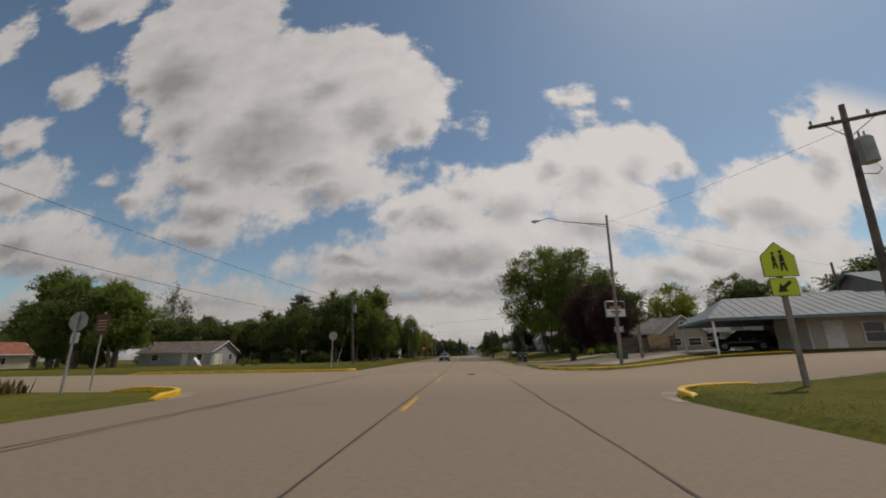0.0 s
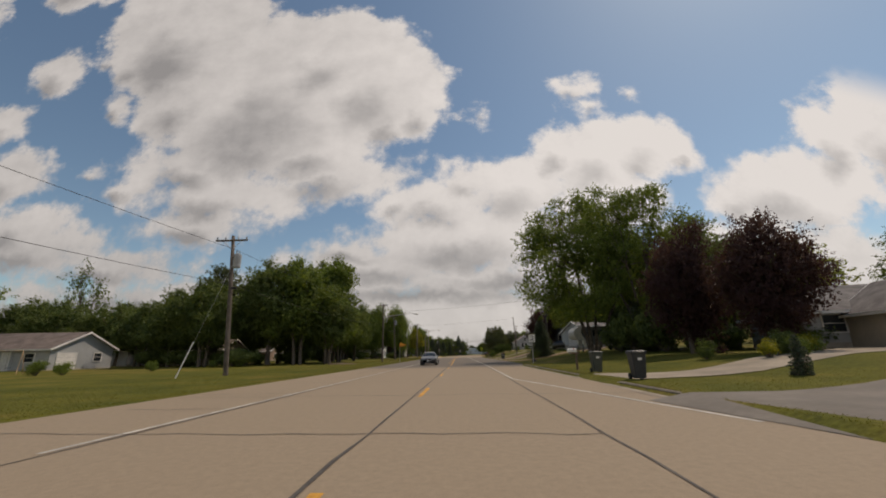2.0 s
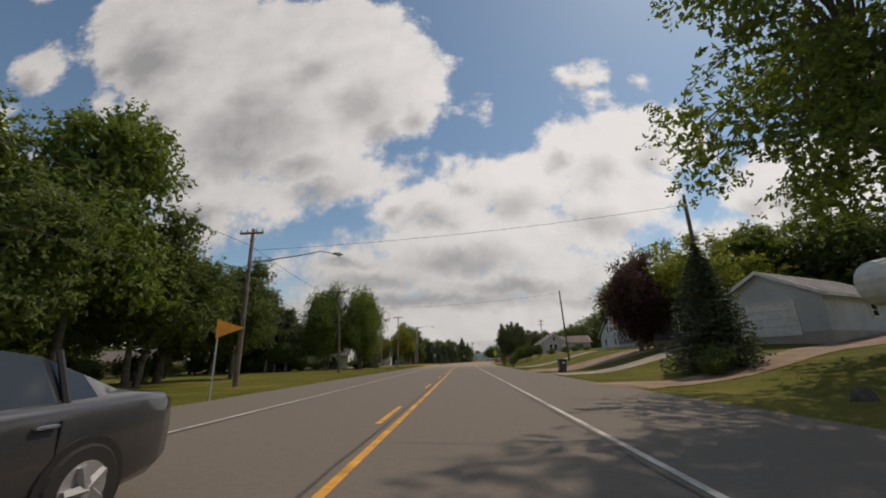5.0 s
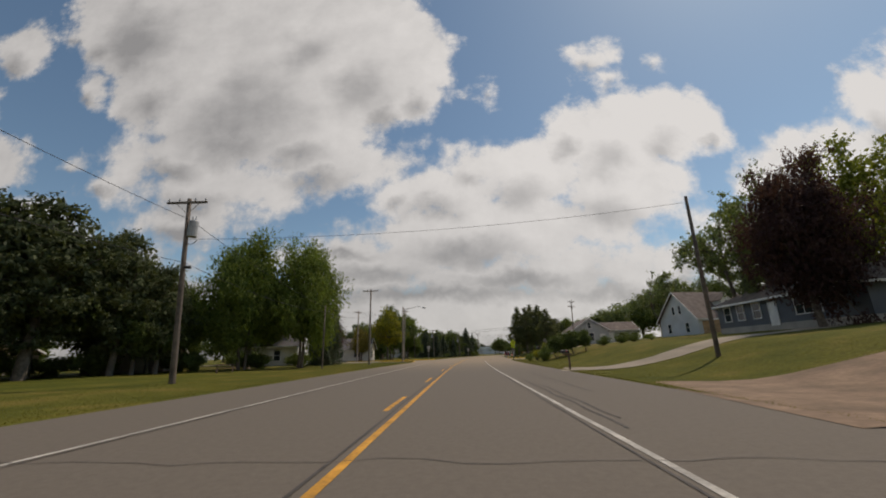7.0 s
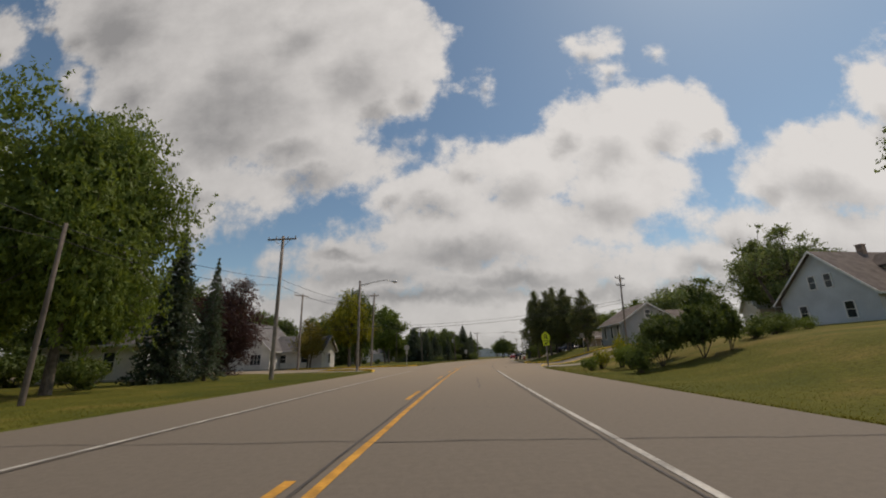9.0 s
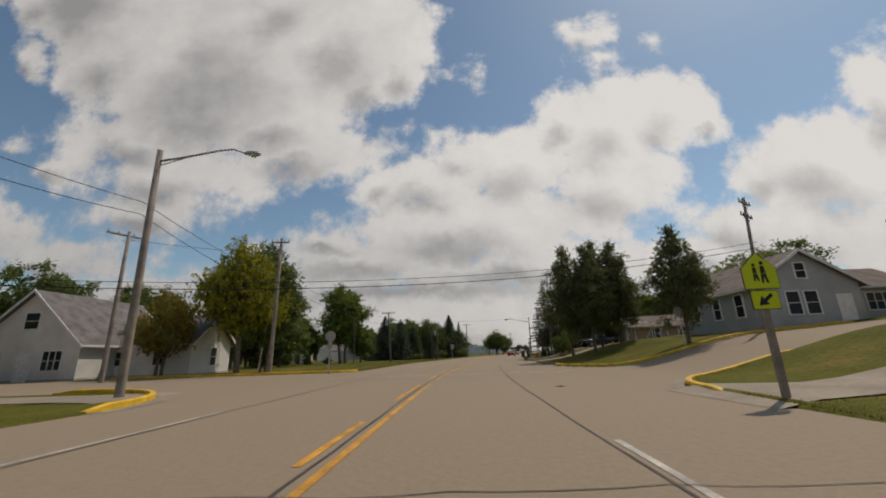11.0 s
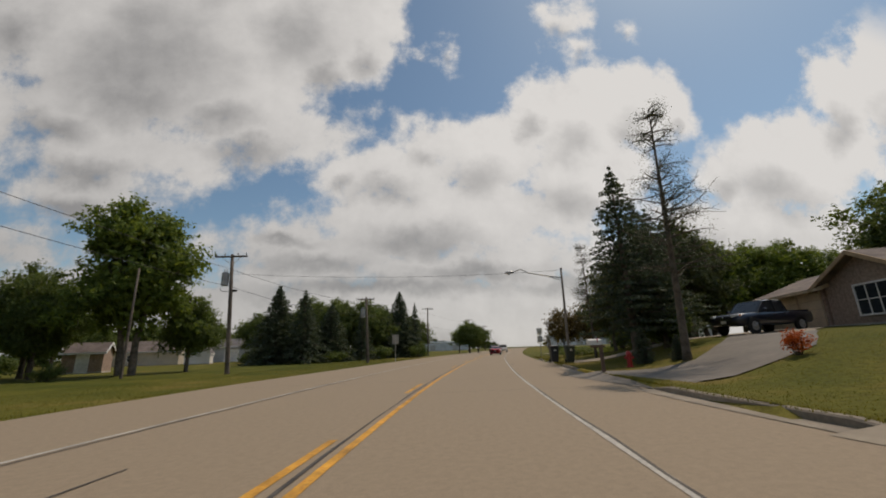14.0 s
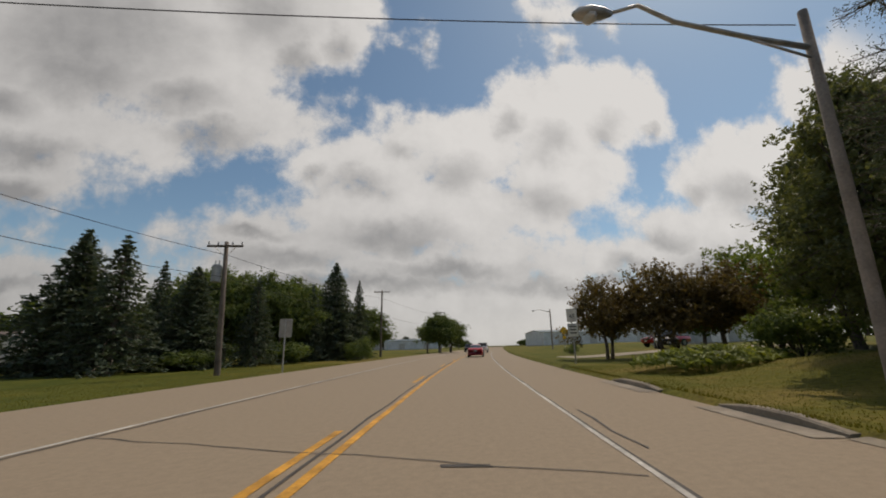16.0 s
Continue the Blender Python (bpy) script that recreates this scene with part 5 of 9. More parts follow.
utility_pole(-12.8, 162.8, 11.1, (10.8,), 0.0, 0, pale=True)
utility_pole(-22.2, 188.9, 10.8, (10.5,), radians(62), 0, pale=True, label="grey wooden utility pole with a crossarm set askew")
utility_pole(-13.0, 194.0, 11.2, (10.8,), 0.1, 0, pale=True, lean=(0.5, -0.8), arm_w=1.5)
utility_pole(-9.6, 232.5, 8.8, (8.6,), 0.0, -1, lean=(-0.35, -0.3), box_z=6.0)
utility_pole(-15.8, 231.0, 7.6, (), 0, 0, label="thin plain wooden pole on a lawn", slim=0.55)
utility_pole(-1.9, 249.3, 7.6, (7.3,), 0.0, -1, lean=(-0.3, 0), arm_w=2.0)
utility_pole(5.5, 286.0, 10.0, (9.7,), 0.0, 0, lean=(0.1, 0))
utility_pole(19.5, 330.0, 10.5, (10.2,), 0.0, 0)
utility_pole(31.0, 372.0, 10.5, (10.2,), 0.0, 0)
utility_pole(15.7, 13.2, 10.0, (9.3,), radians(-24), 1, lean=(0.55, 0.0), slim=0.85, label="weathered utility pole with crossarm and transformer on the verge")
utility_pole(40.5, 41.0, 9.8, (), 0, 0, label="slim wooden pole beside the workshop")
utility_pole(17.2, 100.0, 11.0, (), 0, 0, lean=(-0.2, -0.4), label="plain wooden pole behind a spruce")
utility_pole(15.4, 127.4, 9.7, (), 0, 0, lean=(-0.5, -0.8), label="plain weathered wooden pole on the grass", slim=0.75)
utility_pole(24.0, 190.4, 11.9, (11.4, 10.4), radians(35), 0, pale=True, lean=(0.2, -0.6), slim=0.85, label="grey utility pole with two crossarms beside a house", arm_w=2.0)
utility_pole(52.0, 205.0, 14.5, (14.0,), 0.3, 0)
for dz in (0.0, -2.6):
    chain = [(-18.5, 13.5, 8.9 + dz), (-14.4, 57.0, 8.9 + dz), (-11.7, 99.2, 8.9 + dz), (-14.2, 125.6, 9.3 + dz), (-13.9, 147.2, 6.6 + dz * 0.2), (-12.8, 162.8, 7.6 + dz * 0.2), (-10.5, 176.3, 7.6 + dz * 0.2), (-12.8, 193.8, 8.0 + dz * 0.3), (-9.8, 232.3, 7.6 + dz * 0.5), (-2.1, 249.3, 6.8 + dz * 0.5), (5.5, 286, 8.8 + dz), (19.5, 330, 9.5 + dz)]
    for a, b in zip(chain, chain[1:]):
        cable(a, b, 0.5 if dz else 0.35)
cable((-14.3, 125.5, 8.1), (14.8, 126.8, 9.4), 0.55, 0.010)
utility_pole(-33.0, 175.5, 6.6, (), 0, 0, label="plain wooden pole behind a white house")
cable((-33.0, 175.5, 6.3), (24.05, 189.4, 8.3), 2.1)
cable((-33.0, 175.5, 6.0), (24.05, 189.4, 7.9), 2.1, 0.02)
cable((-22.2, 188.9, 10.2), (-12.6, 193.4, 9.9), 0.15)
cable((-9.9, 232.2, 7.3), (15.0, 230.9, 6.75), 0.40, 0.010)
cable((-11.7, 99.2, 8.6), (17.0, 99.6, 10.6), 0.4, 0.012)
cable((13.3, 29.2, 11.3), (40.5, 41.0, 9.5), 0.3, 0.007)
cable((16.1, 13.2, 9.0), (13.3, 29.2, 11.0), 0.2, 0.007)
# guy wires with a pale guard
def guy(x, y, x1, y1, z1, label="leaning guy wire with a pale plastic guard"):
    z = lawn_z(x, y)
    root = thing("guy_wire", pose(x, y, z), label, "guy wire")
    d = Vector((x1 - x, y1 - y, z1 - z))
    g = Geo()
    g.tube([(0, 0, -0.1), d], [0.008, 0.008], 5)
    part("wire", g, M_GALV, root)
    g = Geo()
    g.tube([(0, 0, 0), d.normalized() * 2.3], [0.035, 0.035], 7)
    part("guard", g, M_SIGN_W, root, "pale plastic guy guard")


guy(-15.6, 54.6, -14.2, 56.9, 8.0)
guy(-15.4, 196.8, -13.0, 194.0, 8.5)

# ---- road signs ----
def ngon(n, r, turn=0.0):
    return [(r * math.cos(turn + 6.2832 * i / n), r * math.sin(turn + 6.2832 * i / n)) for i in range(n)]


def rounded(w, h, r=0.04):
    out = []
    for cx, cz, a0 in ((w / 2 - r, h / 2 - r, 0), (-w / 2 + r, h / 2 - r, 90), (-w / 2 + r, -h / 2 + r, 180), (w / 2 - r, -h / 2 + r, 270)):
        for k in range(4):
            a = radians(a0 + 30 * k)
            out.append((cx + r * math.cos(a), cz + r * math.sin(a)))
    return out


def put_plate(name, pts, y, z, material, parent, label="", x=0.0, th=0.012):
    g = Geo()
    m = Matrix.Translation((x, y, z))
    g.prism(pts, -th / 2, th / 2, m)
    return part(name, g, material, parent, label)


def lettering(text, size, x, y, z, parent, material):
    cu = bpy.data.curves.new("lettering", "FONT")
    cu.body, cu.size, cu.align_x, cu.align_y, cu.extrude = text, size, "CENTER", "CENTER", 0.002
    tmp = bpy.data.objects.new("lettering", cu)
    scene.collection.objects.link(tmp)
    bpy.context.view_layer.update()
    me = bpy.data.meshes.new_from_object(tmp.evaluated_get(bpy.context.evaluated_depsgraph_get()))
    bpy.data.objects.remove(tmp)
    me.materials.clear()
    me.materials.append(material)
    me.transform(Matrix.Translation((x, y, z)) @ pose(0, 0, 0, 90, 0, 0))
    return part("lettering", me, material, parent)


def sign_post(x, y, h, label, rz=0.0, wood=False, category="road sign", name="road_sign", thick=0.07):
    z = lawn_z(x, y)
    root = thing(name, pose(x, y, z, 0, 0, rz), label, category, "road signs")
    g = Geo()
    g.box((0, 0, (h - 0.4) / 2), (thick, thick * 0.8, h + 0.4), 0, 0.96, 0.006)
    part("post", g, M_POLE_PALE if wood else M_GALV, root)
    return root


def school_sign(x, y, h, size, rz=0.0, arrow=True):
    r = sign_post(x, y, h, "fluorescent yellow-green school crossing sign on a post", rz, True, thick=0.13 if arrow else 0.09)
    s = size
    zc = h - s * 0.48
    pent = [(-s * 0.5, -s * 0.5), (s * 0.5, -s * 0.5), (s * 0.5, s * 0.12), (0, s * 0.56), (-s * 0.5, s * 0.12)]
    put_plate("border", [(a * 1.0, b * 1.0) for a, b in pent], -0.085, zc, M_BLACK, r)
    pl = put_plate("panel", [(a * 0.96, b * 0.96) for a, b in pent], -0.093, zc, M_SIGN_FY, r, "fluorescent yellow-green pentagon")
    # two plain upright shapes
    for cx, k in ((-0.13, 0.8), (0.10, 1.0)):
        put_plate("symbol", ngon(10, s * 0.055 * k), -0.102, zc + s * 0.25 * k, M_BLACK, pl, x=cx * s)
        put_plate("symbol", [(-s * 0.07 * k, -s * 0.05), (s * 0.07 * k, -s * 0.05), (s * 0.05 * k, s * 0.17 * k), (-s * 0.05 * k, s * 0.17 * k)], -0.102, zc, M_BLACK, pl, x=cx * s)
        put_plate("symbol", [(-s * 0.09 * k, -s * 0.33 * k), (-s * 0.04 * k, -s * 0.33 * k), (s * 0.01, -s * 0.08), (-s * 0.06 * k, -s * 0.05)], -0.102, zc, M_BLACK, pl, x=cx * s)
        put_plate("symbol", [(s * 0.06 * k, -s * 0.33 * k), (s * 0.11 * k, -s * 0.33 * k), (s * 0.06 * k, -s * 0.05), (-s * 0.01, -s * 0.08)], -0.102, zc, M_BLACK, pl, x=cx * s)
    if arrow:
        z2 = zc - s * 0.5 - s * 0.30
        put_plate("border", rounded(s * 0.78, s * 0.54), -0.085, z2, M_BLACK, r)
        p2 = put_plate("panel", rounded(s * 0.74, s * 0.50), -0.093, z2, M_SIGN_FY, r, "yellow-green plate with a diagonal arrow")
        c, sn = math.cos(radians(218)), math.sin(radians(218))
        arr = [(-0.24, -0.045), (0.02, -0.045), (0.02, -0.15), (0.26, 0), (0.02, 0.15), (0.02, 0.045), (-0.24, 0.045)]
        put_plate("arrow", [((a * c - b * sn) * s, (a * sn + b * c) * s) for a, b in arr], -0.102, z2, M_BLACK, p2)
    return r


def stop_back(x, y, h, rz=0.0, extra=None):
    r = sign_post(x, y, h, "octagonal sign seen from its grey aluminium back", rz)
    put_plate("panel", ngon(8, 0.40, radians(22.5)), 0.06, h - 0.36, M_SIGN_BACK, r, "bare grey aluminium octagon back")
    if extra:
        put_plate("tab", rounded(0.32, 0.42, 0.03), 0.06, h - 1.0, extra, r)
    return r


school_sign(11.75, 12.3, 4.25, 1.06)
school_sign(9.1, 171.0, 3.1, 0.80, arrow=True)
stop_back(-9.9, 35.2, 3.35, radians(8))
stop_back(-13.4, 14.7, 3.1, radians(70), M_SIGN_W)
stop_back(-6.9, 190.0, 3.0, radians(-4), M_SIGN_BACK)
stop_back(17.9, 189.9, 2.7, radians(75))
r = sign_post(1.2, 250.5, 3.1, "tall grey sign panel seen from the back", radians(-8))
put_plate("panel", rounded(0.75, 1.1), 0.06, 2.55, M_SIGN_BACK, r, "grey aluminium sign back")

# speed limit
r = sign_post(9.4, 71.8, 2.9, "white speed limit sign reading 45 on a steel post")
put_plate("panel", rounded(0.62, 0.78), -0.06, 2.5, M_SIGN_W, r, "white reflective panel")
lettering("SPEED", 0.17, 0, -0.068, 2.78, r, M_BLACK)
lettering("LIMIT", 0.17, 0, -0.068, 2.62, r, M_BLACK)
lettering("45", 0.44, 0, -0.068, 2.33, r, M_BLACK)
# no-passing pennant facing the other lane's edge
r = sign_post(-7.2, 90.0, 2.95, "orange-yellow pennant sign on a thin post by the verge", 0, thick=0.05)
put_plate("panel", [(-0.05, 0.36), (-0.05, -0.36), (1.05, 0)], -0.05, 2.6, M_SIGN_O, r, "orange-yellow pennant plate")
# brown notice by the first corner
r = sign_post(-14.1, 16.6, 3.3, "dark brown notice board on a thin dark post", radians(20), thick=0.05)
put_plate("panel", rounded(0.62, 0.9, 0.02), -0.05, 2.75, M_BROWN, r, "dark brown panel")
for k in range(4):
    put_plate("bar", rounded(0.42, 0.05, 0.01), -0.058, 2.92 - 0.13 * k, M_FENCE_NEW, r)
# curve warning and far signs on the bend
r = sign_post(29.5, 275.0, 3.2, "yellow diamond warning sign by the bend", radians(-14))
put_plate("panel", ngon(4, 0.6, 0), -0.06, 2.7, M_SIGN_Y, r, "yellow diamond plate")
put_plate("tab", rounded(0.45, 0.45), -0.06, 1.85, M_SIGN_Y, r)
r = sign_post(17.9, 247.5, 3.1, "white two-part sign on a post beside the bend", radians(-10))
put_plate("panel", rounded(0.62, 0.76), -0.06, 2.7, M_SIGN_W, r, "white speed panel")
lettering("45", 0.36, 0, -0.068, 2.62, r, M_BLACK)
put_plate("tab", rounded(0.62, 0.72), -0.06, 1.85, M_SIGN_W, r, "white lower panel")
for k in range(3):
    put_plate("bar", rounded(0.4, 0.06, 0.01), -0.068, 2.05 - 0.18 * k, M_BLACK, r)


def business_sign(x, y, z0):
    root = thing("business_sign", pose(x, y, z0, 0, 0, radians(-6)), "pylon sign with black top and white lower panel", "sign")
    g = Geo()
    g.box((0, 0, 2.0), (0.36, 0.36, 4.4), 0, 0.95, 0.02)
    part("pole", g, M_DARKMETAL, root)
    g = Geo()
    g.box((0, 0, 4.95), (2.05, 0.30, 1.75), 0, 1, 0.03)
    cab = part("cabinet", g, M_GALV, root, "grey metal sign cabinet")
    put_plate("top_panel", rounded(1.92, 0.78, 0.02), -0.157, 5.36, M_BLACK, cab, "black panel with orange band")
    put_plate("bar", rounded(1.25, 0.16, 0.02), -0.166, 5.14, M_SIGN_O, cab)
    put_plate("logo", rounded(0.26, 0.22, 0.02), -0.166, 5.48, M_SIGN_O, cab)
    put_plate("lower_panel", rounded(1.92, 0.76, 0.02), -0.157, 4.55, M_SIGN_W, cab, "white lower panel")
    put_plate("bar", rounded(1.1, 0.17, 0.05), -0.166, 4.66, M_BLACK, cab)
    put_plate("bar", rounded(0.85, 0.08, 0.02), -0.166, 4.42, M_BLACK, cab)
    g = Geo()
    g.box((0.1, -0.05, 2.75), (0.95, 0.16, 0.62), 0, 1, 0.02)
    sm = part("small_sign", g, M_SIGN_BACK, root, "small grey service sign")
    put_plate("bar", rounded(0.3, 0.4, 0.02), -0.14, 2.75, M_SIGN_W, sm, x=0.15)


business_sign(18.7, 43.4, lawn_z(18.7, 43.4))


# mailboxes, bins, hydrant
def mailbox(x, y, rz, material=None, label="dark metal mailbox on a wooden post"):
    z = lawn_z(x, y)
    root = thing("mailbox", pose(x, y, z, 0, 0, rz), label, "mailbox", "mailboxes")
    g = Geo()
    g.box((0, 0, 0.5), (0.11, 0.11, 1.25), 0, 1, 0.01)
    g.box((-0.12, 0, 1.0), (0.6, 0.09, 0.09), 0, 1, 0.01)
    part("post", g, M_FENCE, root)
    g = Geo()
    prof = [(-0.1, 0)] + [(-0.1 * math.cos(radians(a)), 0.13 + 0.1 * math.sin(radians(a))) for a in range(0, 181, 20)] + [(0.1, 0)]
    m = pose(-0.25, 0, 1.06, 0, 0, 90)
    g.prism(prof, -0.27, 0.27, m)
    bx = part("box", g, material or M_DARKMETAL, root)
    q = Geo()
    q.box((-0.15, -0.11, 1.24), (0.04, 0.01, 0.16))
    part("flag", q, M_HYDRANT, bx)
    return root


mailbox(9.2, 55.6, 0, M_SIGN_W, "white mailbox on a wooden post by the kerb")
mailbox(8.9, 133.2, radians(10), M_DARKMETAL, "dark mailbox on a post beside the driveway")
mailbox(11.6, 218.3, radians(-6), M_SIGN_W, "white mailbox on a dark post by the kerb")


def wheelie_bin(x, y, rz, material, label):
    z = lawn_z(x, y)
    root = thing("wheelie_bin", pose(x, y, z, 0, 0, rz), label, "wheelie bin", "wheelie bins")
    g = Geo()
    secs = []
    for zz, w, d in ((0.06, 0.20, 0.22), (0.5, 0.235, 0.265), (0.95, 0.27, 0.31), (0.98, 0.29, 0.33), (1.02, 0.29, 0.33)):
        secs.append([(sx * w, sy * d, zz) for sx, sy in ((-1, -0.85), (-0.85, -1), (0.85, -1), (1, -0.85), (1, 0.85), (0.85, 1), (-0.85, 1), (-1, 0.85))])
    g.loft(secs)
    part("body", g, material, root)
    g = Geo()
    secs = []
    for zz, w, d in ((1.02, 0.305, 0.345), (1.06, 0.305, 0.345), (1.10, 0.23, 0.27)):
        secs.append([(sx * w, sy * d, zz) for sx, sy in ((-1, -0.85), (-0.85, -1), (0.85, -1), (1, -0.85), (1, 0.85), (0.85, 1), (-0.85, 1), (-1, 0.85))])
    g.loft(secs)
    part("lid", g, material, root)
    for sx in (-1, 1):
        g = Geo()
        g.tube([(sx * 0.21, 0.26, 0.12), (sx * 0.27, 0.26, 0.12)], [0.12, 0.12], 12)
        part("wheel", g, M_TYRE, root)
    g = Geo()
    g.tube([(-0.22, 0.36, 0.98), (0.22, 0.36, 0.98)], [0.018, 0.018], 6)
    part("handle", g, material, root)
    g = Geo()
    g.box((0, -0.300, 0.78), (0.16, 0.012, 0.09))
    part("label_plate", g, M_SIGN_W, root)
    return root


wheelie_bin(9.0, 46.6, radians(-100), M_BIN, "black wheelie bin beside the concrete driveway")
wheelie_bin(9.2, 52.0, radians(-80), M_BIN_GREEN, "dark green wheelie bin on the kerbside lawn")
wheelie_bin(10.0, 108.0, radians(-90), M_BIN, "dark wheelie bin by a driveway")
wheelie_bin(10.2, 109.2, radians(-95), M_BIN, "dark wheelie bin by a driveway")
wheelie_bin(13.2, 228.9, radians(-95), M_BIN, "black wheelie bin by the concrete walk")
wheelie_bin(13.9, 227.9, radians(-110), M_BIN_GREEN, "dark green wheelie bin by the concrete walk")


def hydrant(x, y):
    root = thing("fire_hydrant", pose(x, y, lawn_z(x, y)), "red fire hydrant on the grass", "fire hydrant")
    g = Geo()
    g.tube([(0, 0, -0.1), (0, 0, 0.04), (0, 0, 0.05), (0, 0, 0.5), (0, 0, 0.55), (0, 0, 0.66), (0, 0, 0.72)], [0.16, 0.16, 0.11, 0.11, 0.14, 0.11, 0.03], 12)
    part("barrel", g, M_HYDRANT, root, smooth=False)
    g = Geo()
    for a in (0, 90, 180):
        d = Vector((math.cos(radians(a)), math.sin(radians(a)), 0))
        g.tube([Vector((0, 0, 0.42)) + d * 0.1, Vector((0, 0, 0.42)) + d * 0.2], [0.06, 0.055], 8)
    part("outlet", g, M_HYDRANT, root)


hydrant(13.9, 220.6)

# ---- buildings ----
def opening(root, kind, m, w, h, frame=M_TRIM):
    """A framed window, door or garage door; m places its centre, facing local -y."""
    g = Geo()
    t = 0.09
    for c, sz in (((0, 0, h / 2 + t / 2), (w + 2 * t, 0.1, t)), ((0, 0, -h / 2 - t / 2), (w + 2 * t, 0.14, t)), ((-w / 2 - t / 2, 0, 0), (t, 0.1, h)), ((w / 2 + t / 2, 0, 0), (t, 0.1, h))):
        g.box(c, sz)
    g.v = [tuple(m @ Vector(v)) for v in g.v]
    name = {"window": "window", "door": "door", "garage": "garage_door"}[kind]
    fr = part(name, g, frame, root)
    if kind == "window":
        bars = [((0, -0.012, 0), (w, 0.045, 0.045))]
        if w > 1.5:
            bars += [((c, -0.016, 0), (0.05, 0.045, h)) for c in (-w / 6, w / 6)]
        for c, sz in bars:
            b = Geo()
            b.box(c, sz)
            b.v = [tuple(m @ Vector(v)) for v in b.v]
            part("glazing_bar", b, frame, fr)
    q = Geo()
    if kind == "window":
        q.box((0, 0.012, 0), (w, 0.03, h))
        q.v = [tuple(m @ Vector(v)) for v in q.v]
        part("pane", q, M_GLASS, fr, "dark reflective glass")
    elif kind == "door":
        q.box((0, 0.0, 0), (w, 0.05, h))
        q.box((0, -0.03, h * 0.2), (w * 0.6, 0.03, h * 0.4))
        q.v = [tuple(m @ Vector(v)) for v in q.v]
        part("leaf", q, M_TRIM, fr)
    else:
        n = 4
        for i in range(n):
            q.box((0, 0.0, -h / 2 + h * (i + 0.5) / n), (w, 0.05, h / n - 0.02), 0, 1, 0.01)
        q.v = [tuple(m @ Vector(v)) for v in q.v]
        part("panel", q, frame, fr)
    return fr


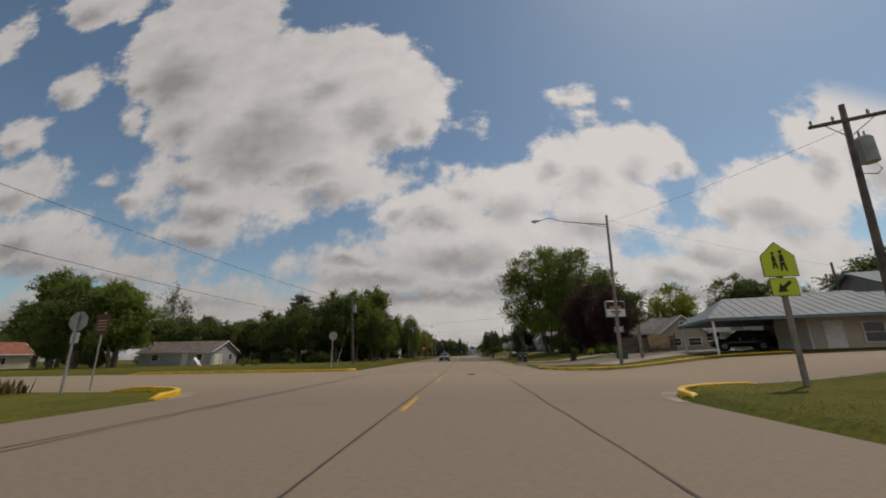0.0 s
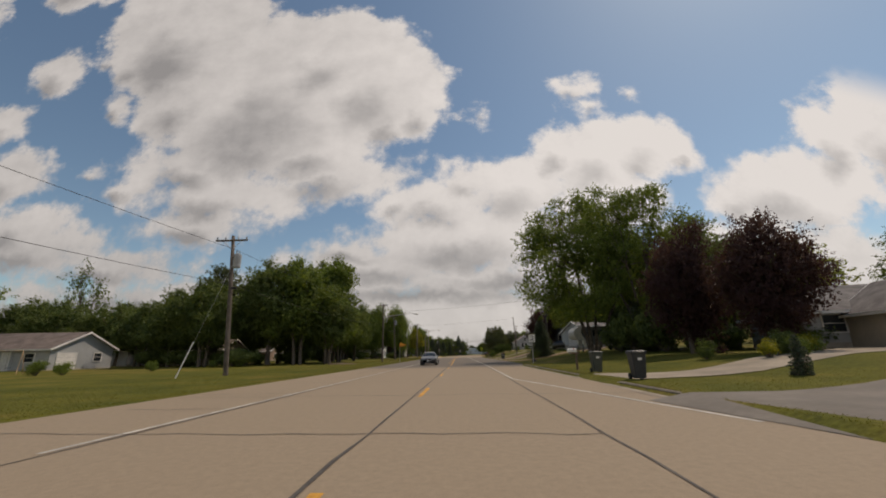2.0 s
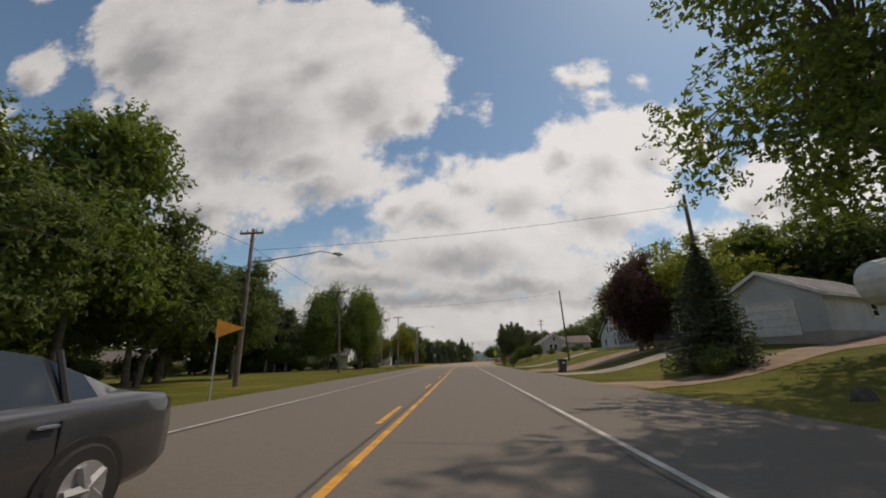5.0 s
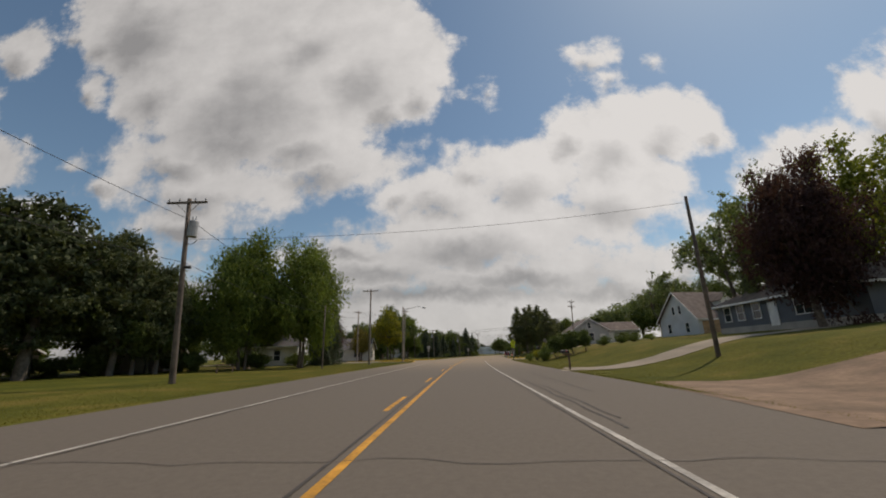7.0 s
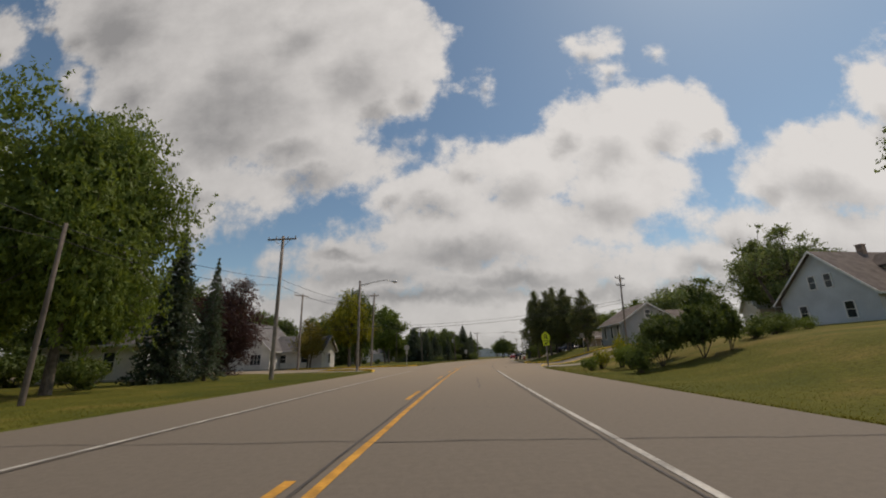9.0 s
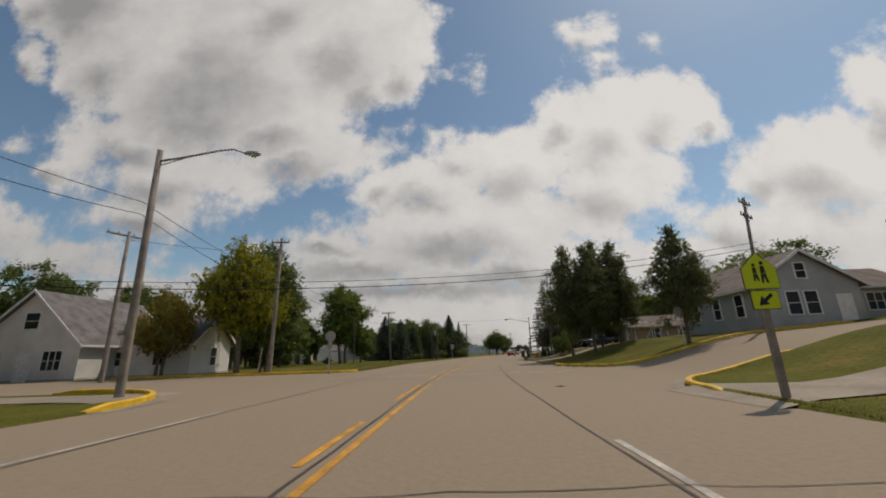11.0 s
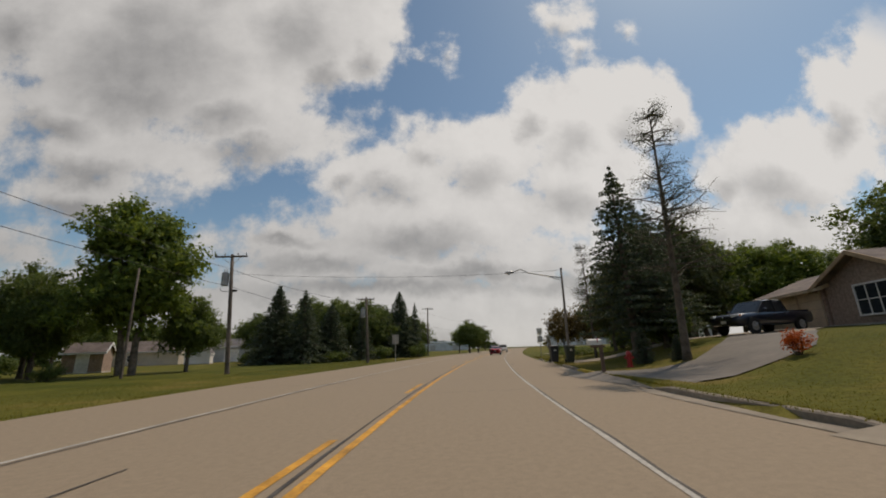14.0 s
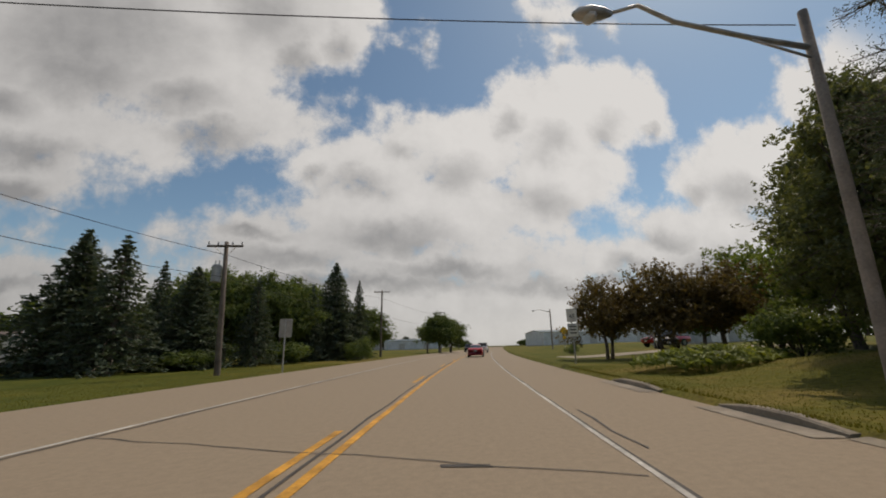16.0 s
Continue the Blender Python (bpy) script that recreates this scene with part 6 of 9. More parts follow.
def house(name, x, y, rz, w, d, h, top, wallm, roofm, label, openings=(), over=0.45, hip=0.0, z=None, category="house", trim=M_TRIM, ribs=False, chimney=None, gambrel=False, west=0.0):
    """A house: ridge along local x, front at local -y; top is the ridge's height over the eaves; west is a canopy past the left wall."""
    z = lawn_z(x, y) if z is None else z
    root = thing(name, pose(x, y, z, 0, 0, rz), label, category, "houses")
    g = Geo()
    hw, hd = w / 2, d / 2
    low = -1.6
    g.box((0, 0, (h + low) / 2), (w, d, h - low))
    if not hip:
        prof = [(-hd, h), (hd, h), (0, h + top)] if not gambrel else [(-hd, h), (hd, h), (hd * 0.62, h + top * 0.66), (0, h + top), (-hd * 0.62, h + top * 0.66)]
        m = pose(0, 0, 0, 0, 0, 90)
        g.prism(prof, -hw + 0.003, hw - 0.003, m)
    part("wall", g, wallm, root)
    f = Geo()
    f.box((0, 0, (0.15 + low) / 2), (w + 0.06, d + 0.06, 0.15 - low))
    part("foundation", f, M_CONC, root)
    r = Geo()
    th = 0.14
    k = top / hd
    eo = over
    ze = h - k * eo
    if hip:
        a = [(-hw - eo - west, -hd - eo), (hw + eo, -hd - eo), (hw + eo, hd + eo), (-hw - eo - west, hd + eo)]
        e = [(-hw + hip - west, 0), (hw - hip, 0)]
        n0 = len(r.v)
        for zz in (0, th):
            r.v += [(px, py, ze + zz) for px, py in a] + [(px, py, h + top + zz) for px, py in e]
        for o, fl in ((0, True), (6, False)):
            for q in ((0, 1, 5, 4), (1, 2, 5), (2, 3, 4, 5), (3, 0, 4)):
                r.face(*[n0 + o + i for i in (q[::-1] if fl else q)])
        for i in range(4):
            j = (i + 1) % 4
            r.face(n0 + i, n0 + j, n0 + 6 + j, n0 + 6 + i)
    else:
        if gambrel:
            ring = [(-hd - eo * 0.4, h - 0.1), (-hd * 0.62, h + top * 0.66), (0, h + top), (hd * 0.62, h + top * 0.66), (hd + eo * 0.4, h - 0.1)]
        else:
            ring = [(-hd - eo, ze), (0, h + top), (hd + eo, ze)]
        for (y0, z0), (y1, z1) in zip(ring, ring[1:]):
            n0 = len(r.v)
            for xx in (-hw - eo, hw + eo):
                r.v += [(xx, y0, z0 + 0.01), (xx, y1, z1 + 0.01), (xx, y1, z1 + th), (xx, y0, z0 + th)]
            for q in ((0, 1, 2, 3), (7, 6, 5, 4), (0, 4, 5, 1), (1, 5, 6, 2), (2, 6, 7, 3), (3, 7, 4, 0)):
                r.face(*[n0 + i for i in q])
    rf = part("roof", r, roofm, root)
    if ribs:
        n = int((w + west + 2 * eo) / 0.6)
        for i in range(n + 1):
            xx = -hw - west - eo + (w + west + 2 * eo) * i / n
            lim = 1.0
            if hip:
                over_in = max(0.0, xx - (hw - hip), -xx - (hw - hip + west))
                lim = max(0.05, 1 - over_in / (hip + eo))
            for sg in (-1, 1):
                y0, y1 = sg * (hd + eo), sg * (hd + eo) * (1 - lim)
                zz0, zz1 = ze + th, ze + th + (h + top - ze) * lim
                b = Geo()
                b.tube([(xx, y0, zz0 + 0.01), (xx, y1, zz1 + 0.01)], [0.03, 0.03], 4)
                part("rib", b, roofm, rf)
    t = Geo()
    if hip:
        for sg in (-1, 1):
            t.box((-west / 2, sg * (hd + eo + 0.02), ze + 0.02), (w + west + 2 * eo + 0.1, 0.05, 0.2))
            t.box((sg * (hw + eo + 0.02) - (west if sg < 0 else 0), 0, ze + 0.02), (0.05, d + 2 * eo, 0.2))
    else:
        for sx in (-1, 1):
            xx = sx * (hw + eo + 0.02)
            seq = ring
            for (y0, z0), (y1, z1) in zip(seq, seq[1:]):
                n0 = len(t.v)
                for dx in (-0.03, 0.03):
                    t.v += [(xx + dx, y0, z0 - 0.08), (xx + dx, y1, z1 - 0.08), (xx + dx, y1, z1 + 0.15), (xx + dx, y0, z0 + 0.15)]
                for q in ((3, 2, 1, 0), (4, 5, 6, 7), (0, 1, 5, 4), (1, 2, 6, 5), (2, 3, 7, 6), (3, 0, 4, 7)):
                    t.face(*[n0 + i for i in q])
        for sg in (-1, 1):
            yy = sg * (hd + (eo if not gambrel else eo * 0.4) + 0.02)
            t.box((0, yy, (ze if not gambrel else h - 0.1) + 0.03), (w + 2 * eo, 0.05, 0.18))
    part("fascia", t, roofm if ribs else trim, root)
    if chimney:
        cx, ch = chimney
        c = Geo()
        c.box((cx, 0, h + top + ch / 2 - 0.5), (0.55, 0.55, ch + 1.0), 0, 1, 0.02)
        c.box((cx, 0, h + top + ch + 0.03), (0.65, 0.65, 0.1), 0, 1, 0.02)
        part("chimney", c, M_BRICK, root)
    turn = {"front": 0, "right": 90, "back": 180, "left": -90}
    for face, u, zz, ow, oh, kind in openings:
        off = hd if face in ("front", "back") else hw
        m = pose(0, 0, 0, 0, 0, turn[face]) @ pose(u, -off - 0.03, zz)
        opening(root, kind, m, ow, oh, trim if kind == "garage" else M_TRIM)
    return root


W, D, GD = "window", "door", "garage"
# west side
house("ranch_house", -55.0, 80.5, 0, 15, 8.6, 2.6, 2.0, M_GREY_SIDE, M_SHINGLE, "pale grey ranch house with brown shingle roof and gable end", [("right", -2.2, 1.0, 2.4, 2.0, GD), ("right", 2.0, 1.5, 1.1, 1.0, W), ("front", -4, 1.5, 1.4, 1.0, W), ("front", 2, 1.1, 0.95, 2.05, D), ("front", 5, 1.5, 1.2, 1.0, W)])
house("ranch_house", -43, 97, 0, 12, 7, 2.5, 1.6, M_BEIGE_SIDE, M_SHINGLE, "low brown-roofed house behind a lawn", [("front", -2, 1.4, 1.4, 1.0, W), ("right", 0, 1.4, 1.2, 1.0, W)])
house("ranch_house", -84, 62, 70, 18, 9, 2.6, 2.0, M_CREAM_SIDE, M_SHINGLE_RED, "cream ranch house with a red roof and chimney", [("front", -5, 1.4, 1.6, 1.1, W), ("front", 0, 1.4, 1.6, 1.1, W), ("front", 5, 1.4, 1.6, 1.1, W)], chimney=(3, 0.8))
house("ranch_house", -62, 100, 0, 14, 8, 2.6, 1.8, M_GREY_SIDE, M_SHINGLE_GREY, "grey house half hidden by dark trees", [("front", -2, 1.4, 1.6, 1.1, W), ("front", 3, 1.4, 1.2, 1.1, W)])
house("garage", -36, 149, 10, 6, 5, 2.3, 1.2, M_CREAM_SIDE, M_SHINGLE, "small cream garage among trees", [("right", 0, 1.0, 2.2, 2.0, GD)], category="garage")
house("ranch_house", -62, 150, 0, 14, 8, 2.7, 1.8, M_BRICK, M_SHINGLE, "low brick house behind tall pines", [("front", -3, 1.4, 1.8, 1.2, W), ("front", 3, 1.4, 1.8, 1.2, W), ("right", 0, 1.4, 1.4, 1.2, W)])
house("house", -29.5, 169, 0, 9.5, 7.6, 3.2, 2.9, M_WHITE_SIDE, M_SHINGLE_GREY, "white house with a porch behind spruces", [("right", -1.8, 1.6, 1.0, 1.5, W), ("right", 1.2, 1.6, 1.0, 1.5, W), ("right", 0, 4.2, 0.8, 1.1, W), ("front", -2.5, 1.6, 1.0, 1.5, W), ("front", 1.5, 1.6, 1.0, 1.5, W)])
house("cape_house", -33.5, 199, 90, 10.5, 9.2, 3.1, 4.3, M_WHITE_SIDE, M_SHINGLE_GREY, "white gabled house with dark roof and awnings", [("left", -2.6, 1.6, 1.1, 1.5, W), ("left", 2.4, 1.6, 1.6, 1.5, W), ("left", 0.0, 1.1, 0.95, 2.1, D), ("left", 0.0, 4.9, 1.2, 1.3, W), ("back", -2.5, 1.6, 1.0, 1.4, W), ("back", 2.5, 1.6, 1.0, 1.4, W)])
house("house_wing", -26.2, 200.5, 0, 8.4, 6.2, 3.0, 2.3, M_WHITE_SIDE, M_SHINGLE_GREY, "white side wing with a gable and dark window", [("right", 0.2, 1.6, 0.9, 1.6, W), ("front", -2.4, 1.6, 1.2, 1.2, W), ("front", 1.4, 1.6, 1.2, 1.2, W)])
house("ranch_house", -47, 226, 60, 12, 8, 2.5, 1.8, M_BRICK, M_SHINGLE_RED, "low brick house with russet roof behind trees", [("front", -2, 1.4, 1.5, 1.0, W), ("front", 3, 1.4, 1.5, 1.0, W)])
house("shed", -31, 247, 20, 3.4, 2.6, 2.1, 0.9, M_BRICK, M_SHINGLE, "small brown garden shed on a lawn", [("front", 0, 1.0, 0.9, 1.8, D)], 0.2, category="shed")
house("barn_shed", -37, 279, -70, 4.6, 4.0, 1.8, 2.0, M_WHITE_SIDE, M_SHINGLE_GREY, "white gambrel garden barn with grey roof", [("front", 0.3, 0.9, 2.6, 1.1, GD)], 0.25, gambrel=True, category="shed")
house("ranch_house", -50, 286, 10, 12, 7, 2.7, 1.9, M_CREAM_SIDE, M_SHINGLE, "cream house with brown roof beyond the lawn", [("front", -2, 1.4, 1.4, 1.1, W), ("right", 0, 1.4, 1.2, 1.1, W)])
house("pole_barn", -36, 300, 0, 16, 9, 3.4, 1.8, M_GREY_SIDE, M_SHINGLE_GREY, "grey metal outbuilding behind spruces", [("front", -3, 1.4, 3.0, 2.6, GD)], category="barn")

# east side
shop = house("workshop", 32.25, 30.76, -16.6, 9.5, 5.2, 3.32, 0.98, M_CREAM_SIDE, M_METALROOF, "low workshop with pale ribbed metal roof and canopy", [("left", -1.35, 1.25, 2.3, 2.4, GD), ("left", 1.35, 1.25, 2.3, 2.4, GD), ("front", -3.4, 1.1, 0.95, 2.1, D), ("front", -1.2, 1.4, 1.1, 1.3, W), ("front", 2.6, 1.4, 1.8, 1.3, W)], 2.3, 0.3, z=0.85, category="building", ribs=True, west=4.5)
for px, py in ((-11.2, -4.6), (-6.6, -4.6), (-1.4, -4.6), (4.0, -4.6), (-11.2, 4.6)):
    g = Geo()
    g.box((px, py, 0.9), (0.13, 0.13, 3.1), 0, 1, 0.01)
    part("canopy_post", g, M_TRIM, shop)
house("workshop_hall", 36.5, 39.0, -16.6, 13, 8.5, 3.5, 1.9, M_CREAM_SIDE, M_METALROOF, "workshop hall behind the canopy with a pale metal hip roof", [("left", -1.8, 1.4, 2.6, 2.4, GD), ("left", 1.8, 1.4, 1.2, 1.1, W), ("front", 3.5, 1.5, 1.6, 1.2, W)], 0.5, 3.0, z=0.95, category="building", trim=M_GALV, ribs=True)
house("steel_hall", 50.0, 36.0, -20, 20, 13, 4.2, 2.2, M_TAN_STEEL, M_METALROOF, "taupe steel hall with pale blue metal roof", [("front", -5, 1.6, 3.2, 3.0, GD), ("front", 3.0, 1.4, 1.0, 2.1, D), ("left", 2, 1.9, 1.3, 1.0, W)], 0.5, category="building", trim=M_DARKMETAL, ribs=True)
house("cottage", 32.0, 57.0, 78, 6.0, 5.4, 2.9, 2.1, M_BEIGE_SIDE, M_SHINGLE_GREY, "beige cottage with a gable and louvre", [("left", -1.2, 1.6, 1.5, 0.9, W), ("left", 1.2, 1.6, 1.5, 0.9, W), ("left", 0, 3.9, 0.5, 0.6, W)], 0.35, z=0.7)
house("ranch_house", 37.0, 62.5, -12, 18, 8.0, 2.6, 2.0, M_GREY_SIDE, M_SHINGLE_GREY, "grey hip-roofed ranch house above its driveway", [("front", -7.2, 1.5, 1.3, 1.2, W), ("front", -4.2, 1.5, 1.3, 1.2, W), ("front", -1.8, 1.1, 0.95, 2.1, D), ("front", 1.2, 1.5, 2.6, 1.5, W), ("front", 5.6, 1.5, 1.6, 1.2, W)], 0.7, 4.0)
house("garage", 26.8, 104.5, 28, 10.5, 6.0, 2.4, 1.7, M_PALE_SIDE, M_SHINGLE_GREY, "white garage with a double door facing the track", [("left", 0.2, 1.05, 2.6, 2.0, GD), ("front", 1.0, 1.5, 0.9, 0.8, W)], 0.35, category="garage")
house("ranch_house", 27.5, 114, 20, 11, 8, 2.6, 2.0, M_BLUE_SIDE, M_SHINGLE_GREY, "slate house with grey roof behind a garage", [("left", 0, 1.4, 1.2, 1.2, W), ("front", -3, 1.4, 1.4, 1.2, W)])
house("ranch_house", 37.5, 144.5, 90, 18, 11.5, 2.8, 2.7, M_BLUE_SIDE, M_SHINGLE, "slate-blue ranch house with white window trim", [("back", -7.2, 1.6, 1.0, 1.5, W), ("back", -5.0, 1.6, 1.0, 1.5, W), ("back", -2.6, 1.6, 1.0, 1.5, W), ("back", -0.4, 1.1, 0.95, 2.1, D), ("back", 3.6, 1.6, 2.6, 1.6, W), ("right", 1.5, 1.6, 1.0, 1.4, W), ("left", -2.5, 1.6, 1.6, 1.4, W)], 0.6, 4.2)
cape = house("cape_house", 43.8, 176.0, 12, 12, 8.8, 3.0, 4.5, M_PALE_SIDE, M_SHINGLE, "pale grey cape house with brown roof and dormer", [("left", -2.2, 1.4, 0.75, 1.5, W), ("left", 2.0, 1.4, 0.75, 1.5, W), ("left", -0.7, 4.4, 0.6, 1.3, W), ("left", 0.8, 4.4, 0.6, 1.3, W), ("front", -3.8, 1.6, 1.0, 1.3, W), ("front", 1.0, 1.6, 1.2, 1.3, W)], 0.5, z=3.1, chimney=(0.5, 0.9))
g = Geo()
g.box((0.2, -2.9, 4.9), (2.0, 2.4, 1.9))
g.prism([(-1.0, 0), (1.0, 0), (0, 1.0)], -4.1, -1.4, Matrix.Translation((0.2, 0, 5.85)))
dm = part("dormer", g, M_WHITE_SIDE, cape, "white gabled dormer")
g = Geo()
g.prism([(-1.3, -0.25), (0, 1.05), (1.3, -0.25), (1.3, -0.1), (0, 1.22), (-1.3, -0.1)], -4.35, -1.2, Matrix.Translation((0.2, 0, 5.85)))
part("dormer_roof", g, M_SHINGLE, dm)
opening(cape, W, pose(0.2, -4.13, 5.1), 0.7, 1.1)
house("tin_roofed_house", 49.5, 194.0, -16, 9.5, 6.5, 2.8, 2.5, M_CREAM_SIDE, M_TINROOF, "cream house with a bright bare tin roof", [("front", -2.5, 1.4, 1.0, 1.2, W), ("front", 2.4, 1.4, 1.0, 1.2, W), ("left", 0, 1.4, 1.0, 1.2, W)], 0.4, ribs=True)
house("gabled_house", 27.6, 195.0, 90, 8.6, 7.8, 3.1, 2.5, M_GREY_SIDE, M_SHINGLE, "grey gabled house with white-shuttered windows", [("left", -1.0, 1.8, 0.9, 1.6, W), ("left", 0.3, 1.8, 0.9, 1.6, W), ("left", 0.0, 4.15, 0.7, 1.1, W), ("left", 2.6, 1.2, 0.95, 2.1, D), ("back", 3.0, 1.8, 0.8, 1.6, W), ("back", 0.4, 1.8, 0.8, 1.6, W), ("back", -2.4, 1.8, 0.8, 1.6, W)], 0.4, z=2.2)
house("house_wing", 35.0, 196.5, 0, 7.2, 6.0, 2.9, 1.7, M_GREY_SIDE, M_SHINGLE, "low grey wing with a picture window", [("front", 0.6, 1.6, 1.9, 1.3, W), ("front", -2.0, 1.1, 0.95, 2.1, D)], 0.4, z=2.6)
house("brick_ranch", 36.2, 218.8, -17, 18, 6.3, 2.4, 1.4, M_BRICK, M_SHINGLE, "long tan brick ranch house with a brown gable roof", [("left", 0.2, 1.35, 2.2, 1.5, W), ("front", -5.6, 1.4, 0.9, 1.3, W), ("front", -2.4, 1.4, 0.9, 1.3, W), ("front", -0.8, 1.4, 0.9, 1.3, W), ("front", 1.6, 1.1, 0.95, 2.1, D), ("front", 5.0, 1.4, 1.6, 1.3, W)], 0.55, z=1.7, trim=M_FENCE_NEW)
house("brick_garage", 33.1, 227.2, 71.3, 7.8, 7.0, 2.4, 1.36, M_BRICK, M_SHINGLE, "tan brick garage wing with three cream doors", [("back", -2.5, 1.12, 2.1, 2.1, GD), ("back", 0.0, 1.12, 2.1, 2.1, GD), ("back", 2.5, 1.12, 2.1, 2.1, GD)], 0.5, z=1.72, trim=M_CREAM_DOOR, category="garage")
house("farm_shed", 58.0, 284.0, 10, 16, 8, 3.4, 1.8, M_GREY_SIDE, M_SHINGLE_GREY, "grey farm shed beyond the bend", [("front", -3, 1.6, 3.2, 2.8, GD), ("front", 3, 1.6, 3.2, 2.8, GD)], category="barn")
for i, (bx, by, bw, bh) in enumerate(((96, 420, 40, 6), (150, 470, 60, 7), (20, 520, 40, 6), (-20, 560, 50, 6), (200, 520, 50, 9))):
    house("factory_hall", bx, by, 10, bw, 18, bh, 1.2, M_PALE_SIDE, M_METALROOF, "distant pale industrial hall on the horizon", [("front", -bw * 0.25, 2.2, 4, 4, GD), ("front", bw * 0.2, 2.2, 4, 4, GD)], 0.3, category="building", trim=M_GALV)


def plank_fence(pts, h, material, label, gap=0.012, horizontal=False):
    """A plank fence through (x, y) points."""
    x0, y0 = pts[0]
    root = thing("fence", pose(x0, y0, lawn_z(x0, y0)), label, "fence")
    zb = lawn_z(x0, y0)
    for (ax, ay), (bx, by) in zip(pts, pts[1:]):
        l = math.hypot(bx - ax, by - ay)
        a = math.atan2(by - ay, bx - ax)
        if horizontal:
            n = int(l / 2.4) + 1
            for i in range(n + 1):
                px, py = ax + (bx - ax) * i / n, ay + (by - ay) * i / n
                g = Geo()
                g.box((px - x0, py - y0, lawn_z(px, py) - zb + h / 2), (0.1, 0.1, h + 0.5), a, 1, 0.01)
                part("post", g, material, root)
            for k in range(int(h / 0.16)):
                for i in range(n):
                    px, py = ax + (bx - ax) * (i + 0.5) / n, ay + (by - ay) * (i + 0.5) / n
                    g = Geo()
                    g.box((px - x0 + 0.06 * math.sin(a), py - y0 - 0.06 * math.cos(a), lawn_z(px, py) - zb + 0.14 + 0.16 * k), (l / n - 0.02, 0.025, 0.145), a)
                    part("plank", g, material, root)
        else:
            n = int(l / 0.15)
            for i in range(n):
                px, py = ax + (bx - ax) * (i + 0.5) / n, ay + (by - ay) * (i + 0.5) / n
                g = Geo()
                g.box((px - x0, py - y0, lawn_z(px, py) - zb + h / 2), (l / n - gap, 0.03, h + 0.2), a)
                part("plank", g, material, root)
    return root


plank_fence(((19.8, 46.2), (27.5, 49.0)), 1.85, M_FENCE, "dark brown horizontal plank fence by the forecourt", horizontal=True)
plank_fence(((39.5, 170.6), (46.5, 169.0)), 1.9, M_FENCE_NEW, "new tan plank fence beside a house")

# ---- vehicles ----
def wheel(root, x, y, r, w, side):
    g = Geo()
    g.tube([(x - w / 2, y, r), (x - w / 2 + 0.02, y, r), (x + w / 2 - 0.02, y, r), (x + w / 2, y, r)], [r * 0.93, r, r, r * 0.93], 22)
    ty = part("wheel", g, M_TYRE, root, smooth=False)
    q = Geo()
    o = x + side * (w / 2 + 0.004)
    q.tube([(o - side * 0.03, y, r), (o, y, r)], [r * 0.66, r * 0.62], 20)
    for k in range(5):
        a = k * 1.2566
        q.tube([(o + side * 0.012, y, r), (o + side * 0.012, y + math.cos(a) * r * 0.56, r + math.sin(a) * r * 0.56)], [0.05, 0.035], 5)
    part("rim", q, M_RIM, ty)


def loop(w, zlo, zhi, y, k=0.72):
    """Body cross-section: rounded box, wider at the waist."""
    zm = zlo + (zhi - zlo) * 0.55
    return [(-w * 0.86, y, zlo), (-w * 0.98, y, zlo + (zhi - zlo) * 0.18), (-w, y, zm), (-w * 0.95, y, zhi - (zhi - zlo) * 0.1), (-w * k, y, zhi), (0, y, zhi + 0.015),
            (w * k, y, zhi), (w * 0.95, y, zhi - (zhi - zlo) * 0.1), (w, y, zm), (w * 0.98, y, zlo + (zhi - zlo) * 0.18), (w * 0.86, y, zlo), (0, y, zlo - 0.01)]


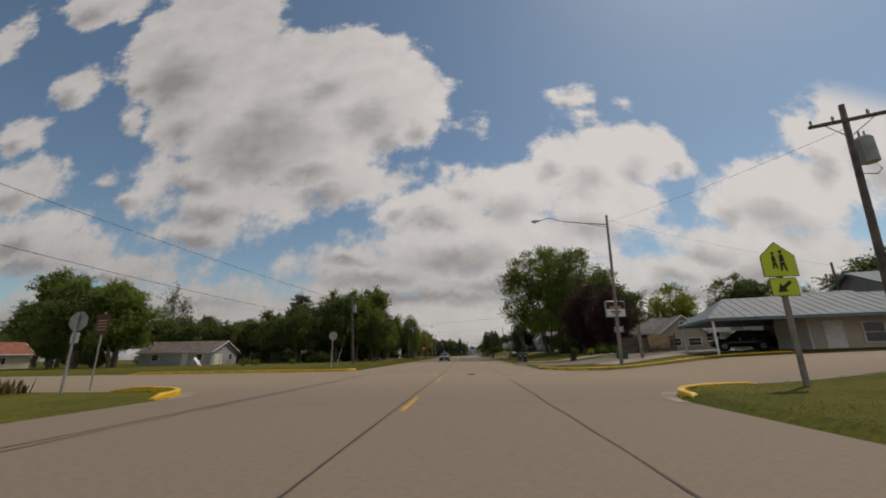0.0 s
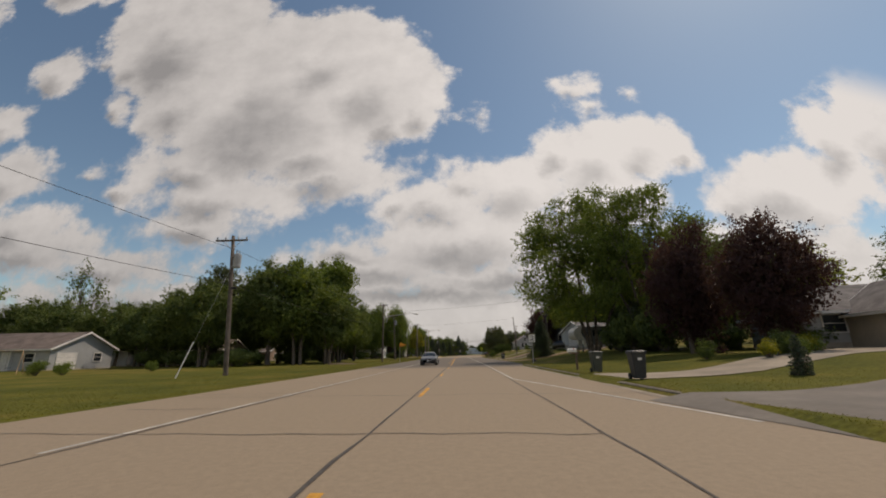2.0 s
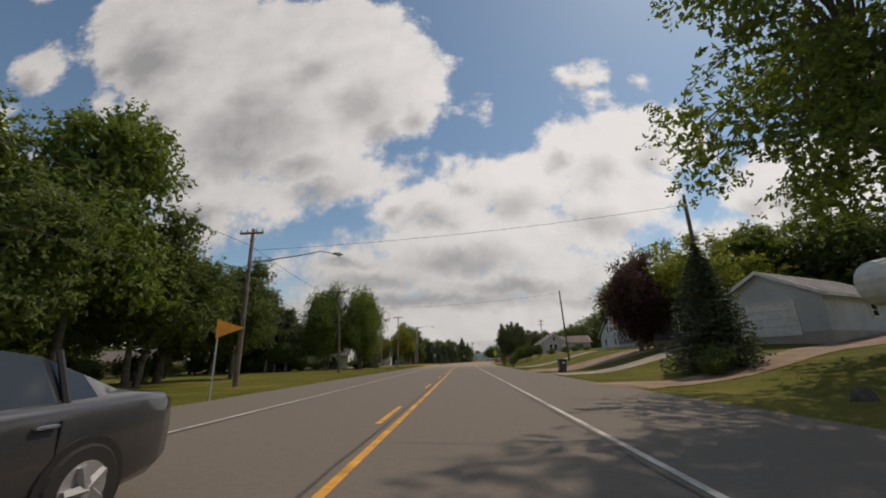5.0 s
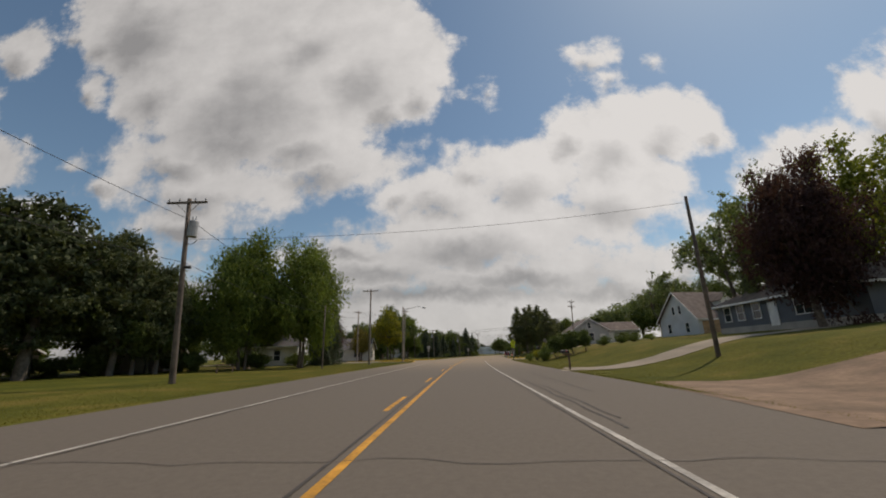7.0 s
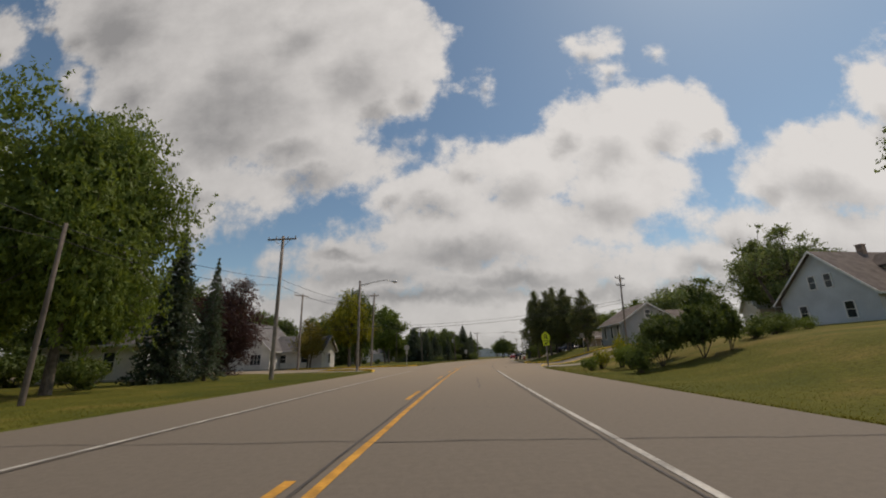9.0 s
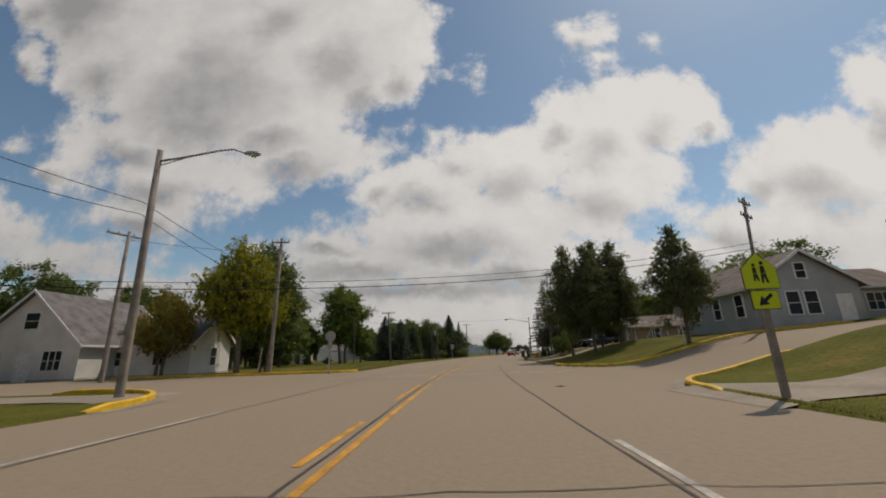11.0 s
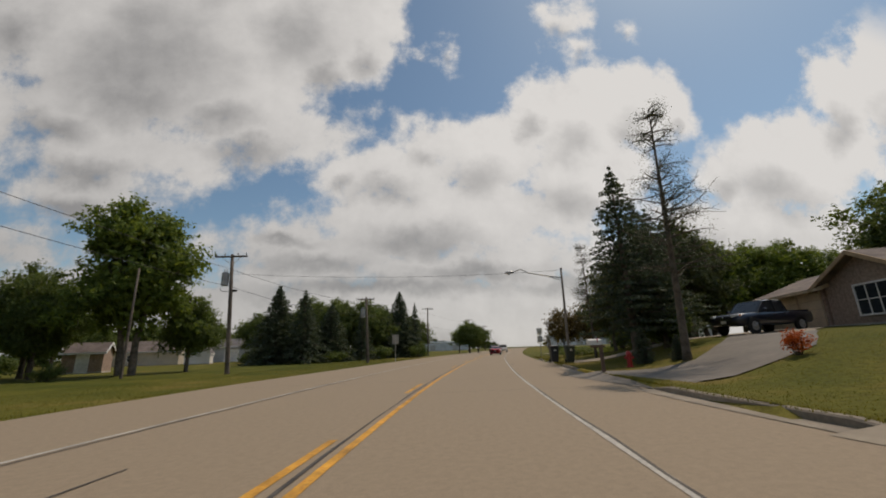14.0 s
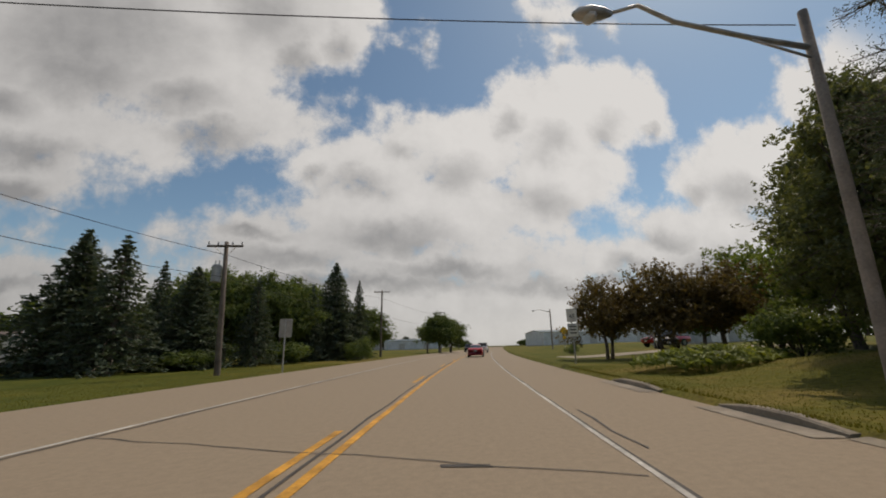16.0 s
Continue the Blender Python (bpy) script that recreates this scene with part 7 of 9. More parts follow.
def car(name, m, label, paintm, kind="sedan"):
    """A vehicle heading local +y; kinds: sedan, suv, pickup."""
    root = thing(name, m, label, "pickup truck" if kind == "pickup" else "car", "vehicles")
    hw = 0.91 if kind != "pickup" else 0.98
    L = {"sedan": 2.43, "suv": 2.4, "pickup": 2.95}[kind]
    up = {"sedan": 0.0, "suv": 0.18, "pickup": 0.24}[kind]
    if kind == "sedan":
        st = [(-L, 0.80, 0.40, 0.78), (-L + 0.10, 0.90, 0.28, 0.98), (-L + 0.45, 0.96, 0.24, 1.04), (-1.2, 1.0, 0.20, 1.02), (0, 1.0, 0.20, 0.98), (0.9, 1.0, 0.20, 0.98), (1.3, 0.99, 0.21, 0.94), (1.75, 0.975, 0.22, 0.88), (2.1, 0.94, 0.22, 0.81), (2.28, 0.88, 0.24, 0.74), (L - 0.06, 0.80, 0.28, 0.68), (L, 0.70, 0.34, 0.60)]
        cabin = [(-1.95, 0.70, 1.03), (-1.15, 0.66, 1.38), (-0.5, 0.64, 1.45), (0.15, 0.64, 1.44), (1.2, 0.80, 1.0)]
        axles, r = (1.42, -1.38), 0.325
    elif kind == "suv":
        st = [(-L, 0.86, 0.45, 1.05), (-L + 0.12, 0.95, 0.34, 1.12), (-1.2, 1.0, 0.30, 1.12), (0.9, 1.0, 0.30, 1.10), (1.6, 0.98, 0.30, 1.04), (L - 0.12, 0.90, 0.36, 0.92), (L, 0.78, 0.45, 0.80)]
        cabin = [(-2.25, 0.76, 1.12), (-2.0, 0.74, 1.66), (-0.5, 0.72, 1.74), (0.3, 0.72, 1.72), (1.15, 0.80, 1.10)]
        axles, r = (1.42, -1.38), 0.37
    else:
        st = [(-L, 0.92, 0.55, 1.10), (-L + 0.08, 0.97, 0.48, 1.18), (-1.0, 0.99, 0.42, 1.18), (0.9, 1.0, 0.42, 1.18), (1.3, 0.99, 0.42, 1.16), (2.2, 0.97, 0.42, 1.12), (L - 0.1, 0.92, 0.46, 1.04), (L, 0.84, 0.52, 0.92)]
        cabin = [(-0.95, 0.82, 1.18), (-0.75, 0.80, 1.82), (0.2, 0.79, 1.86), (0.65, 0.80, 1.80), (1.35, 0.86, 1.17)]
        axles, r = (1.95, -1.75), 0.40
    g = Geo()
    g.loft([loop(hw * w, lo, hi, y) for y, w, lo, hi in st])
    body = part("body", g, paintm, root, smooth=True)
    # cabin: glass house with painted roof and pillars
    rings = []
    panes = {"windscreen": Geo(), "rear_window": Geo(), "side_window": Geo(), "far_window": Geo()}
    for y, w, z in cabin:
        base = 1.0 if kind == "sedan" else st[2][3]
        rings.append([(-hw * 0.90, y, base - 0.06), (-hw * w, y, max(z - 0.04, base - 0.05)), (-hw * w * 0.8, y, max(z, base - 0.04)), (hw * w * 0.8, y, max(z, base - 0.04)), (hw * w, y, max(z - 0.04, base - 0.05)), (hw * 0.90, y, base - 0.06)])
    p = Geo()
    last = len(rings) - 2
    for i in range(last + 1):
        for k in range(6):
            j = (k + 1) % 6
            glazed = (k in (0, 4) and 0 < i < last) or (k in (1, 2, 3) and i in (0, last))
            pane = {0: "side_window", 4: "far_window"}.get(k, "rear_window" if i == 0 else "windscreen")
            (panes[pane] if glazed else p).quad(rings[i][k], rings[i][j], rings[i + 1][j], rings[i + 1][k])
    for pane, q in panes.items():
        part(pane.replace("far", "side"), q, M_GLASS, body, "dark tinted glass", smooth=False)
    rr = []
    for y, w, z in cabin[1:-1]:
        rr.append([(-hw * w * 1.01, y, z - 0.05), (-hw * w * 0.82, y, z + 0.012), (0, y, z + 0.03), (hw * w * 0.82, y, z + 0.012), (hw * w * 1.01, y, z - 0.05), (0, y, z - 0.06)])
    p.loft(rr)
    base = st[2][3]
    for sg in (-1, 1):
        (y0, w0, z0), (y1, w1, z1) = cabin[0], cabin[1]
        pil = Geo()
        pil.tube([(sg * hw * 0.90, y0, base - 0.03), (sg * hw * w1, y1, z1 - 0.02)], [0.03, 0.03], 6)
        part('pillar', pil, M_BLACK, body)
        (y0, w0, z0), (y1, w1, z1) = cabin[-1], cabin[-2]
        pil = Geo()
        pil.tube([(sg * hw * 0.90, y0, base - 0.03), (sg * hw * w1, y1, z1 - 0.02)], [0.03, 0.03], 6)
        part('pillar', pil, M_BLACK, body)
        ym = (cabin[1][0] + cabin[-2][0]) / 2 + 0.05
        pil = Geo()
        pil.tube([(sg * hw * 0.93, ym, base - 0.03), (sg * hw * cabin[2][1] * 1.0, ym, cabin[2][2] - 0.03)], [0.05, 0.045], 6)
        part('pillar', pil, M_BLACK, body)
    part("roof", p, paintm, body, smooth=False)
    if kind == "pickup":
        b = Geo()
        b.box((0, -1.95, 1.13), (1.62, 1.75, 0.16))
        part("bed_floor", b, M_BLACK, body)
    for ay in axles:
        for sg in (-1, 1):
            a = Geo()
            a.tube([(sg * (hw - 0.10), ay, r), (sg * (hw + 0.006), ay, r)], [r * 1.18, r * 1.16], 20)
            part("wheel_arch", a, M_BLACK, body)
            wheel(root, sg * (hw - 0.08), ay, r, 0.21, sg)
    zf = st[-2][3]
    for sg in (-1, 1):
        a = Geo()
        a.box((sg * hw * 0.66, st[-2][0] - 0.03, zf - 0.06), (0.42, 0.22, 0.15), -sg * 0.45, 0.9, 0.02)
        hl = part("headlight", a, M_CLEAR_LAMP, body, "clear headlight")
        b = Geo()
        b.box((sg * hw * 0.86, st[-2][0] - 0.14, zf - 0.04), (0.08, 0.16, 0.1), -sg * 0.45, 0.9, 0.01)
        part("indicator", b, M_AMBER, hl)
        t = Geo()
        t.box((sg * hw * 0.72, st[1][0] + 0.0, st[1][3] - 0.16), (0.36, 0.14, 0.18), sg * 0.3, 0.9, 0.02)
        part("tail_light", t, M_RED_LAMP, body, "red tail light")
        mi = Geo()
        mi.box((sg * (hw + 0.09), cabin[-1][0] - 0.28, base + 0.10), (0.2, 0.12, 0.14), 0, 0.9, 0.03)
        part("mirror", mi, paintm, body)
        dh = Geo()
        for yy in (0.15, -0.75):
            dh.box((sg * (hw + 0.004), yy, base - 0.14), (0.03, 0.18, 0.03), 0, 1, 0.008)
        part("door_handle", dh, M_CHROME, body)
    gr = Geo()
    gr.box((0, L - 0.03, zf - 0.16), (hw * 1.05, 0.08, 0.20), 0, 0.92, 0.02)
    grl = part("grille", gr, M_BLACK, body)
    em = Geo()
    em.tube([(0, L + 0.012, zf - 0.15), (0, L + 0.03, zf - 0.15)], [0.075, 0.07], 14)
    em.box((0, L + 0.008, zf - 0.27), (hw * 1.0, 0.03, 0.025))
    part("trim", em, M_CHROME, grl)
    pl = Geo()
    pl.box((0, L + 0.01, zf - 0.38), (0.31, 0.02, 0.15))
    part("number_plate", pl, M_SIGN_W, body, "plain pale plate")
    pl = Geo()
    pl.box((0, -L - 0.005, st[1][3] - 0.34), (0.31, 0.02, 0.15))
    part("number_plate", pl, M_SIGN_W, body, "plain pale plate")
    lo = Geo()
    lo.box((0, L - 0.06, zf - 0.45), (hw * 1.3, 0.12, 0.10), 0, 1, 0.02)
    part("lower_intake", lo, M_BLACK, body)
    return root


def sedan(name, m, label, paintm):
    """A four-door saloon heading local +y: body and glasshouse in one smooth shell."""
    root = thing(name, m, label, "car", "vehicles")
    # along, half width, sill, waist, inner half width, top, roof half width
    st = [(2.43, 0.60, 0.32, 0.60, 0.52, 0.645, 0.42), (2.37, 0.79, 0.23, 0.655, 0.68, 0.725, 0.56), (2.18, 0.875, 0.20, 0.73, 0.75, 0.815, 0.64), (1.78, 0.905, 0.19, 0.82, 0.78, 0.905, 0.66),
          (1.38, 0.915, 0.19, 0.88, 0.79, 0.965, 0.66), (1.04, 0.915, 0.19, 0.92, 0.81, 1.005, 0.70), (0.66, 0.915, 0.19, 0.93, 0.81, 1.22, 0.66), (0.28, 0.915, 0.19, 0.94, 0.81, 1.40, 0.61),
          (0.0, 0.915, 0.19, 0.95, 0.81, 1.455, 0.60), (-0.55, 0.915, 0.19, 0.96, 0.81, 1.465, 0.60), (-1.12, 0.915, 0.19, 0.975, 0.80, 1.385, 0.59), (-1.5, 0.91, 0.20, 0.99, 0.78, 1.235, 0.60),
          (-1.86, 0.90, 0.21, 1.005, 0.76, 1.085, 0.62), (-2.2, 0.875, 0.24, 0.99, 0.72, 1.055, 0.60), (-2.37, 0.82, 0.30, 0.93, 0.66, 0.98, 0.52), (-2.44, 0.73, 0.40, 0.84, 0.58, 0.87, 0.46)]
    rings = []
    for y, w, zs, zb, wg, zr, wr in st:
        half = [(-w * 0.88, y, zs), (-w * 0.985, y, zs + 0.10), (-w, y, zs + (zb - zs) * 0.55), (-w * 0.985, y, zb - 0.06), (-w * 0.95, y, zb), (-wg, y, zb + 0.02), (-wr, y, zr - 0.035), (-wr * 0.5, y, zr - 0.006)]
        rings.append(half + [(-x, yy, z) for x, yy, z in half[::-1]])
    k = len(rings[0])
    shell = Geo()
    side = {-1: Geo(), 1: Geo()}
    front, rear = Geo(), Geo()
    for r in rings:
        shell.v += r
    for i in range(len(rings) - 1):
        y0, y1 = st[i][0], st[i + 1][0]
        for j in range(k):
            q = (j + 1) % k
            quad = (rings[i][j], rings[i][q], rings[i + 1][q], rings[i + 1][j])
            if j in (6, 7, 8) and 1.05 > y0 > 0.4:
                front.quad(*quad)
            elif j in (6, 7, 8) and -1.1 > y0 > -1.7:
                rear.quad(*quad)
            elif j in (5, 9) and y0 < 0.7 and y1 > -1.6:
                side[-1 if j == 5 else 1].quad(*quad)
            else:
                shell.face(i * k + j, i * k + q, (i + 1) * k + q, (i + 1) * k + j)
    shell.face(*range(k))
    n0 = (len(rings) - 1) * k
    shell.face(*[n0 + i for i in range(k)][::-1])
    body = part("body", shell, paintm, root, smooth=True)
    part("windscreen", front, M_GLASS, body, "dark tinted windscreen", smooth=True)
    part("rear_window", rear, M_GLASS, body, "dark tinted glass", smooth=True)
    for sg in (-1, 1):
        part("side_window", side[sg], M_GLASS, body, "dark tinted glass", smooth=True)
        for y in (-0.28, -1.2):
            g = Geo()
            g.tube([(sg * 0.815, y, 0.97), (sg * 0.61, y - 0.03, 1.40)], [0.03, 0.025], 6)
            part("pillar", g, M_BLACK, body)
        g = Geo()
        g.tube([(sg * 0.82, 0.98, 0.95), (sg * 0.665, 0.66, 1.19), (sg * 0.615, 0.28, 1.37), (sg * 0.60, -0.1, 1.425)], [0.028, 0.026, 0.024, 0.02], 6)
        part("pillar", g, paintm, body, smooth=True)
        # swept-back lamp with its clear cover
        secs = []
        for x, y, z, h in ((0.40, 2.405, 0.625, 0.03), (0.62, 2.395, 0.675, 0.05), (0.77, 2.33, 0.715, 0.055), (0.865, 2.14, 0.775, 0.035)):
            secs.append([(sg * x, y - 0.06, z - h), (sg * x, y + 0.035, z - h), (sg * x, y + 0.02, z + h), (sg * x, y - 0.08, z + h)])
        g = Geo()
        g.loft(secs if sg > 0 else secs[::-1])
        lamp = part("headlight", g, M_HEADLAMP, body, "clear swept-back headlight")
        g = Geo()
        g.box((sg * 0.872, 2.11, 0.785), (0.03, 0.10, 0.05), sg * -0.2, 1, 0.01)
        part("indicator", g, M_AMBER, lamp)
        g = Geo()
        g.loft([[(sg * x, y - 0.10, z - h), (sg * x, y + 0.03, z - h), (sg * x, y + 0.03, z + h), (sg * x, y - 0.10, z + h)] for x, y, z, h in ((0.56, 2.41, 0.33, 0.05), (0.76, 2.37, 0.34, 0.07))][::sg])
        part("fog_recess", g, M_BLACK, body)
        g = Geo()
        g.loft([[(sg * x, y + 0.08, z - h), (sg * x, y - 0.02, z - h), (sg * x, y - 0.02, z + h), (sg * x, y + 0.08, z + h)] for x, y, z, h in ((0.46, -2.43, 0.84, 0.05), (0.70, -2.40, 0.87, 0.07), (0.84, -2.22, 0.90, 0.05))][::sg])
        part("tail_light", g, M_RED_LAMP, body, "red tail light")
        g = Geo()
        g.loft([[(sg * (0.88 + dx), 0.72 + dy, 1.0 + dz) for dx, dy, dz in ((0, -0.05, -0.05), (0.0, 0.07, -0.04), (0.0, 0.07, 0.06), (0, -0.05, 0.07))], [(sg * (1.05 + dx), 0.70 + dy, 1.0 + dz) for dx, dy, dz in ((0, -0.05, -0.05), (0.0, 0.06, -0.04), (0.0, 0.05, 0.06), (0, -0.05, 0.07))]][::sg])
        part("mirror", g, paintm, body, smooth=False)
        for y in (-0.12, -0.98):
            g = Geo()
            g.box((sg * 0.925, y, 0.84), (0.03, 0.17, 0.03), 0, 1, 0.008)
            part("door_handle", g, M_CHROME, body)
        for y in (0.78, -0.22, -1.1):
            g = Geo()
            g.box((sg * 0.9135, y, 0.62), (0.012, 0.012, 0.5))
            part("door_gap", g, M_BLACK, body)
        for ay in (1.45, -1.36):
            g = Geo()
            g.tube([(sg * 0.80, ay, 0.335), (sg * 0.921, ay, 0.335)], [0.395, 0.385], 24)
            part("wheel_arch", g, M_BLACK, body)
            wheel(root, sg * 0.835, ay, 0.33, 0.21, sg)
    g = Geo()
    g.prism([(-0.40, 0.665), (0.40, 0.665), (0.36, 0.60), (0.24, 0.50), (-0.24, 0.50), (-0.36, 0.60)], 2.38, 2.455)
    grille = part("grille", g, M_BLACK, body)
    g = Geo()
    g.tube([(-0.42, 2.45, 0.67), (-0.36, 2.462, 0.58), (-0.26, 2.465, 0.495), (0.26, 2.465, 0.495), (0.36, 2.462, 0.58), (0.42, 2.45, 0.67)], [0.016] * 6, 6)
    part("grille_surround", g, M_CHROME, grille, "bright chrome grille surround")
    g = Geo()
    g.tube([(0, 2.455, 0.60), (0, 2.475, 0.60)], [0.06, 0.055], 16)
    part("emblem", g, M_CHROME, grille, "plain round chrome emblem")
    g = Geo()
    g.box((0, 2.43, 0.30), (1.0, 0.07, 0.09), 0, 1, 0.02)
    part("lower_intake", g, M_BLACK, body)
    for y, z in ((2.475, 0.425), (-2.45, 0.70)):
        g = Geo()
        g.box((0, y, z), (0.31, 0.02, 0.155), 0, 1, 0.005)
        plate = part("number_plate", g, M_PLATE, body, "plain pale plate")
        g = Geo()
        g.box((0, y + (0.012 if y > 0 else -0.012), z - 0.01), (0.22, 0.004, 0.05))
        part("plate_bar", g, M_DARKMETAL, plate)
    return root


def on_road(d, y, rz):
    return pose(road_x(y) + d, y, 0.0, 0, 0, rz)


sedan("sedan", on_road(-2.35, 77.3, 180), "dark grey sedan driving in the opposite lane", P_GREY)
sedan("red_car", on_road(1.8, 273.5, -13), "red sedan seen from behind in the lane", P_RED)
car("pickup_truck", on_road(1.9, 300.0, -14), "white pickup truck ahead on the bend", P_WHITE, "pickup")
car("pickup_truck", on_road(-2.1, 318.0, 166), "dark pickup truck far along the road", P_BLACK, "pickup")


def parked(x, y, rz, tilt=0.0):
    return pose(x, y, lawn_z(x, y) + 0.03, tilt, 0, rz)


car("suv", parked(26.8, 36.8, 68), "black sport utility car parked under the canopy", P_BLACK, "suv")
car("pickup_truck", parked(24.6, 225.0, 103, -1), "navy blue pickup truck parked on the driveway", P_NAVY, "pickup")
sedan("car", parked(20.5, 105.5, 60), "black car parked beside a garage", P_BLACK)
car("suv", parked(34.5, 262.5, 150), "dark sport utility car parked by the farm drive", P_BLACK, "suv")
car("pickup_truck", parked(40.0, 270.0, 100), "red pickup parked beyond the garden", P_RED, "pickup")


def camper(x, y, rz):
    """A fifth-wheel travel trailer on its landing legs."""
    root = thing("travel_trailer", pose(x, y, lawn_z(x, y) + 0.05, 0, 0, rz), "grey and white fifth-wheel travel trailer on landing legs", "travel trailer")
    g = Geo()
    hw = 1.2
    prof = [(-4.9, 0.75), (2.3, 0.75), (2.5, 1.55), (4.3, 1.55), (4.75, 1.9), (4.85, 2.5), (4.55, 3.05), (3.9, 3.35), (-4.9, 3.45)]
    g.prism([(a, b) for a, b in prof], -hw, hw)
    part("body", g, plain("trailer_grey", (0.115, 0.115, 0.12), 0.4), root)
    g = Geo()
    prof = [(3.3, 1.58), (4.2, 1.50), (4.62, 1.62), (4.86, 1.85), (4.98, 2.15), (5.0, 2.5), (4.9, 2.8), (4.7, 3.05), (4.35, 3.28), (3.9, 3.42), (3.5, 3.44), (3.85, 3.0), (3.95, 2.5), (3.75, 2.0)]
    g.prism(prof, -hw - 0.02, hw + 0.02)
    cap = part("front_cap", g, plain("trailer_white", (0.66, 0.65, 0.62), 0.35), root, "rounded white front cap")
    for s in (-1, 1):
        g = Geo()
        g.box((1.4, s * (hw + 0.01), 2.45), (1.5, 0.03, 0.85), 0, 1, 0.01)
        part("window", g, M_GLASS, root)
        g = Geo()
        g.box((2.75, s * (hw + 0.01), 2.2), (0.3, 0.03, 0.9))
        part("window", g, M_GLASS, root)
        g = Geo()
        g.box((-1.2, s * (hw + 0.012), 2.0), (0.75, 0.03, 1.9), 0, 1, 0.01)
        part("door", g, M_TRIM, root)
        g = Geo()
        g.box((3.1, s * (hw - 0.25), 1.0), (1.1, 0.5, 1.05), 0, 1, 0.03)
        part("storage_box", g, M_TRIM, root)
        g = Geo()
        g.box((3.7, s * 0.9, 0.35), (0.09, 0.09, 1.1))
        g.box((3.7, s * 0.9, -0.1), (0.25, 0.25, 0.06))
        part("landing_leg", g, M_DARKMETAL, root)
        for ax in (-1.4, -2.3):
            g = Geo()
            g.tube([(ax, s * (hw - 0.28), 0.36), (ax, s * (hw + 0.0), 0.36)], [0.37, 0.37], 18)
            part("tyre", g, M_TYRE, root)
    for rx in (3.6, 1.0, -1.6):
        g = Geo()
        g.box((rx, 0, 3.58), (0.9, 0.75, 0.32), 0, 0.8, 0.06)
        part("roof_unit", g, M_TRIM, root)
    for k in range(3):
        g = Geo()
        g.box((4.93 - 0.12 * k, -0.2, 2.55 - 0.18 * k), (0.06, 0.9 - 0.2 * k, 0.10), 0, 1, 0.02)
        part("decal", g, M_BLACK, cap)
    return root


camper(23.7, 91.5, 186)

# ---- small things on the lawns ----
def swing_set(x, y, rz, tint=M_TRIM, label="white metal swing frame on the lawn", h=2.1, w=2.6):
    root = thing("swing_frame", pose(x, y, lawn_z(x, y), 0, 0, rz), label, "play equipment")
    g = Geo()
    g.tube([(-w / 2, 0, h), (w / 2, 0, h)], [0.04, 0.04], 7)
    part("top_bar", g, tint, root)
    for sx in (-1, 1):
        for sy in (-1, 1):
            g = Geo()
            g.tube([(sx * w / 2, 0, h), (sx * (w / 2 + 0.1), sy * 0.7, -0.05)], [0.035, 0.035], 6)
            part("leg", g, tint, root)
    for px in (-0.5, 0.5):
        g = Geo()
        g.box((px, 0, 0.55), (0.4, 0.2, 0.04))
        for q in (-0.18, 0.18):
            g.tube([(px + q, 0, 0.55), (px + q, 0, h)], [0.008, 0.008], 4)
        part("swing", g, M_BLACK, root)
    return root


def goal(x, y, rz):
    root = thing("soccer_goal", pose(x, y, lawn_z(x, y), 0, 0, rz), "white tubular garden goal frame", "play equipment", "garden goals")
    g = Geo()
    g.tube([(-1.4, 0, -0.05), (-1.4, 0, 1.6), (1.4, 0, 1.6), (1.4, 0, -0.05)], [0.045] * 4, 7)
    part("frame", g, M_TRIM, root)
    for sx in (-1.4, 1.4):
        g = Geo()
        g.tube([(sx, 0, 1.6), (sx, 1.1, 0.0)], [0.03, 0.03], 6)
        part("stay", g, M_TRIM, root)


def slide(x, y, rz, col, label="small plastic slide on the lawn"):
    root = thing("slide", pose(x, y, lawn_z(x, y), 0, 0, rz), label, "play equipment")
    g = Geo()
    g.loft([[(-0.25, -1.4, 0.05), (0.25, -1.4, 0.05), (0.28, -1.4, 0.2), (-0.28, -1.4, 0.2)], [(-0.25, 0, 0.75), (0.25, 0, 0.75), (0.28, 0, 0.95), (-0.28, 0, 0.95)], [(-0.25, 0.5, 1.2), (0.25, 0.5, 1.2), (0.28, 0.5, 1.4), (-0.28, 0.5, 1.4)]])
    part("chute", g, col, root)
    g = Geo()
    for sx in (-0.25, 0.25):
        g.tube([(sx, 0.5, 1.35), (sx, 1.1, -0.05)], [0.035, 0.035], 6)
    for k in range(4):
        g.tube([(-0.25, 0.6 + 0.13 * k, 1.1 - 0.29 * k), (0.25, 0.6 + 0.13 * k, 1.1 - 0.29 * k)], [0.025, 0.025], 5)
    part("ladder", g, col, root)


def picnic_table(x, y, rz, material, label):
    root = thing("picnic_table", pose(x, y, lawn_z(x, y), 0, 0, rz), label, "table")
    for k in range(5):
        g = Geo()
        g.box((0, -0.34 + 0.17 * k, 0.74), (1.8, 0.15, 0.04))
        part("plank", g, material, root)
    for s in (-1, 1):
        g = Geo()
        g.box((0, s * 0.72, 0.44), (1.8, 0.26, 0.04))
        part("bench", g, material, root)
    for s in (-1, 1):
        g = Geo()
        g.tube([(s * 0.65, -0.2, 0.72), (s * 0.65, -0.7, -0.03)], [0.04, 0.04], 5)
        g.tube([(s * 0.65, 0.2, 0.72), (s * 0.65, 0.7, -0.03)], [0.04, 0.04], 5)
        g.tube([(s * 0.65, -0.8, 0.42), (s * 0.65, 0.8, 0.42)], [0.035, 0.035], 5)
        part("leg", g, material, root)


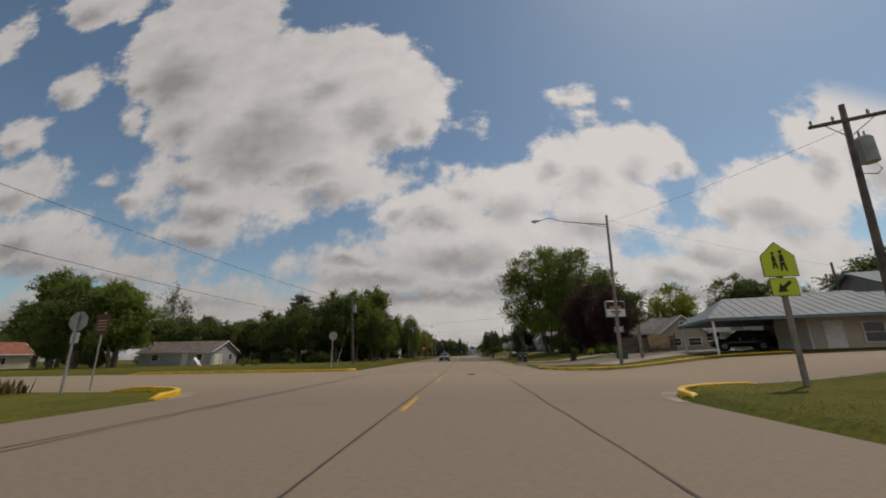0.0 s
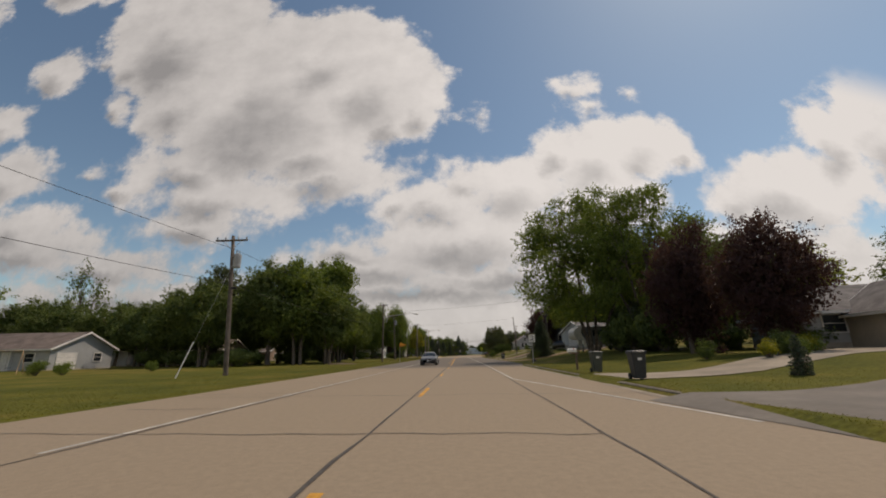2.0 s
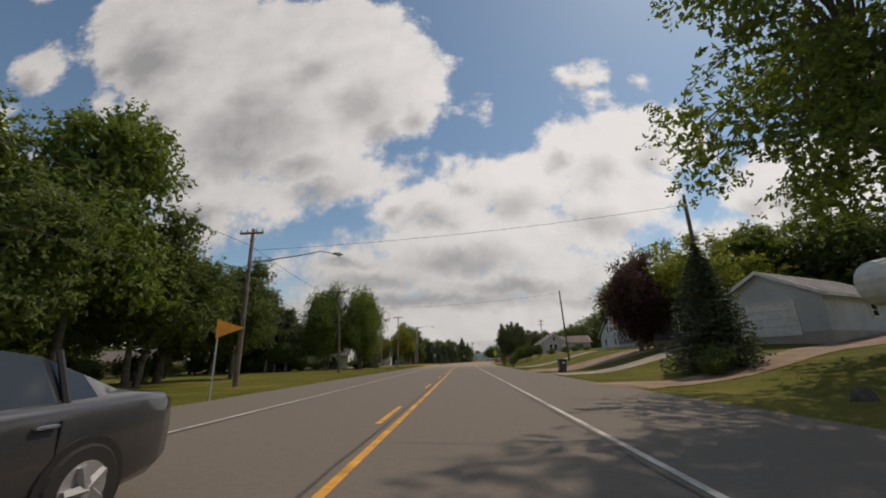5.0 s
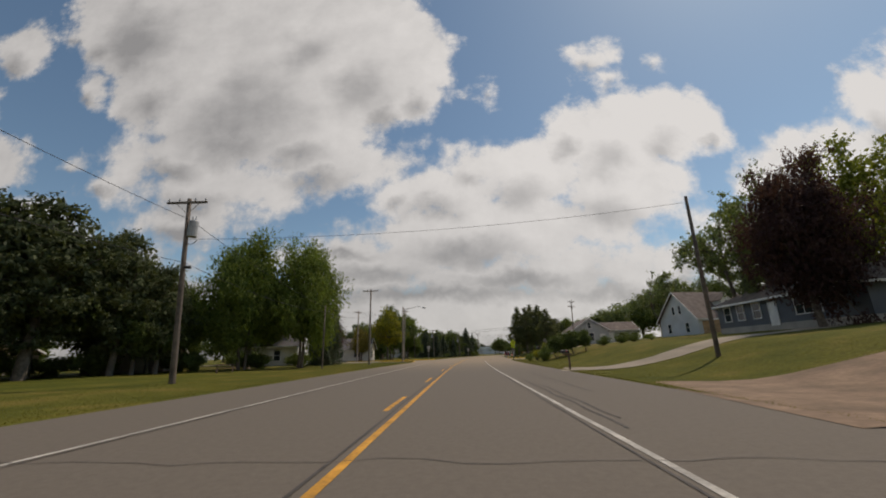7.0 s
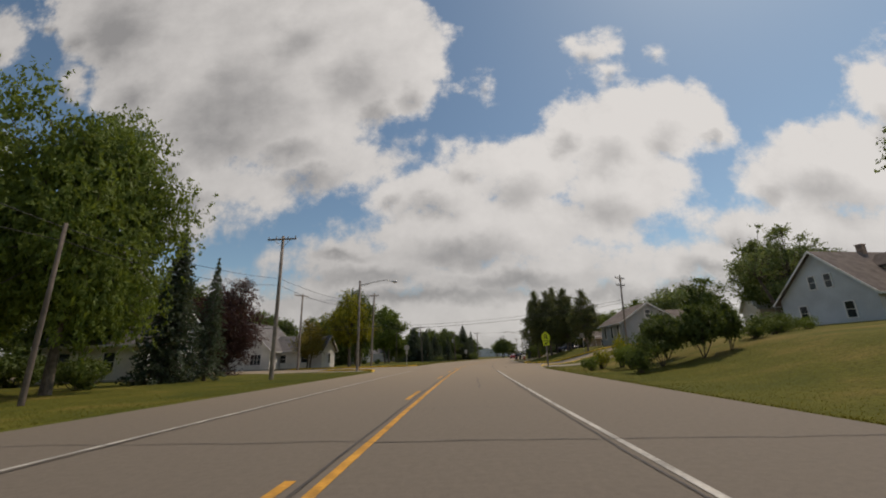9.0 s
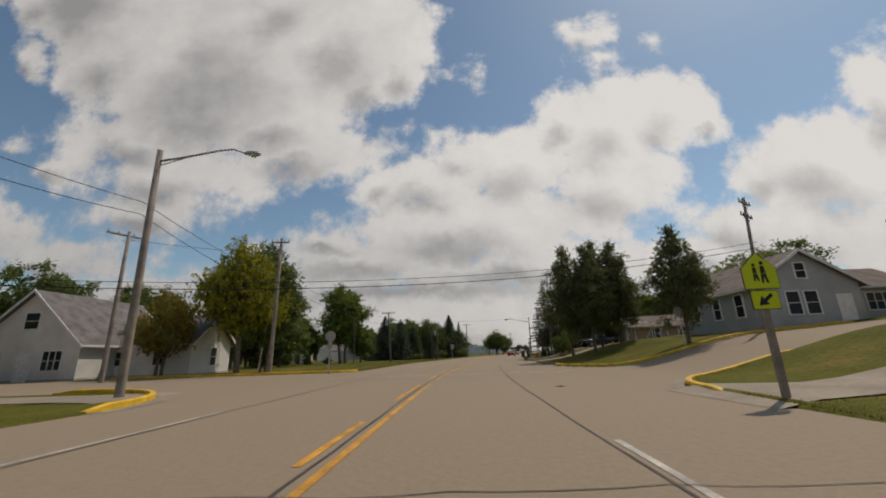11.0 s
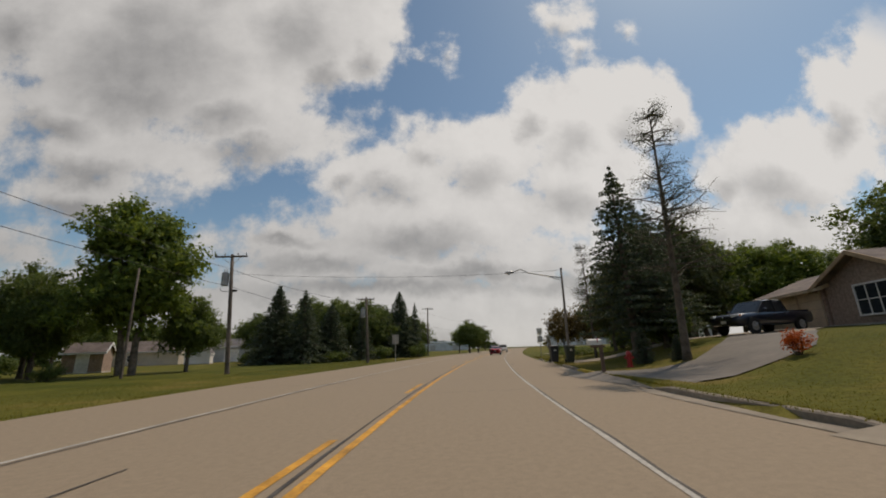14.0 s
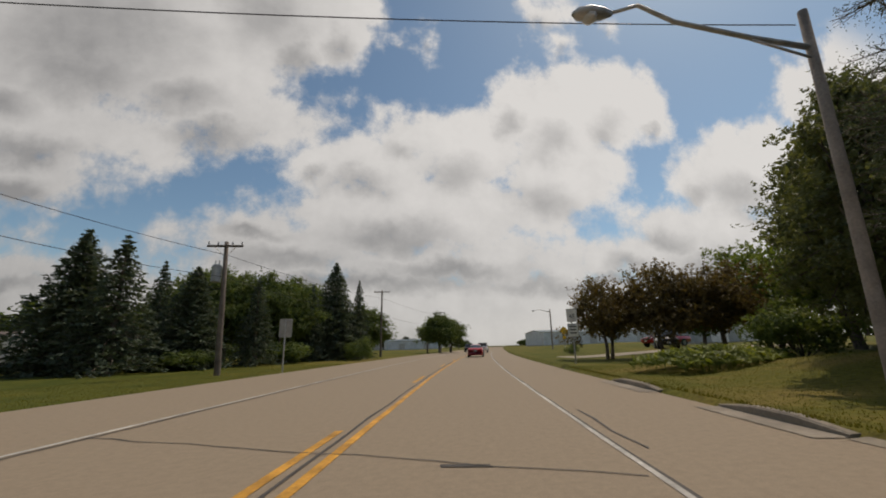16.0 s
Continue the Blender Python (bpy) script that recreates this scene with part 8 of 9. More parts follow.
swing_set(-41.0, 66.0, 30, M_FENCE_NEW, "wooden garden swing frame with pale slide")
slide(-43.5, 66.0, 60, M_SIGN_W, "white plastic garden slide")
goal(22.0, 204.0, 24)
goal(25.0, 203.4, 24)
picnic_table(-20.8, 141.0, 30, M_FENCE, "dark wooden picnic table on the grass")
picnic_table(20.0, 39.4, -10, M_FENCE, "dark wooden table beside the forecourt")
# green notice cabinet, plain post and board by the forecourt
g = Geo()
g.box((0, 0, 0.45), (0.95, 0.35, 0.75), 0, 1, 0.03)
r = thing("utility_cabinet", pose(16.2, 36.8, lawn_z(16.2, 36.8), 0, 0, -10), "green metal roadside cabinet", "cabinet")
part("cabinet", g, plain("green_cabinet_paint", (0.03, 0.12, 0.05), 0.5), r)
for k in range(4):
    q = Geo()
    q.box((0, -0.182, 0.25 + 0.15 * k), (0.8, 0.012, 0.03))
    part("louvre", q, M_BLACK, r)
g = Geo()
g.box((0, 0, 1.35), (0.22, 0.22, 2.9), 0, 1, 0.02)
r = thing("wooden_post", pose(17.2, 35.0, lawn_z(17.2, 35.0)), "stout plain grey wooden post", "post")
part("post", g, M_POLE_PALE, r)
r = thing("notice_board", pose(21.5, 40.6, lawn_z(21.5, 40.6), 0, 0, -8), "tan plywood board on short legs", "board")
g = Geo()
g.box((0, 0, 1.15), (1.9, 0.06, 1.2), 0, 1, 0.01)
part("panel", g, M_FENCE_NEW, r)
for sx in (-0.7, 0.7):
    g = Geo()
    g.tube([(sx, 0.05, 0.7), (sx, -0.25, -0.05)], [0.03, 0.03], 5)
    g.tube([(sx, 0.05, 0.7), (sx, 0.3, -0.05)], [0.03, 0.03], 5)
    part("leg", g, M_FENCE, r)


# vegetable bed with big leaves
def squash_bed(x, y, rz, l, w):
    root = thing("vegetable_bed", pose(x, y, lawn_z(x, y), 0, 0, rz), "low bed of broad-leaved green squash plants", "garden bed")
    rnd = random.Random(12)
    g = Geo()
    for _ in range(2600):
        a, b = rnd.uniform(-1, 1), rnd.uniform(-1, 1)
        if a * a * 0.7 + b * b > 1.0:
            continue
        hh = 0.75 * (1 - 0.5 * (a * a + b * b)) * rnd.uniform(0.6, 1.05)
        leaf(g, Vector((a * l / 2, b * w / 2, hh)), (Vector((0, -0.3, 1)) + rand_dir(rnd) * 0.6).normalized(), rnd.uniform(0.2, 0.42), rnd)
    tagged(part("leaves", g, L_BRIGHT, root), kind="stuff")
    g = Geo()
    for _ in range(160):
        a, b = rnd.uniform(-0.9, 0.9), rnd.uniform(-0.9, 0.9)
        g.tube([(a * l / 2, b * w / 2, -0.05), (a * l / 2 + 0.05, b * w / 2, 0.5)], [0.012, 0.008], 4)
    tagged(part("stems", g, L_GREEN, root), kind="stuff")


squash_bed(20.6, 240.5, 24, 8.5, 3.6)


# tall weeds on the first corner
def weeds(x0, x1, y0, y1, n, h, label, seed, leafm):
    rnd = random.Random(seed)
    g = Geo()
    for _ in range(n):
        x, y = rnd.uniform(x0, x1), rnd.uniform(y0, y1)
        if paved(x, y):
            continue
        z = lawn_z(x, y)
        hh = h * rnd.uniform(0.4, 1.1) * (0.7 + 0.5 * noise.noise((x * 0.5, y * 0.5, seed)))
        a = rnd.uniform(0, 6.28)
        w = 0.03 + 0.02 * rnd.random()
        bx, by = math.cos(a) * w, math.sin(a) * w
        tx, ty = rnd.uniform(-0.3, 0.3) * hh, rnd.uniform(-0.3, 0.3) * hh
        k = len(g.v)
        g.v += [(x - bx, y - by, z - 0.02), (x + bx, y + by, z - 0.02), (x + tx * 0.5 + bx * 0.7, y + ty * 0.5 + by * 0.7, z + hh * 0.6), (x + tx, y + ty, z + hh)]
        g.face(k, k + 1, k + 2)
        g.face(k, k + 2, k + 3)
    return solid("tall_weeds", g, leafm, label, "weeds", "stuff")


L_WEED = leaf_mat("dry_weeds", (0.05, 0.045, 0.015), (0.20, 0.15, 0.06), 0.8, 0.3)
L_BLADE = leaf_mat("grass_blades", (0.085, 0.10, 0.015), (0.19, 0.17, 0.035), 0.8, 0.3)
weeds(-26, -15.5, 6, 15.5, 9000, 0.95, "rough patch of dry brownish tall weeds", 1, L_WEED)


def verge(d0, d1, y0, y1, n, h, seed):
    """Grass tufts along a road edge."""
    rnd = random.Random(seed)
    g = Geo()
    for _ in range(n):
        y = rnd.uniform(y0, y1)
        d = d0 + (d1 - d0) * rnd.random() ** 1.6
        x = road_x(y) + d
        if paved(x, y):
            continue
        z = lawn_z(x, y)
        hh = h * rnd.uniform(0.5, 1.3)
        a = rnd.uniform(0, 6.28)
        bx, by = math.cos(a) * 0.016, math.sin(a) * 0.016
        tx, ty = rnd.uniform(-0.5, 0.5) * hh, rnd.uniform(-0.5, 0.5) * hh
        k = len(g.v)
        g.v += [(x - bx, y - by, z - 0.02), (x + bx, y + by, z - 0.02), (x + tx, y + ty, z + hh)]
        g.face(k, k + 1, k + 2)
    return solid("grass_tufts", g, L_BLADE, "fine grass blades along the road edge", "grass", "stuff")


verge(7.4, 16, -2, 70, 40000, 0.026, 2)
verge(8.3, 18, 90, 172, 60000, 0.026, 3)
verge(6.8, 16, 192, 245, 50000, 0.026, 4)
verge(-8.05, -17, 36, 172, 90000, 0.026, 5)
verge(-8.2, -17, 196, 262, 60000, 0.026, 6)



def lump(name, x, y, size, height, material, label, category, seed, rz=0.0):
    """A low uneven mound or stone, sunk a little into the grass."""
    g = Geo()
    rings = []
    for i in range(7):
        t = i / 6
        rr = math.cos(t * 1.5) ** 0.7
        ring = []
        for k in range(18):
            a = 6.283 * k / 18
            w = rr * (1 + 0.28 * noise.noise((math.cos(a) * 1.3, math.sin(a) * 1.3, seed + t)))
            ring.append((math.cos(a + rz) * w * size, math.sin(a + rz) * w * size * 0.62, -0.06 + height * math.sin(t * 1.5) * (1 + 0.25 * noise.noise((a, t * 3, seed)))))
        rings.append(ring)
    g.loft(rings)
    ob = solid(name, g, material, label, category, smooth=True)
    ob.location = (x, y, lawn_z(x, y))
    return ob


lump("stone", 12.0, 86.0, 0.34, 0.34, M_STONE, "small dark field stone lying on the lawn", "stone", 3)
lump("dirt_mound", -14.6, 86.0, 2.2, 0.22, M_EARTH, "low mound of bare brown earth in the grass", "earth mound", 5, 0.9)
lump("dirt_mound", -12.9, 84.3, 0.6, 0.12, M_EARTH, "small clod of pale bare earth in the grass", "earth mound", 9)

# ---- planting: prototype, x, y, turn, width factor, height factor ----
PLANT = (
    # east side, first house row
    (T_MAPLE, 20.6, 86.8, 20, 1.3, 1.46), (T_MAPLE, 24.6, 79.6, 140, 1.05, 1.32), (T_UNDER, 21.6, 75.5, 30, 0.8, 1.5), (T_UNDER, 25.0, 77.5, 110, 0.9, 1.6), (T_UNDER, 28.5, 76.0, 200, 0.9, 1.5), (T_UNDER, 32.0, 79.0, 60, 1.0, 1.5), (T_UNDER, 21.4, 79.4, 0, 0.8, 1.3), (T_UNDER, 23, 72, 60, 1.0, 1.45), (T_SPRUCE, 24.4, 82.6, 40, 0.9, 0.62), (T_UNDER, 24.2, 80.8, 50, 1.0, 1.5), (T_UNDER, 27.0, 81.5, 150, 1.0, 1.5), (T_SPRUCE_B, 23.0, 77.6, 120, 1.0, 0.58), (T_UNDER, 26, 68, 0, 1.0, 0.8), (T_UNDER, 29, 62, 90, 0.9, 0.7), (T_ROUND_B, 30, 72, 20, 1.0, 1.0), (T_ROUND, 31, 80, 120, 1.0, 1.05),
    (T_PURPLE, 21.4, 64.5, 0, 0.64, 0.86), (T_PURPLE, 23.6, 58.0, 75, 0.64, 0.78), (T_LIGHT, 45.0, 82.0, 10, 1.2, 1.0), (T_ROUND, 52.0, 70.0, 50, 1.1, 0.95),
    (T_PALE, 50.0, 60.0, 30, 0.9, 0.9), (T_ROUND_B, 62.0, 58.0, 200, 1.1, 1.0), (T_ROUND, 60.0, 45.0, 110, 1.0, 1.1),
    (T_ROUND_B, 56.0, 30.0, 10, 1.0, 1.0), 
    (T_BUSH_DARK, 19.6, 53.4, 0, 0.6, 0.75), (T_BUSH_DARK, 21.0, 54.6, 50, 0.65, 0.8), (T_GOLD, 18.4, 52.4, 0, 1.0, 1.1), (T_BUSH, 20.2, 52.6, 90, 0.8, 0.9), (T_GOLD, 22.4, 55.0, 60, 1.1, 1.2), (T_BUSH_DARK, 17.2, 56.0, 20, 0.6, 0.7), (T_BUSH, 24.0, 56.2, 20, 0.9, 1.0),
    # east side, behind the camper
    (T_SPRUCE, 15.4, 97.0, 30, 0.85, 0.62), (T_PURPLE, 18.7, 113.5, 40, 0.62, 0.7), (T_TALL, 32.4, 116.2, 10, 1.0, 0.76), (T_BUSH_DARK, 13.8, 95.0, 0, 0.8, 0.8),
    (T_LIGHT, 24.5, 112.0, 80, 0.95, 0.82), (T_ROUND, 38.0, 112.0, 25, 1.1, 0.9),
    # east side, blue house row
    (T_PURPLE, 28.8, 136.5, 15, 0.80, 1.12), (T_THIN, 33.5, 147.0, 60, 0.85, 1.15), (T_AIRY, 35.0, 149.0, 160, 0.85, 1.1), (T_LIGHT, 36.0, 139.0, 250, 0.95, 1.3),
    (T_AIRY, 36.0, 155.0, 40, 1.2, 1.35, "tall leafy grey-green tree beside a slate-blue house"), (T_AIRY, 38.8, 181.0, 10, 0.95, 0.95), (T_ROUND_B, 46.0, 190.0, 75, 1.15, 0.95), (T_PALE, 44.0, 219.0, 20, 1.25, 1.2), (T_ROUND, 52.0, 222.0, 200, 1.2, 1.05), (T_ROUND_B, 58.0, 196.0, 40, 1.0, 0.95),
    (T_SHRUBTREE, 13.4, 158.4, 0, 0.95, 0.95), (T_SHRUBTREE, 15.4, 157.6, 90, 0.95, 1.0), (T_SHRUBTREE, 17.0, 157.6, 200, 0.7, 0.9), (T_SHRUBTREE, 15.0, 161.0, 140, 0.9, 1.0), (T_GOLD, 12.8, 163.2, 30, 1.4, 2.4), (T_GOLD, 11.8, 164.6, 80, 1.5, 1.6), (T_BUSH_DARK, 11.4, 157.0, 20, 0.9, 1.1), (T_BUSH, 12.6, 161.0, 20, 1.2, 1.5), (T_BUSH_DARK, 20.0, 160.0, 0, 1, 0.8), (T_BUSH_DARK, 23.5, 163.0, 40, 1.1, 0.9),
    (T_BUSH_DARK, 26.5, 166.0, 80, 1.1, 0.9), (T_BUSH, 30.0, 168.0, 0, 1.2, 1.0), (T_BUSH, 10.6, 163.0, 0, 0.9, 0.9),
    # cedar group and garden beyond the second street
    (T_CEDAR, 14.0, 203.0, 0, 0.78, 0.98), (T_CEDAR, 15.8, 201.6, 70, 0.8, 0.92), (T_CEDAR, 17.2, 203.4, 140, 0.85, 0.96), (T_CEDAR, 18.9, 202.8, 210, 0.8, 0.9),
    (T_CEDAR, 19.9, 204.6, 30, 0.8, 0.8), (T_CEDAR, 18.6, 190.6, 100, 0.72, 0.74), (T_ROUND, 44.0, 229.0, 0, 1.1, 0.85),
    (T_SPRUCE_C, 16.4, 224.4, 0, 0.98, 1.04), (T_SPRUCE_C, 18.6, 225.0, 80, 0.85, 0.76), (T_SPRUCE_C, 19.8, 228.6, 40, 0.85, 0.95), (T_SPRUCE_B, 21.8, 230.6, 190, 1.0, 0.82), (T_CEDAR, 19.8, 233.6, 30, 0.75, 0.62), (T_CEDAR, 22.4, 235.6, 130, 0.85, 0.76), (T_CEDAR, 25.2, 237.4, 220, 0.9, 0.84), (T_UNDER, 18.6, 224.8, 20, 0.45, 0.75), (T_UNDER, 20.6, 227.6, 80, 0.5, 0.8),
    (T_PINE, 27.6, 235.6, 0, 0.8, 0.74), (T_PINE, 31.0, 240.0, 60, 0.9, 0.76), (T_TALL, 36.0, 244.0, 0, 1.0, 0.78), (T_TALL, 42.0, 246.0, 90, 1.0, 0.78), (T_TALL, 48.0, 246.0, 180, 1.0, 0.8),
    (T_ROUND_B, 54.0, 244.0, 0, 1.0, 0.8), (T_HEDGE, 14.4, 208.7, 0, 0.78, 1.1), (T_RED, 16.2, 214.6, 0, 0.75, 0.72), (T_WILLOW, 32.0, 244.0, 40, 0.8, 0.78), (T_WILLOW, 34.5, 251.0, 130, 0.85, 0.68),
    (T_SMALL, 22.5, 252.0, 0, 0.75, 0.8), (T_SMALL, 25.0, 249.5, 90, 0.85, 0.85), (T_SMALL, 27.5, 247.5, 200, 0.85, 0.78), (T_ROUND, 40.0, 264.0, 30, 0.6, 0.45), (T_HEDGE, 24.5, 240.5, 60, 1.1, 0.9),
    (T_MINI, 15.0, 221.3, 0, 1.0, 1.0), (T_MINI, 15.9, 220.0, 40, 0.75, 0.65), (T_MINI, 14.2, 45.4, 10, 0.75, 0.85),
    # west side, first lawn and tree belt
    (T_ROUND, -74.0, 96.0, 20, 1.0, 0.95), (T_ROUND_B, -64.0, 93.0, 80, 1.0, 0.85), (T_ROUND, -57.0, 96.0, 140, 0.9, 0.8), (T_ROUND_B, -48.0, 90.0, 220, 0.8, 0.75), (T_ROUND, -40.0, 86.0, 300, 0.8, 0.85), (T_ROUND_B, -33.0, 83.0, 60, 0.9, 0.95), (T_UNDER, -44, 88, 0, 1.0, 0.9), (T_UNDER, -36, 84, 60, 1.0, 0.8), (T_UNDER, -28, 82, 20, 0.9, 0.7), (T_ROUND, -60.0, 68.0, 30, 0.9, 1.0), (T_UNDER, -62, 66, 20, 1.0, 1.0),
    (T_BUSH, -33.0, 62.0, 0, 1.0, 1.15), (T_BUSH, -31.2, 62.6, 50, 0.9, 1.0), (T_BUSH, -27.5, 67.5, 90, 0.7, 0.9), (T_BUSH, -29.5, 80.0, 130, 0.75, 0.85),
    (T_TALL, -84.0, 80.0, 0, 1.3, 1.4), (T_TALL, -78.0, 84.0, 70, 1.3, 1.25), (T_TALL, -57.0, 64.5, 40, 1.0, 0.98), (T_ROUND_B, -62.0, 63.0, 120, 1.1, 1.1), (T_ROUND, -95.0, 86.0, 0, 1.3, 1.3),
    (T_THIN, -90.0, 121.0, 0, 1.2, 1.6), (T_PINE, -84.0, 128.0, 30, 1.0, 1.0), (T_ROUND_B, -76.0, 118.0, 60, 1.2, 1.1), (T_ROUND, -70.0, 66.0, 10, 0.6, 0.6),
    (T_ROUND_B, -64.0, 110.0, 0, 1.2, 0.9), (T_ROUND, -54.0, 104.0, 80, 1.2, 0.9), (T_PINE, -36.0, 90.0, 0, 1.0, 1.05), (T_ROUND_B, -44.0, 94.0, 150, 1.1, 0.95),
    (T_ROUND, -26.5, 88.0, 40, 1.1, 1.25), (T_TALL, -22.5, 89.0, 0, 1.0, 1.08), (T_ROUND_B, -18.6, 91.0, 200, 0.8, 0.92), (T_TALL, -20.6, 96.5, 130, 0.95, 1.22), (T_ROUND, -30.0, 99.0, 20, 1.1, 0.85),
    (T_ROUND_B, -20.0, 101.0, 260, 0.9, 0.95), (T_ROUND, -23.0, 107.0, 100, 1.0, 0.9), (T_ROUND_B, -20.5, 113.0, 310, 0.8, 0.92),
    (T_ROUND, -38.0, 103.0, 70, 1.1, 0.85), (T_ROUND_B, -48.0, 100.0, 220, 1.1, 0.8),
    # west side, park-like lawn
    (T_ROUND, -36.0, 137.0, 40, 0.85, 1.12), (T_ROUND_B, -31.5, 144.5, 140, 0.7, 0.92), (T_ROUND_B, -42.0, 138.0, 200, 0.9, 1.2), (T_UNDER, -33, 140, 0, 0.9, 0.8), (T_UNDER, -38, 135, 90, 0.9, 0.9), (T_UNDER, -28, 146, 30, 0.7, 0.7), (T_PINE, -34.5, 131.5, 10, 0.9, 0.98),
    (T_ROUND_B, -33.0, 150.0, 10, 0.85, 0.8), (T_ROUND, -40.0, 146.0, 80, 0.9, 0.9), (T_UNDER, -31, 148, 0, 0.8, 0.7), (T_UNDER, -24, 152, 50, 0.8, 0.6), (T_UNDER, -20, 155, 50, 0.6, 0.6),
    (T_PINE, -30.8, 139.5, 50, 0.75, 0.92), (T_PINE, -28.5, 142.0, 150, 0.6, 0.72),
    (T_PINE, -33.0, 134.0, 20, 1.05, 1.02), (T_PINE, -40.0, 130.0, 80, 1.1, 1.02), (T_PINE, -37.5, 144.5, 140, 0.9, 1.03), (T_PINE, -47.0, 139.0, 200, 1.1, 1.1), (T_ROUND, -30.0, 141.0, 60, 0.6, 0.62),
    (T_PINE, -52.0, 128.0, 0, 1.1, 1.0), (T_ROUND_B, -44.0, 152.0, 20, 0.7, 0.65), (T_ROUND, -38.0, 156.0, 80, 0.6, 0.6),
    (T_MAPLE_B, -24.0, 149.0, 50, 0.68, 1.02), (T_MAPLE_B, -18.4, 152.0, 160, 0.60, 1.02), (T_TALL, -26.0, 154.0, 100, 0.8, 0.85), (T_SPRUCE, -19.3, 160.5, 10, 0.8, 1.04),
    (T_SPRUCE_B, -18.1, 163.0, 0, 0.55, 0.88), (T_PURPLE, -24.5, 174.5, 30, 0.75, 0.78), (T_ROUND_B, -31.0, 166.0, 90, 0.9, 0.9), (T_ROUND, -36.0, 182.0, 90, 1.0, 1.0),
    # west side, beyond the second street
    (T_OLIVE, -23.4, 195.6, 0, 0.85, 1.0), (T_YELLOW, -17.2, 196.6, 20, 0.74, 1.0), (T_ROUND, -29.5, 226.5, 50, 0.62, 0.85), (T_ROUND_B, -17.0, 201.0, 40, 0.72, 1.04), (T_ROUND, -45.0, 205.0, 140, 1.0, 1.0),
    (T_PURPLE, -31.0, 226.0, 100, 0.55, 0.65), (T_ROUND_B, -34.5, 231.0, 0, 0.95, 0.85), (T_ROUND, -28.0, 237.0, 60, 0.62, 0.75), (T_ROUND_B, -25.5, 235.0, 160, 0.5, 0.6), (T_TALL, -19.2, 236.0, 0, 0.98, 0.98),
    (T_ROUND, -16.8, 240.0, 70, 0.5, 0.55), (T_HEDGE, -27.0, 229.0, 0, 0.7, 0.75), (T_HEDGE, -23.6, 230.0, 50, 0.5, 0.55), (T_BUSH_DARK, -20.6, 231.0, 0, 0.8, 0.7), (T_PINE, -44.0, 222.0, 40, 0.9, 0.75), (T_ROUND_B, -52.0, 234.0, 0, 1.0, 0.8),
    (T_ROUND, -9.5, 268.5, 20, 0.8, 0.78), (T_ROUND_B, -4.5, 270.0, 120, 0.8, 0.74), (T_ROUND, -14.5, 271.0, 220, 0.85, 0.78), (T_SPRUCE, -14.9, 256.3, 0, 1.45, 0.95), (T_SPRUCE_B, -10.8, 254.2, 40, 1.25, 0.86), (T_SPRUCE, -8.5, 259.5, 100, 1.2, 0.75), (T_SPRUCE_B, -12.5, 262.0, 200, 0.9, 0.85), (T_SPRUCE_B, -4.6, 262.5, 30, 0.8, 0.72),
    (T_ROUND, -12.0, 281.0, 0, 0.95, 0.92), (T_ROUND_B, -5.0, 284.0, 80, 0.95, 0.9), (T_ROUND, -18.0, 282.0, 170, 0.95, 0.95), (T_SPRUCE, -1.8, 272.0, 0, 0.7, 0.8), (T_SPRUCE, 0.2, 275.5, 60, 1.5, 1.1), (T_SPRUCE_B, 3.0, 277.0, 90, 0.8, 0.92),
    (T_ROUND_B, -22.0, 268.0, 40, 0.6, 0.62), (T_HEDGE, 3.6, 271.0, 0, 1.1, 0.95), (T_PALE, 15.0, 318.0, 0, 0.7, 0.75), (T_ROUND, 17.0, 310.0, 0, 0.75, 0.68), (T_ROUND_B, 20.0, 314.0, 70, 0.7, 0.62),
    (T_ROUND, -45.0, 262.0, 40, 0.9, 0.7), (T_ROUND_B, -56.0, 268.0, 140, 1.0, 0.75), (T_PALE, -64.0, 280.0, 40, 1.0, 0.7), (T_BUSH_DARK, 27.0, 268.0, 0, 1.0, 0.6),
)
for ob, x, y, rz, sx, sz, *extra in PLANT:
    put(ob, x, y, rz, sx, sz, *extra)
T_DEAD = bare_conifer("dying_pine", 11.6, "tall dying pine with thin ragged limbs", 31, 1.0, 0.03, 0.17)
put(T_DEAD, 15.7, 219.2, 0, 1.05, 1.05)
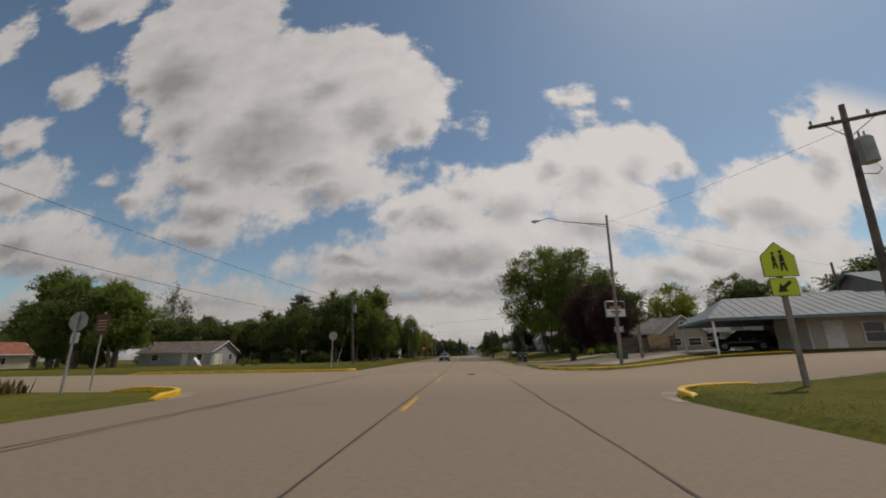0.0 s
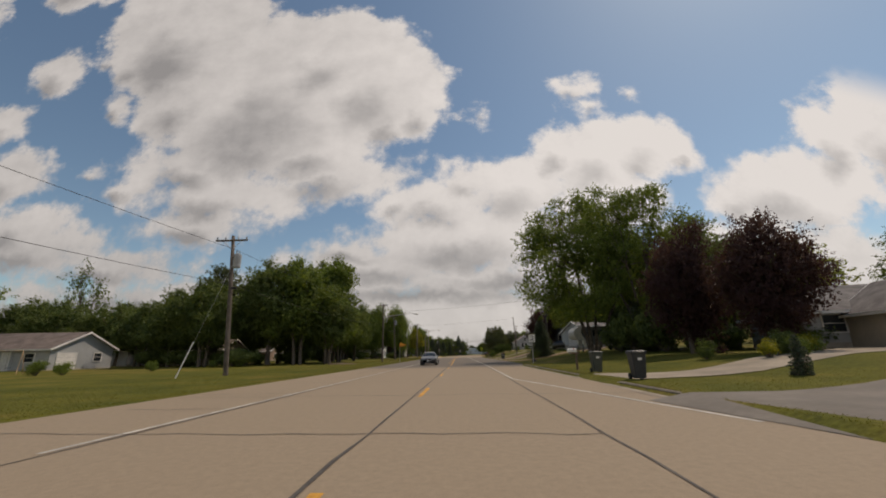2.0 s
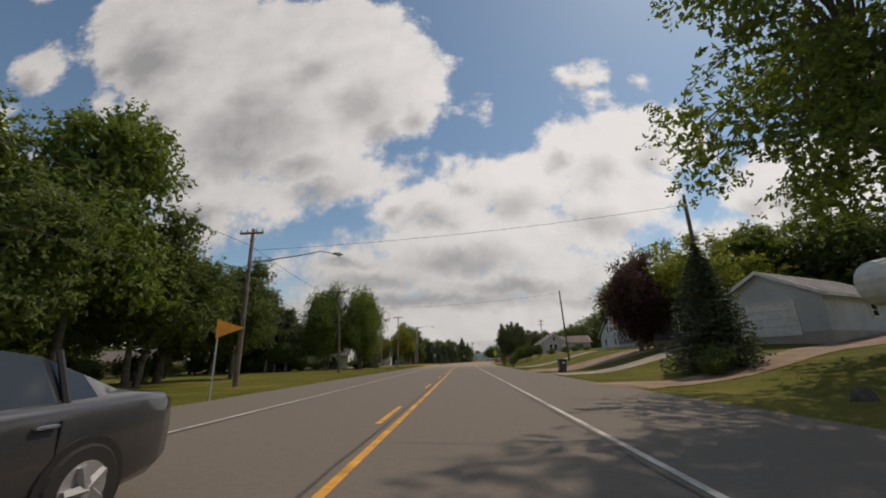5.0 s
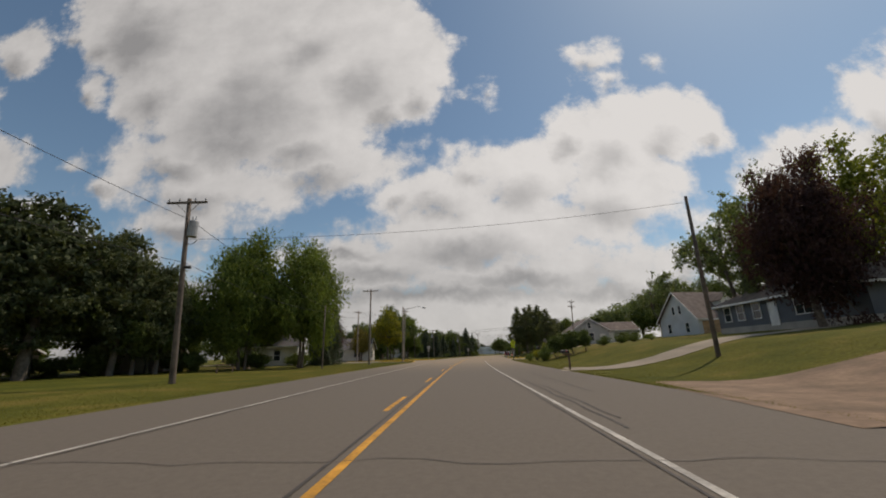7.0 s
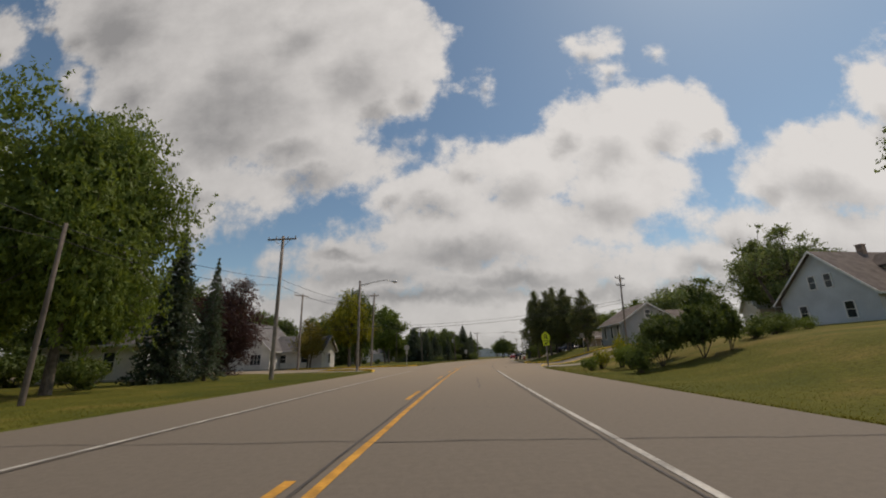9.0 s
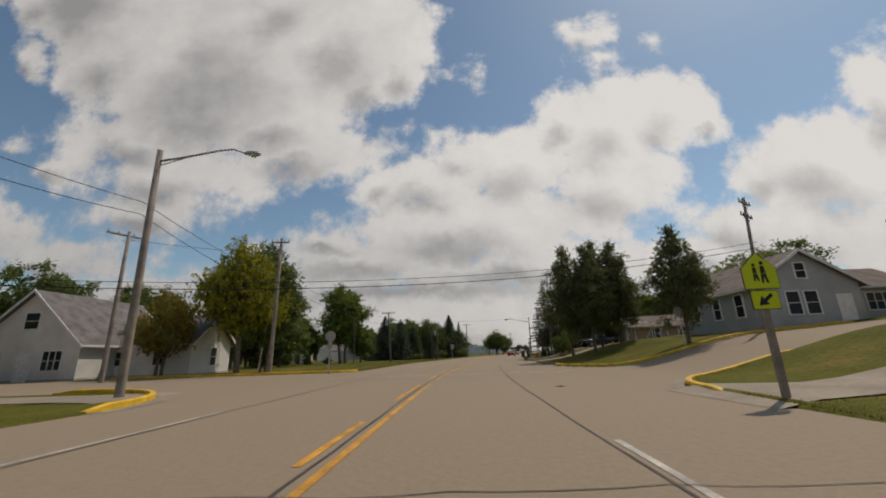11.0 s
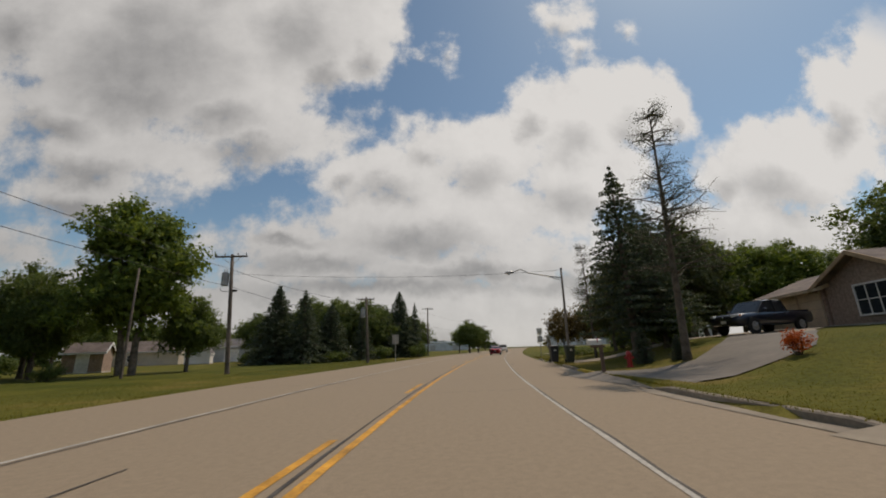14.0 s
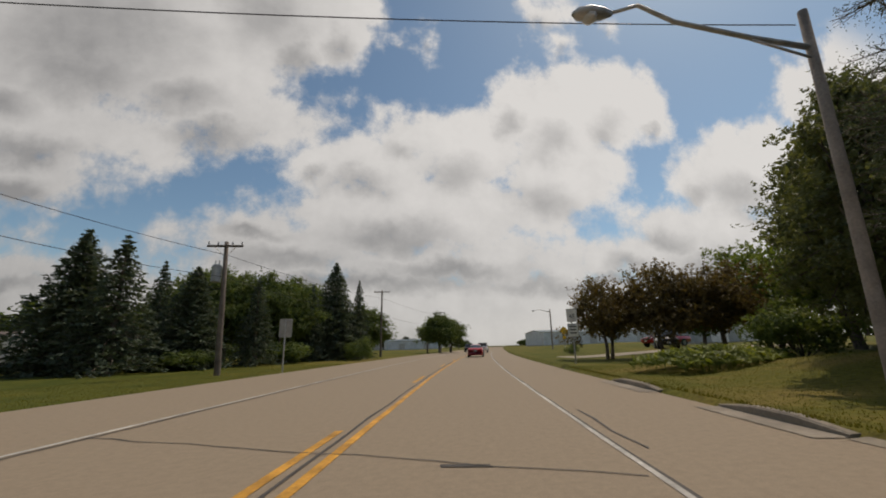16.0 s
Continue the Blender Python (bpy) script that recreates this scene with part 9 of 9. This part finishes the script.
put(T_DEAD, 16.8, 230.6, 200, 0.62, 0.72)
PROTOS.append(T_DEAD)
far = random.Random(77)
for i in range(46):
    # woods behind the houses on either side
    y = -40 + i * 11
    for sgn, d0 in ((-1, 105), (1, 92)):
        if sgn > 0 and y > 265:
            continue
        d = sgn * (d0 + far.uniform(0, 30))
        put(T_WOOD, road_x(y) + d, y + far.uniform(-4, 4), far.uniform(0, 360), far.uniform(1.1, 1.5), far.uniform(0.8, 1.15), "dark green tree in a distant wood")
for x, y in ((-27, 82), (-30, 91), (-27, 97), (-28, 103), (-26, 109), (-34, 95), (-33, 88), (-30, 106), (-40, 97), (-48, 104), (-36, 138), (-44, 133), (-50, 146), (-40, 152), (-30, 160), (-37, 170), (-36, 214), (-30, 232), (-34, 240), (-40, 230), (-8, 258), (-13, 261), (-3, 266), (-16, 266), (-6, 275), (-20, 262)):
    put(T_UNDER, x, y, far.uniform(0, 360), far.uniform(0.8, 1.15), far.uniform(0.5, 0.85))
for x, y, k in ((-36, 210, 1.0), (-28, 214, 0.9), (-42, 214, 1.0), (-24, 220, 0.8), (-20, 292, 1.0), (-8, 300, 1.0), (-30, 300, 1.0), (2, 308, 0.9), (-44, 180, 1.0), (-50, 190, 1.1), (-46, 166, 1.0), (-56, 176, 1.1)):
    put(far.choice((T_ROUND, T_ROUND_B, T_WOOD)), x, y, far.uniform(0, 360), k, k * far.uniform(0.8, 1.0), "dark green tree behind the houses")
for i in range(11):
    put(T_WOOD, -66 + 6.2 * i, 304 + far.uniform(-8, 14), far.uniform(0, 360), far.uniform(0.8, 1.0), far.uniform(0.75, 1.0))
for i in range(46):
    # distant belts on both sides of the far road
    y = 330 + i * 16
    for sgn in (-1, 1):
        if far.random() < 0.8:
            d = sgn * far.uniform(40, 150)
            put(far.choice((T_WOOD, T_WOOD, T_WOOD, T_PINE)), road_x(y) + d, y, far.uniform(0, 360), far.uniform(1.0, 1.6), far.uniform(0.6, 0.95), "distant dark green tree in a field belt")
for ob in PROTOS:
    drop(ob)
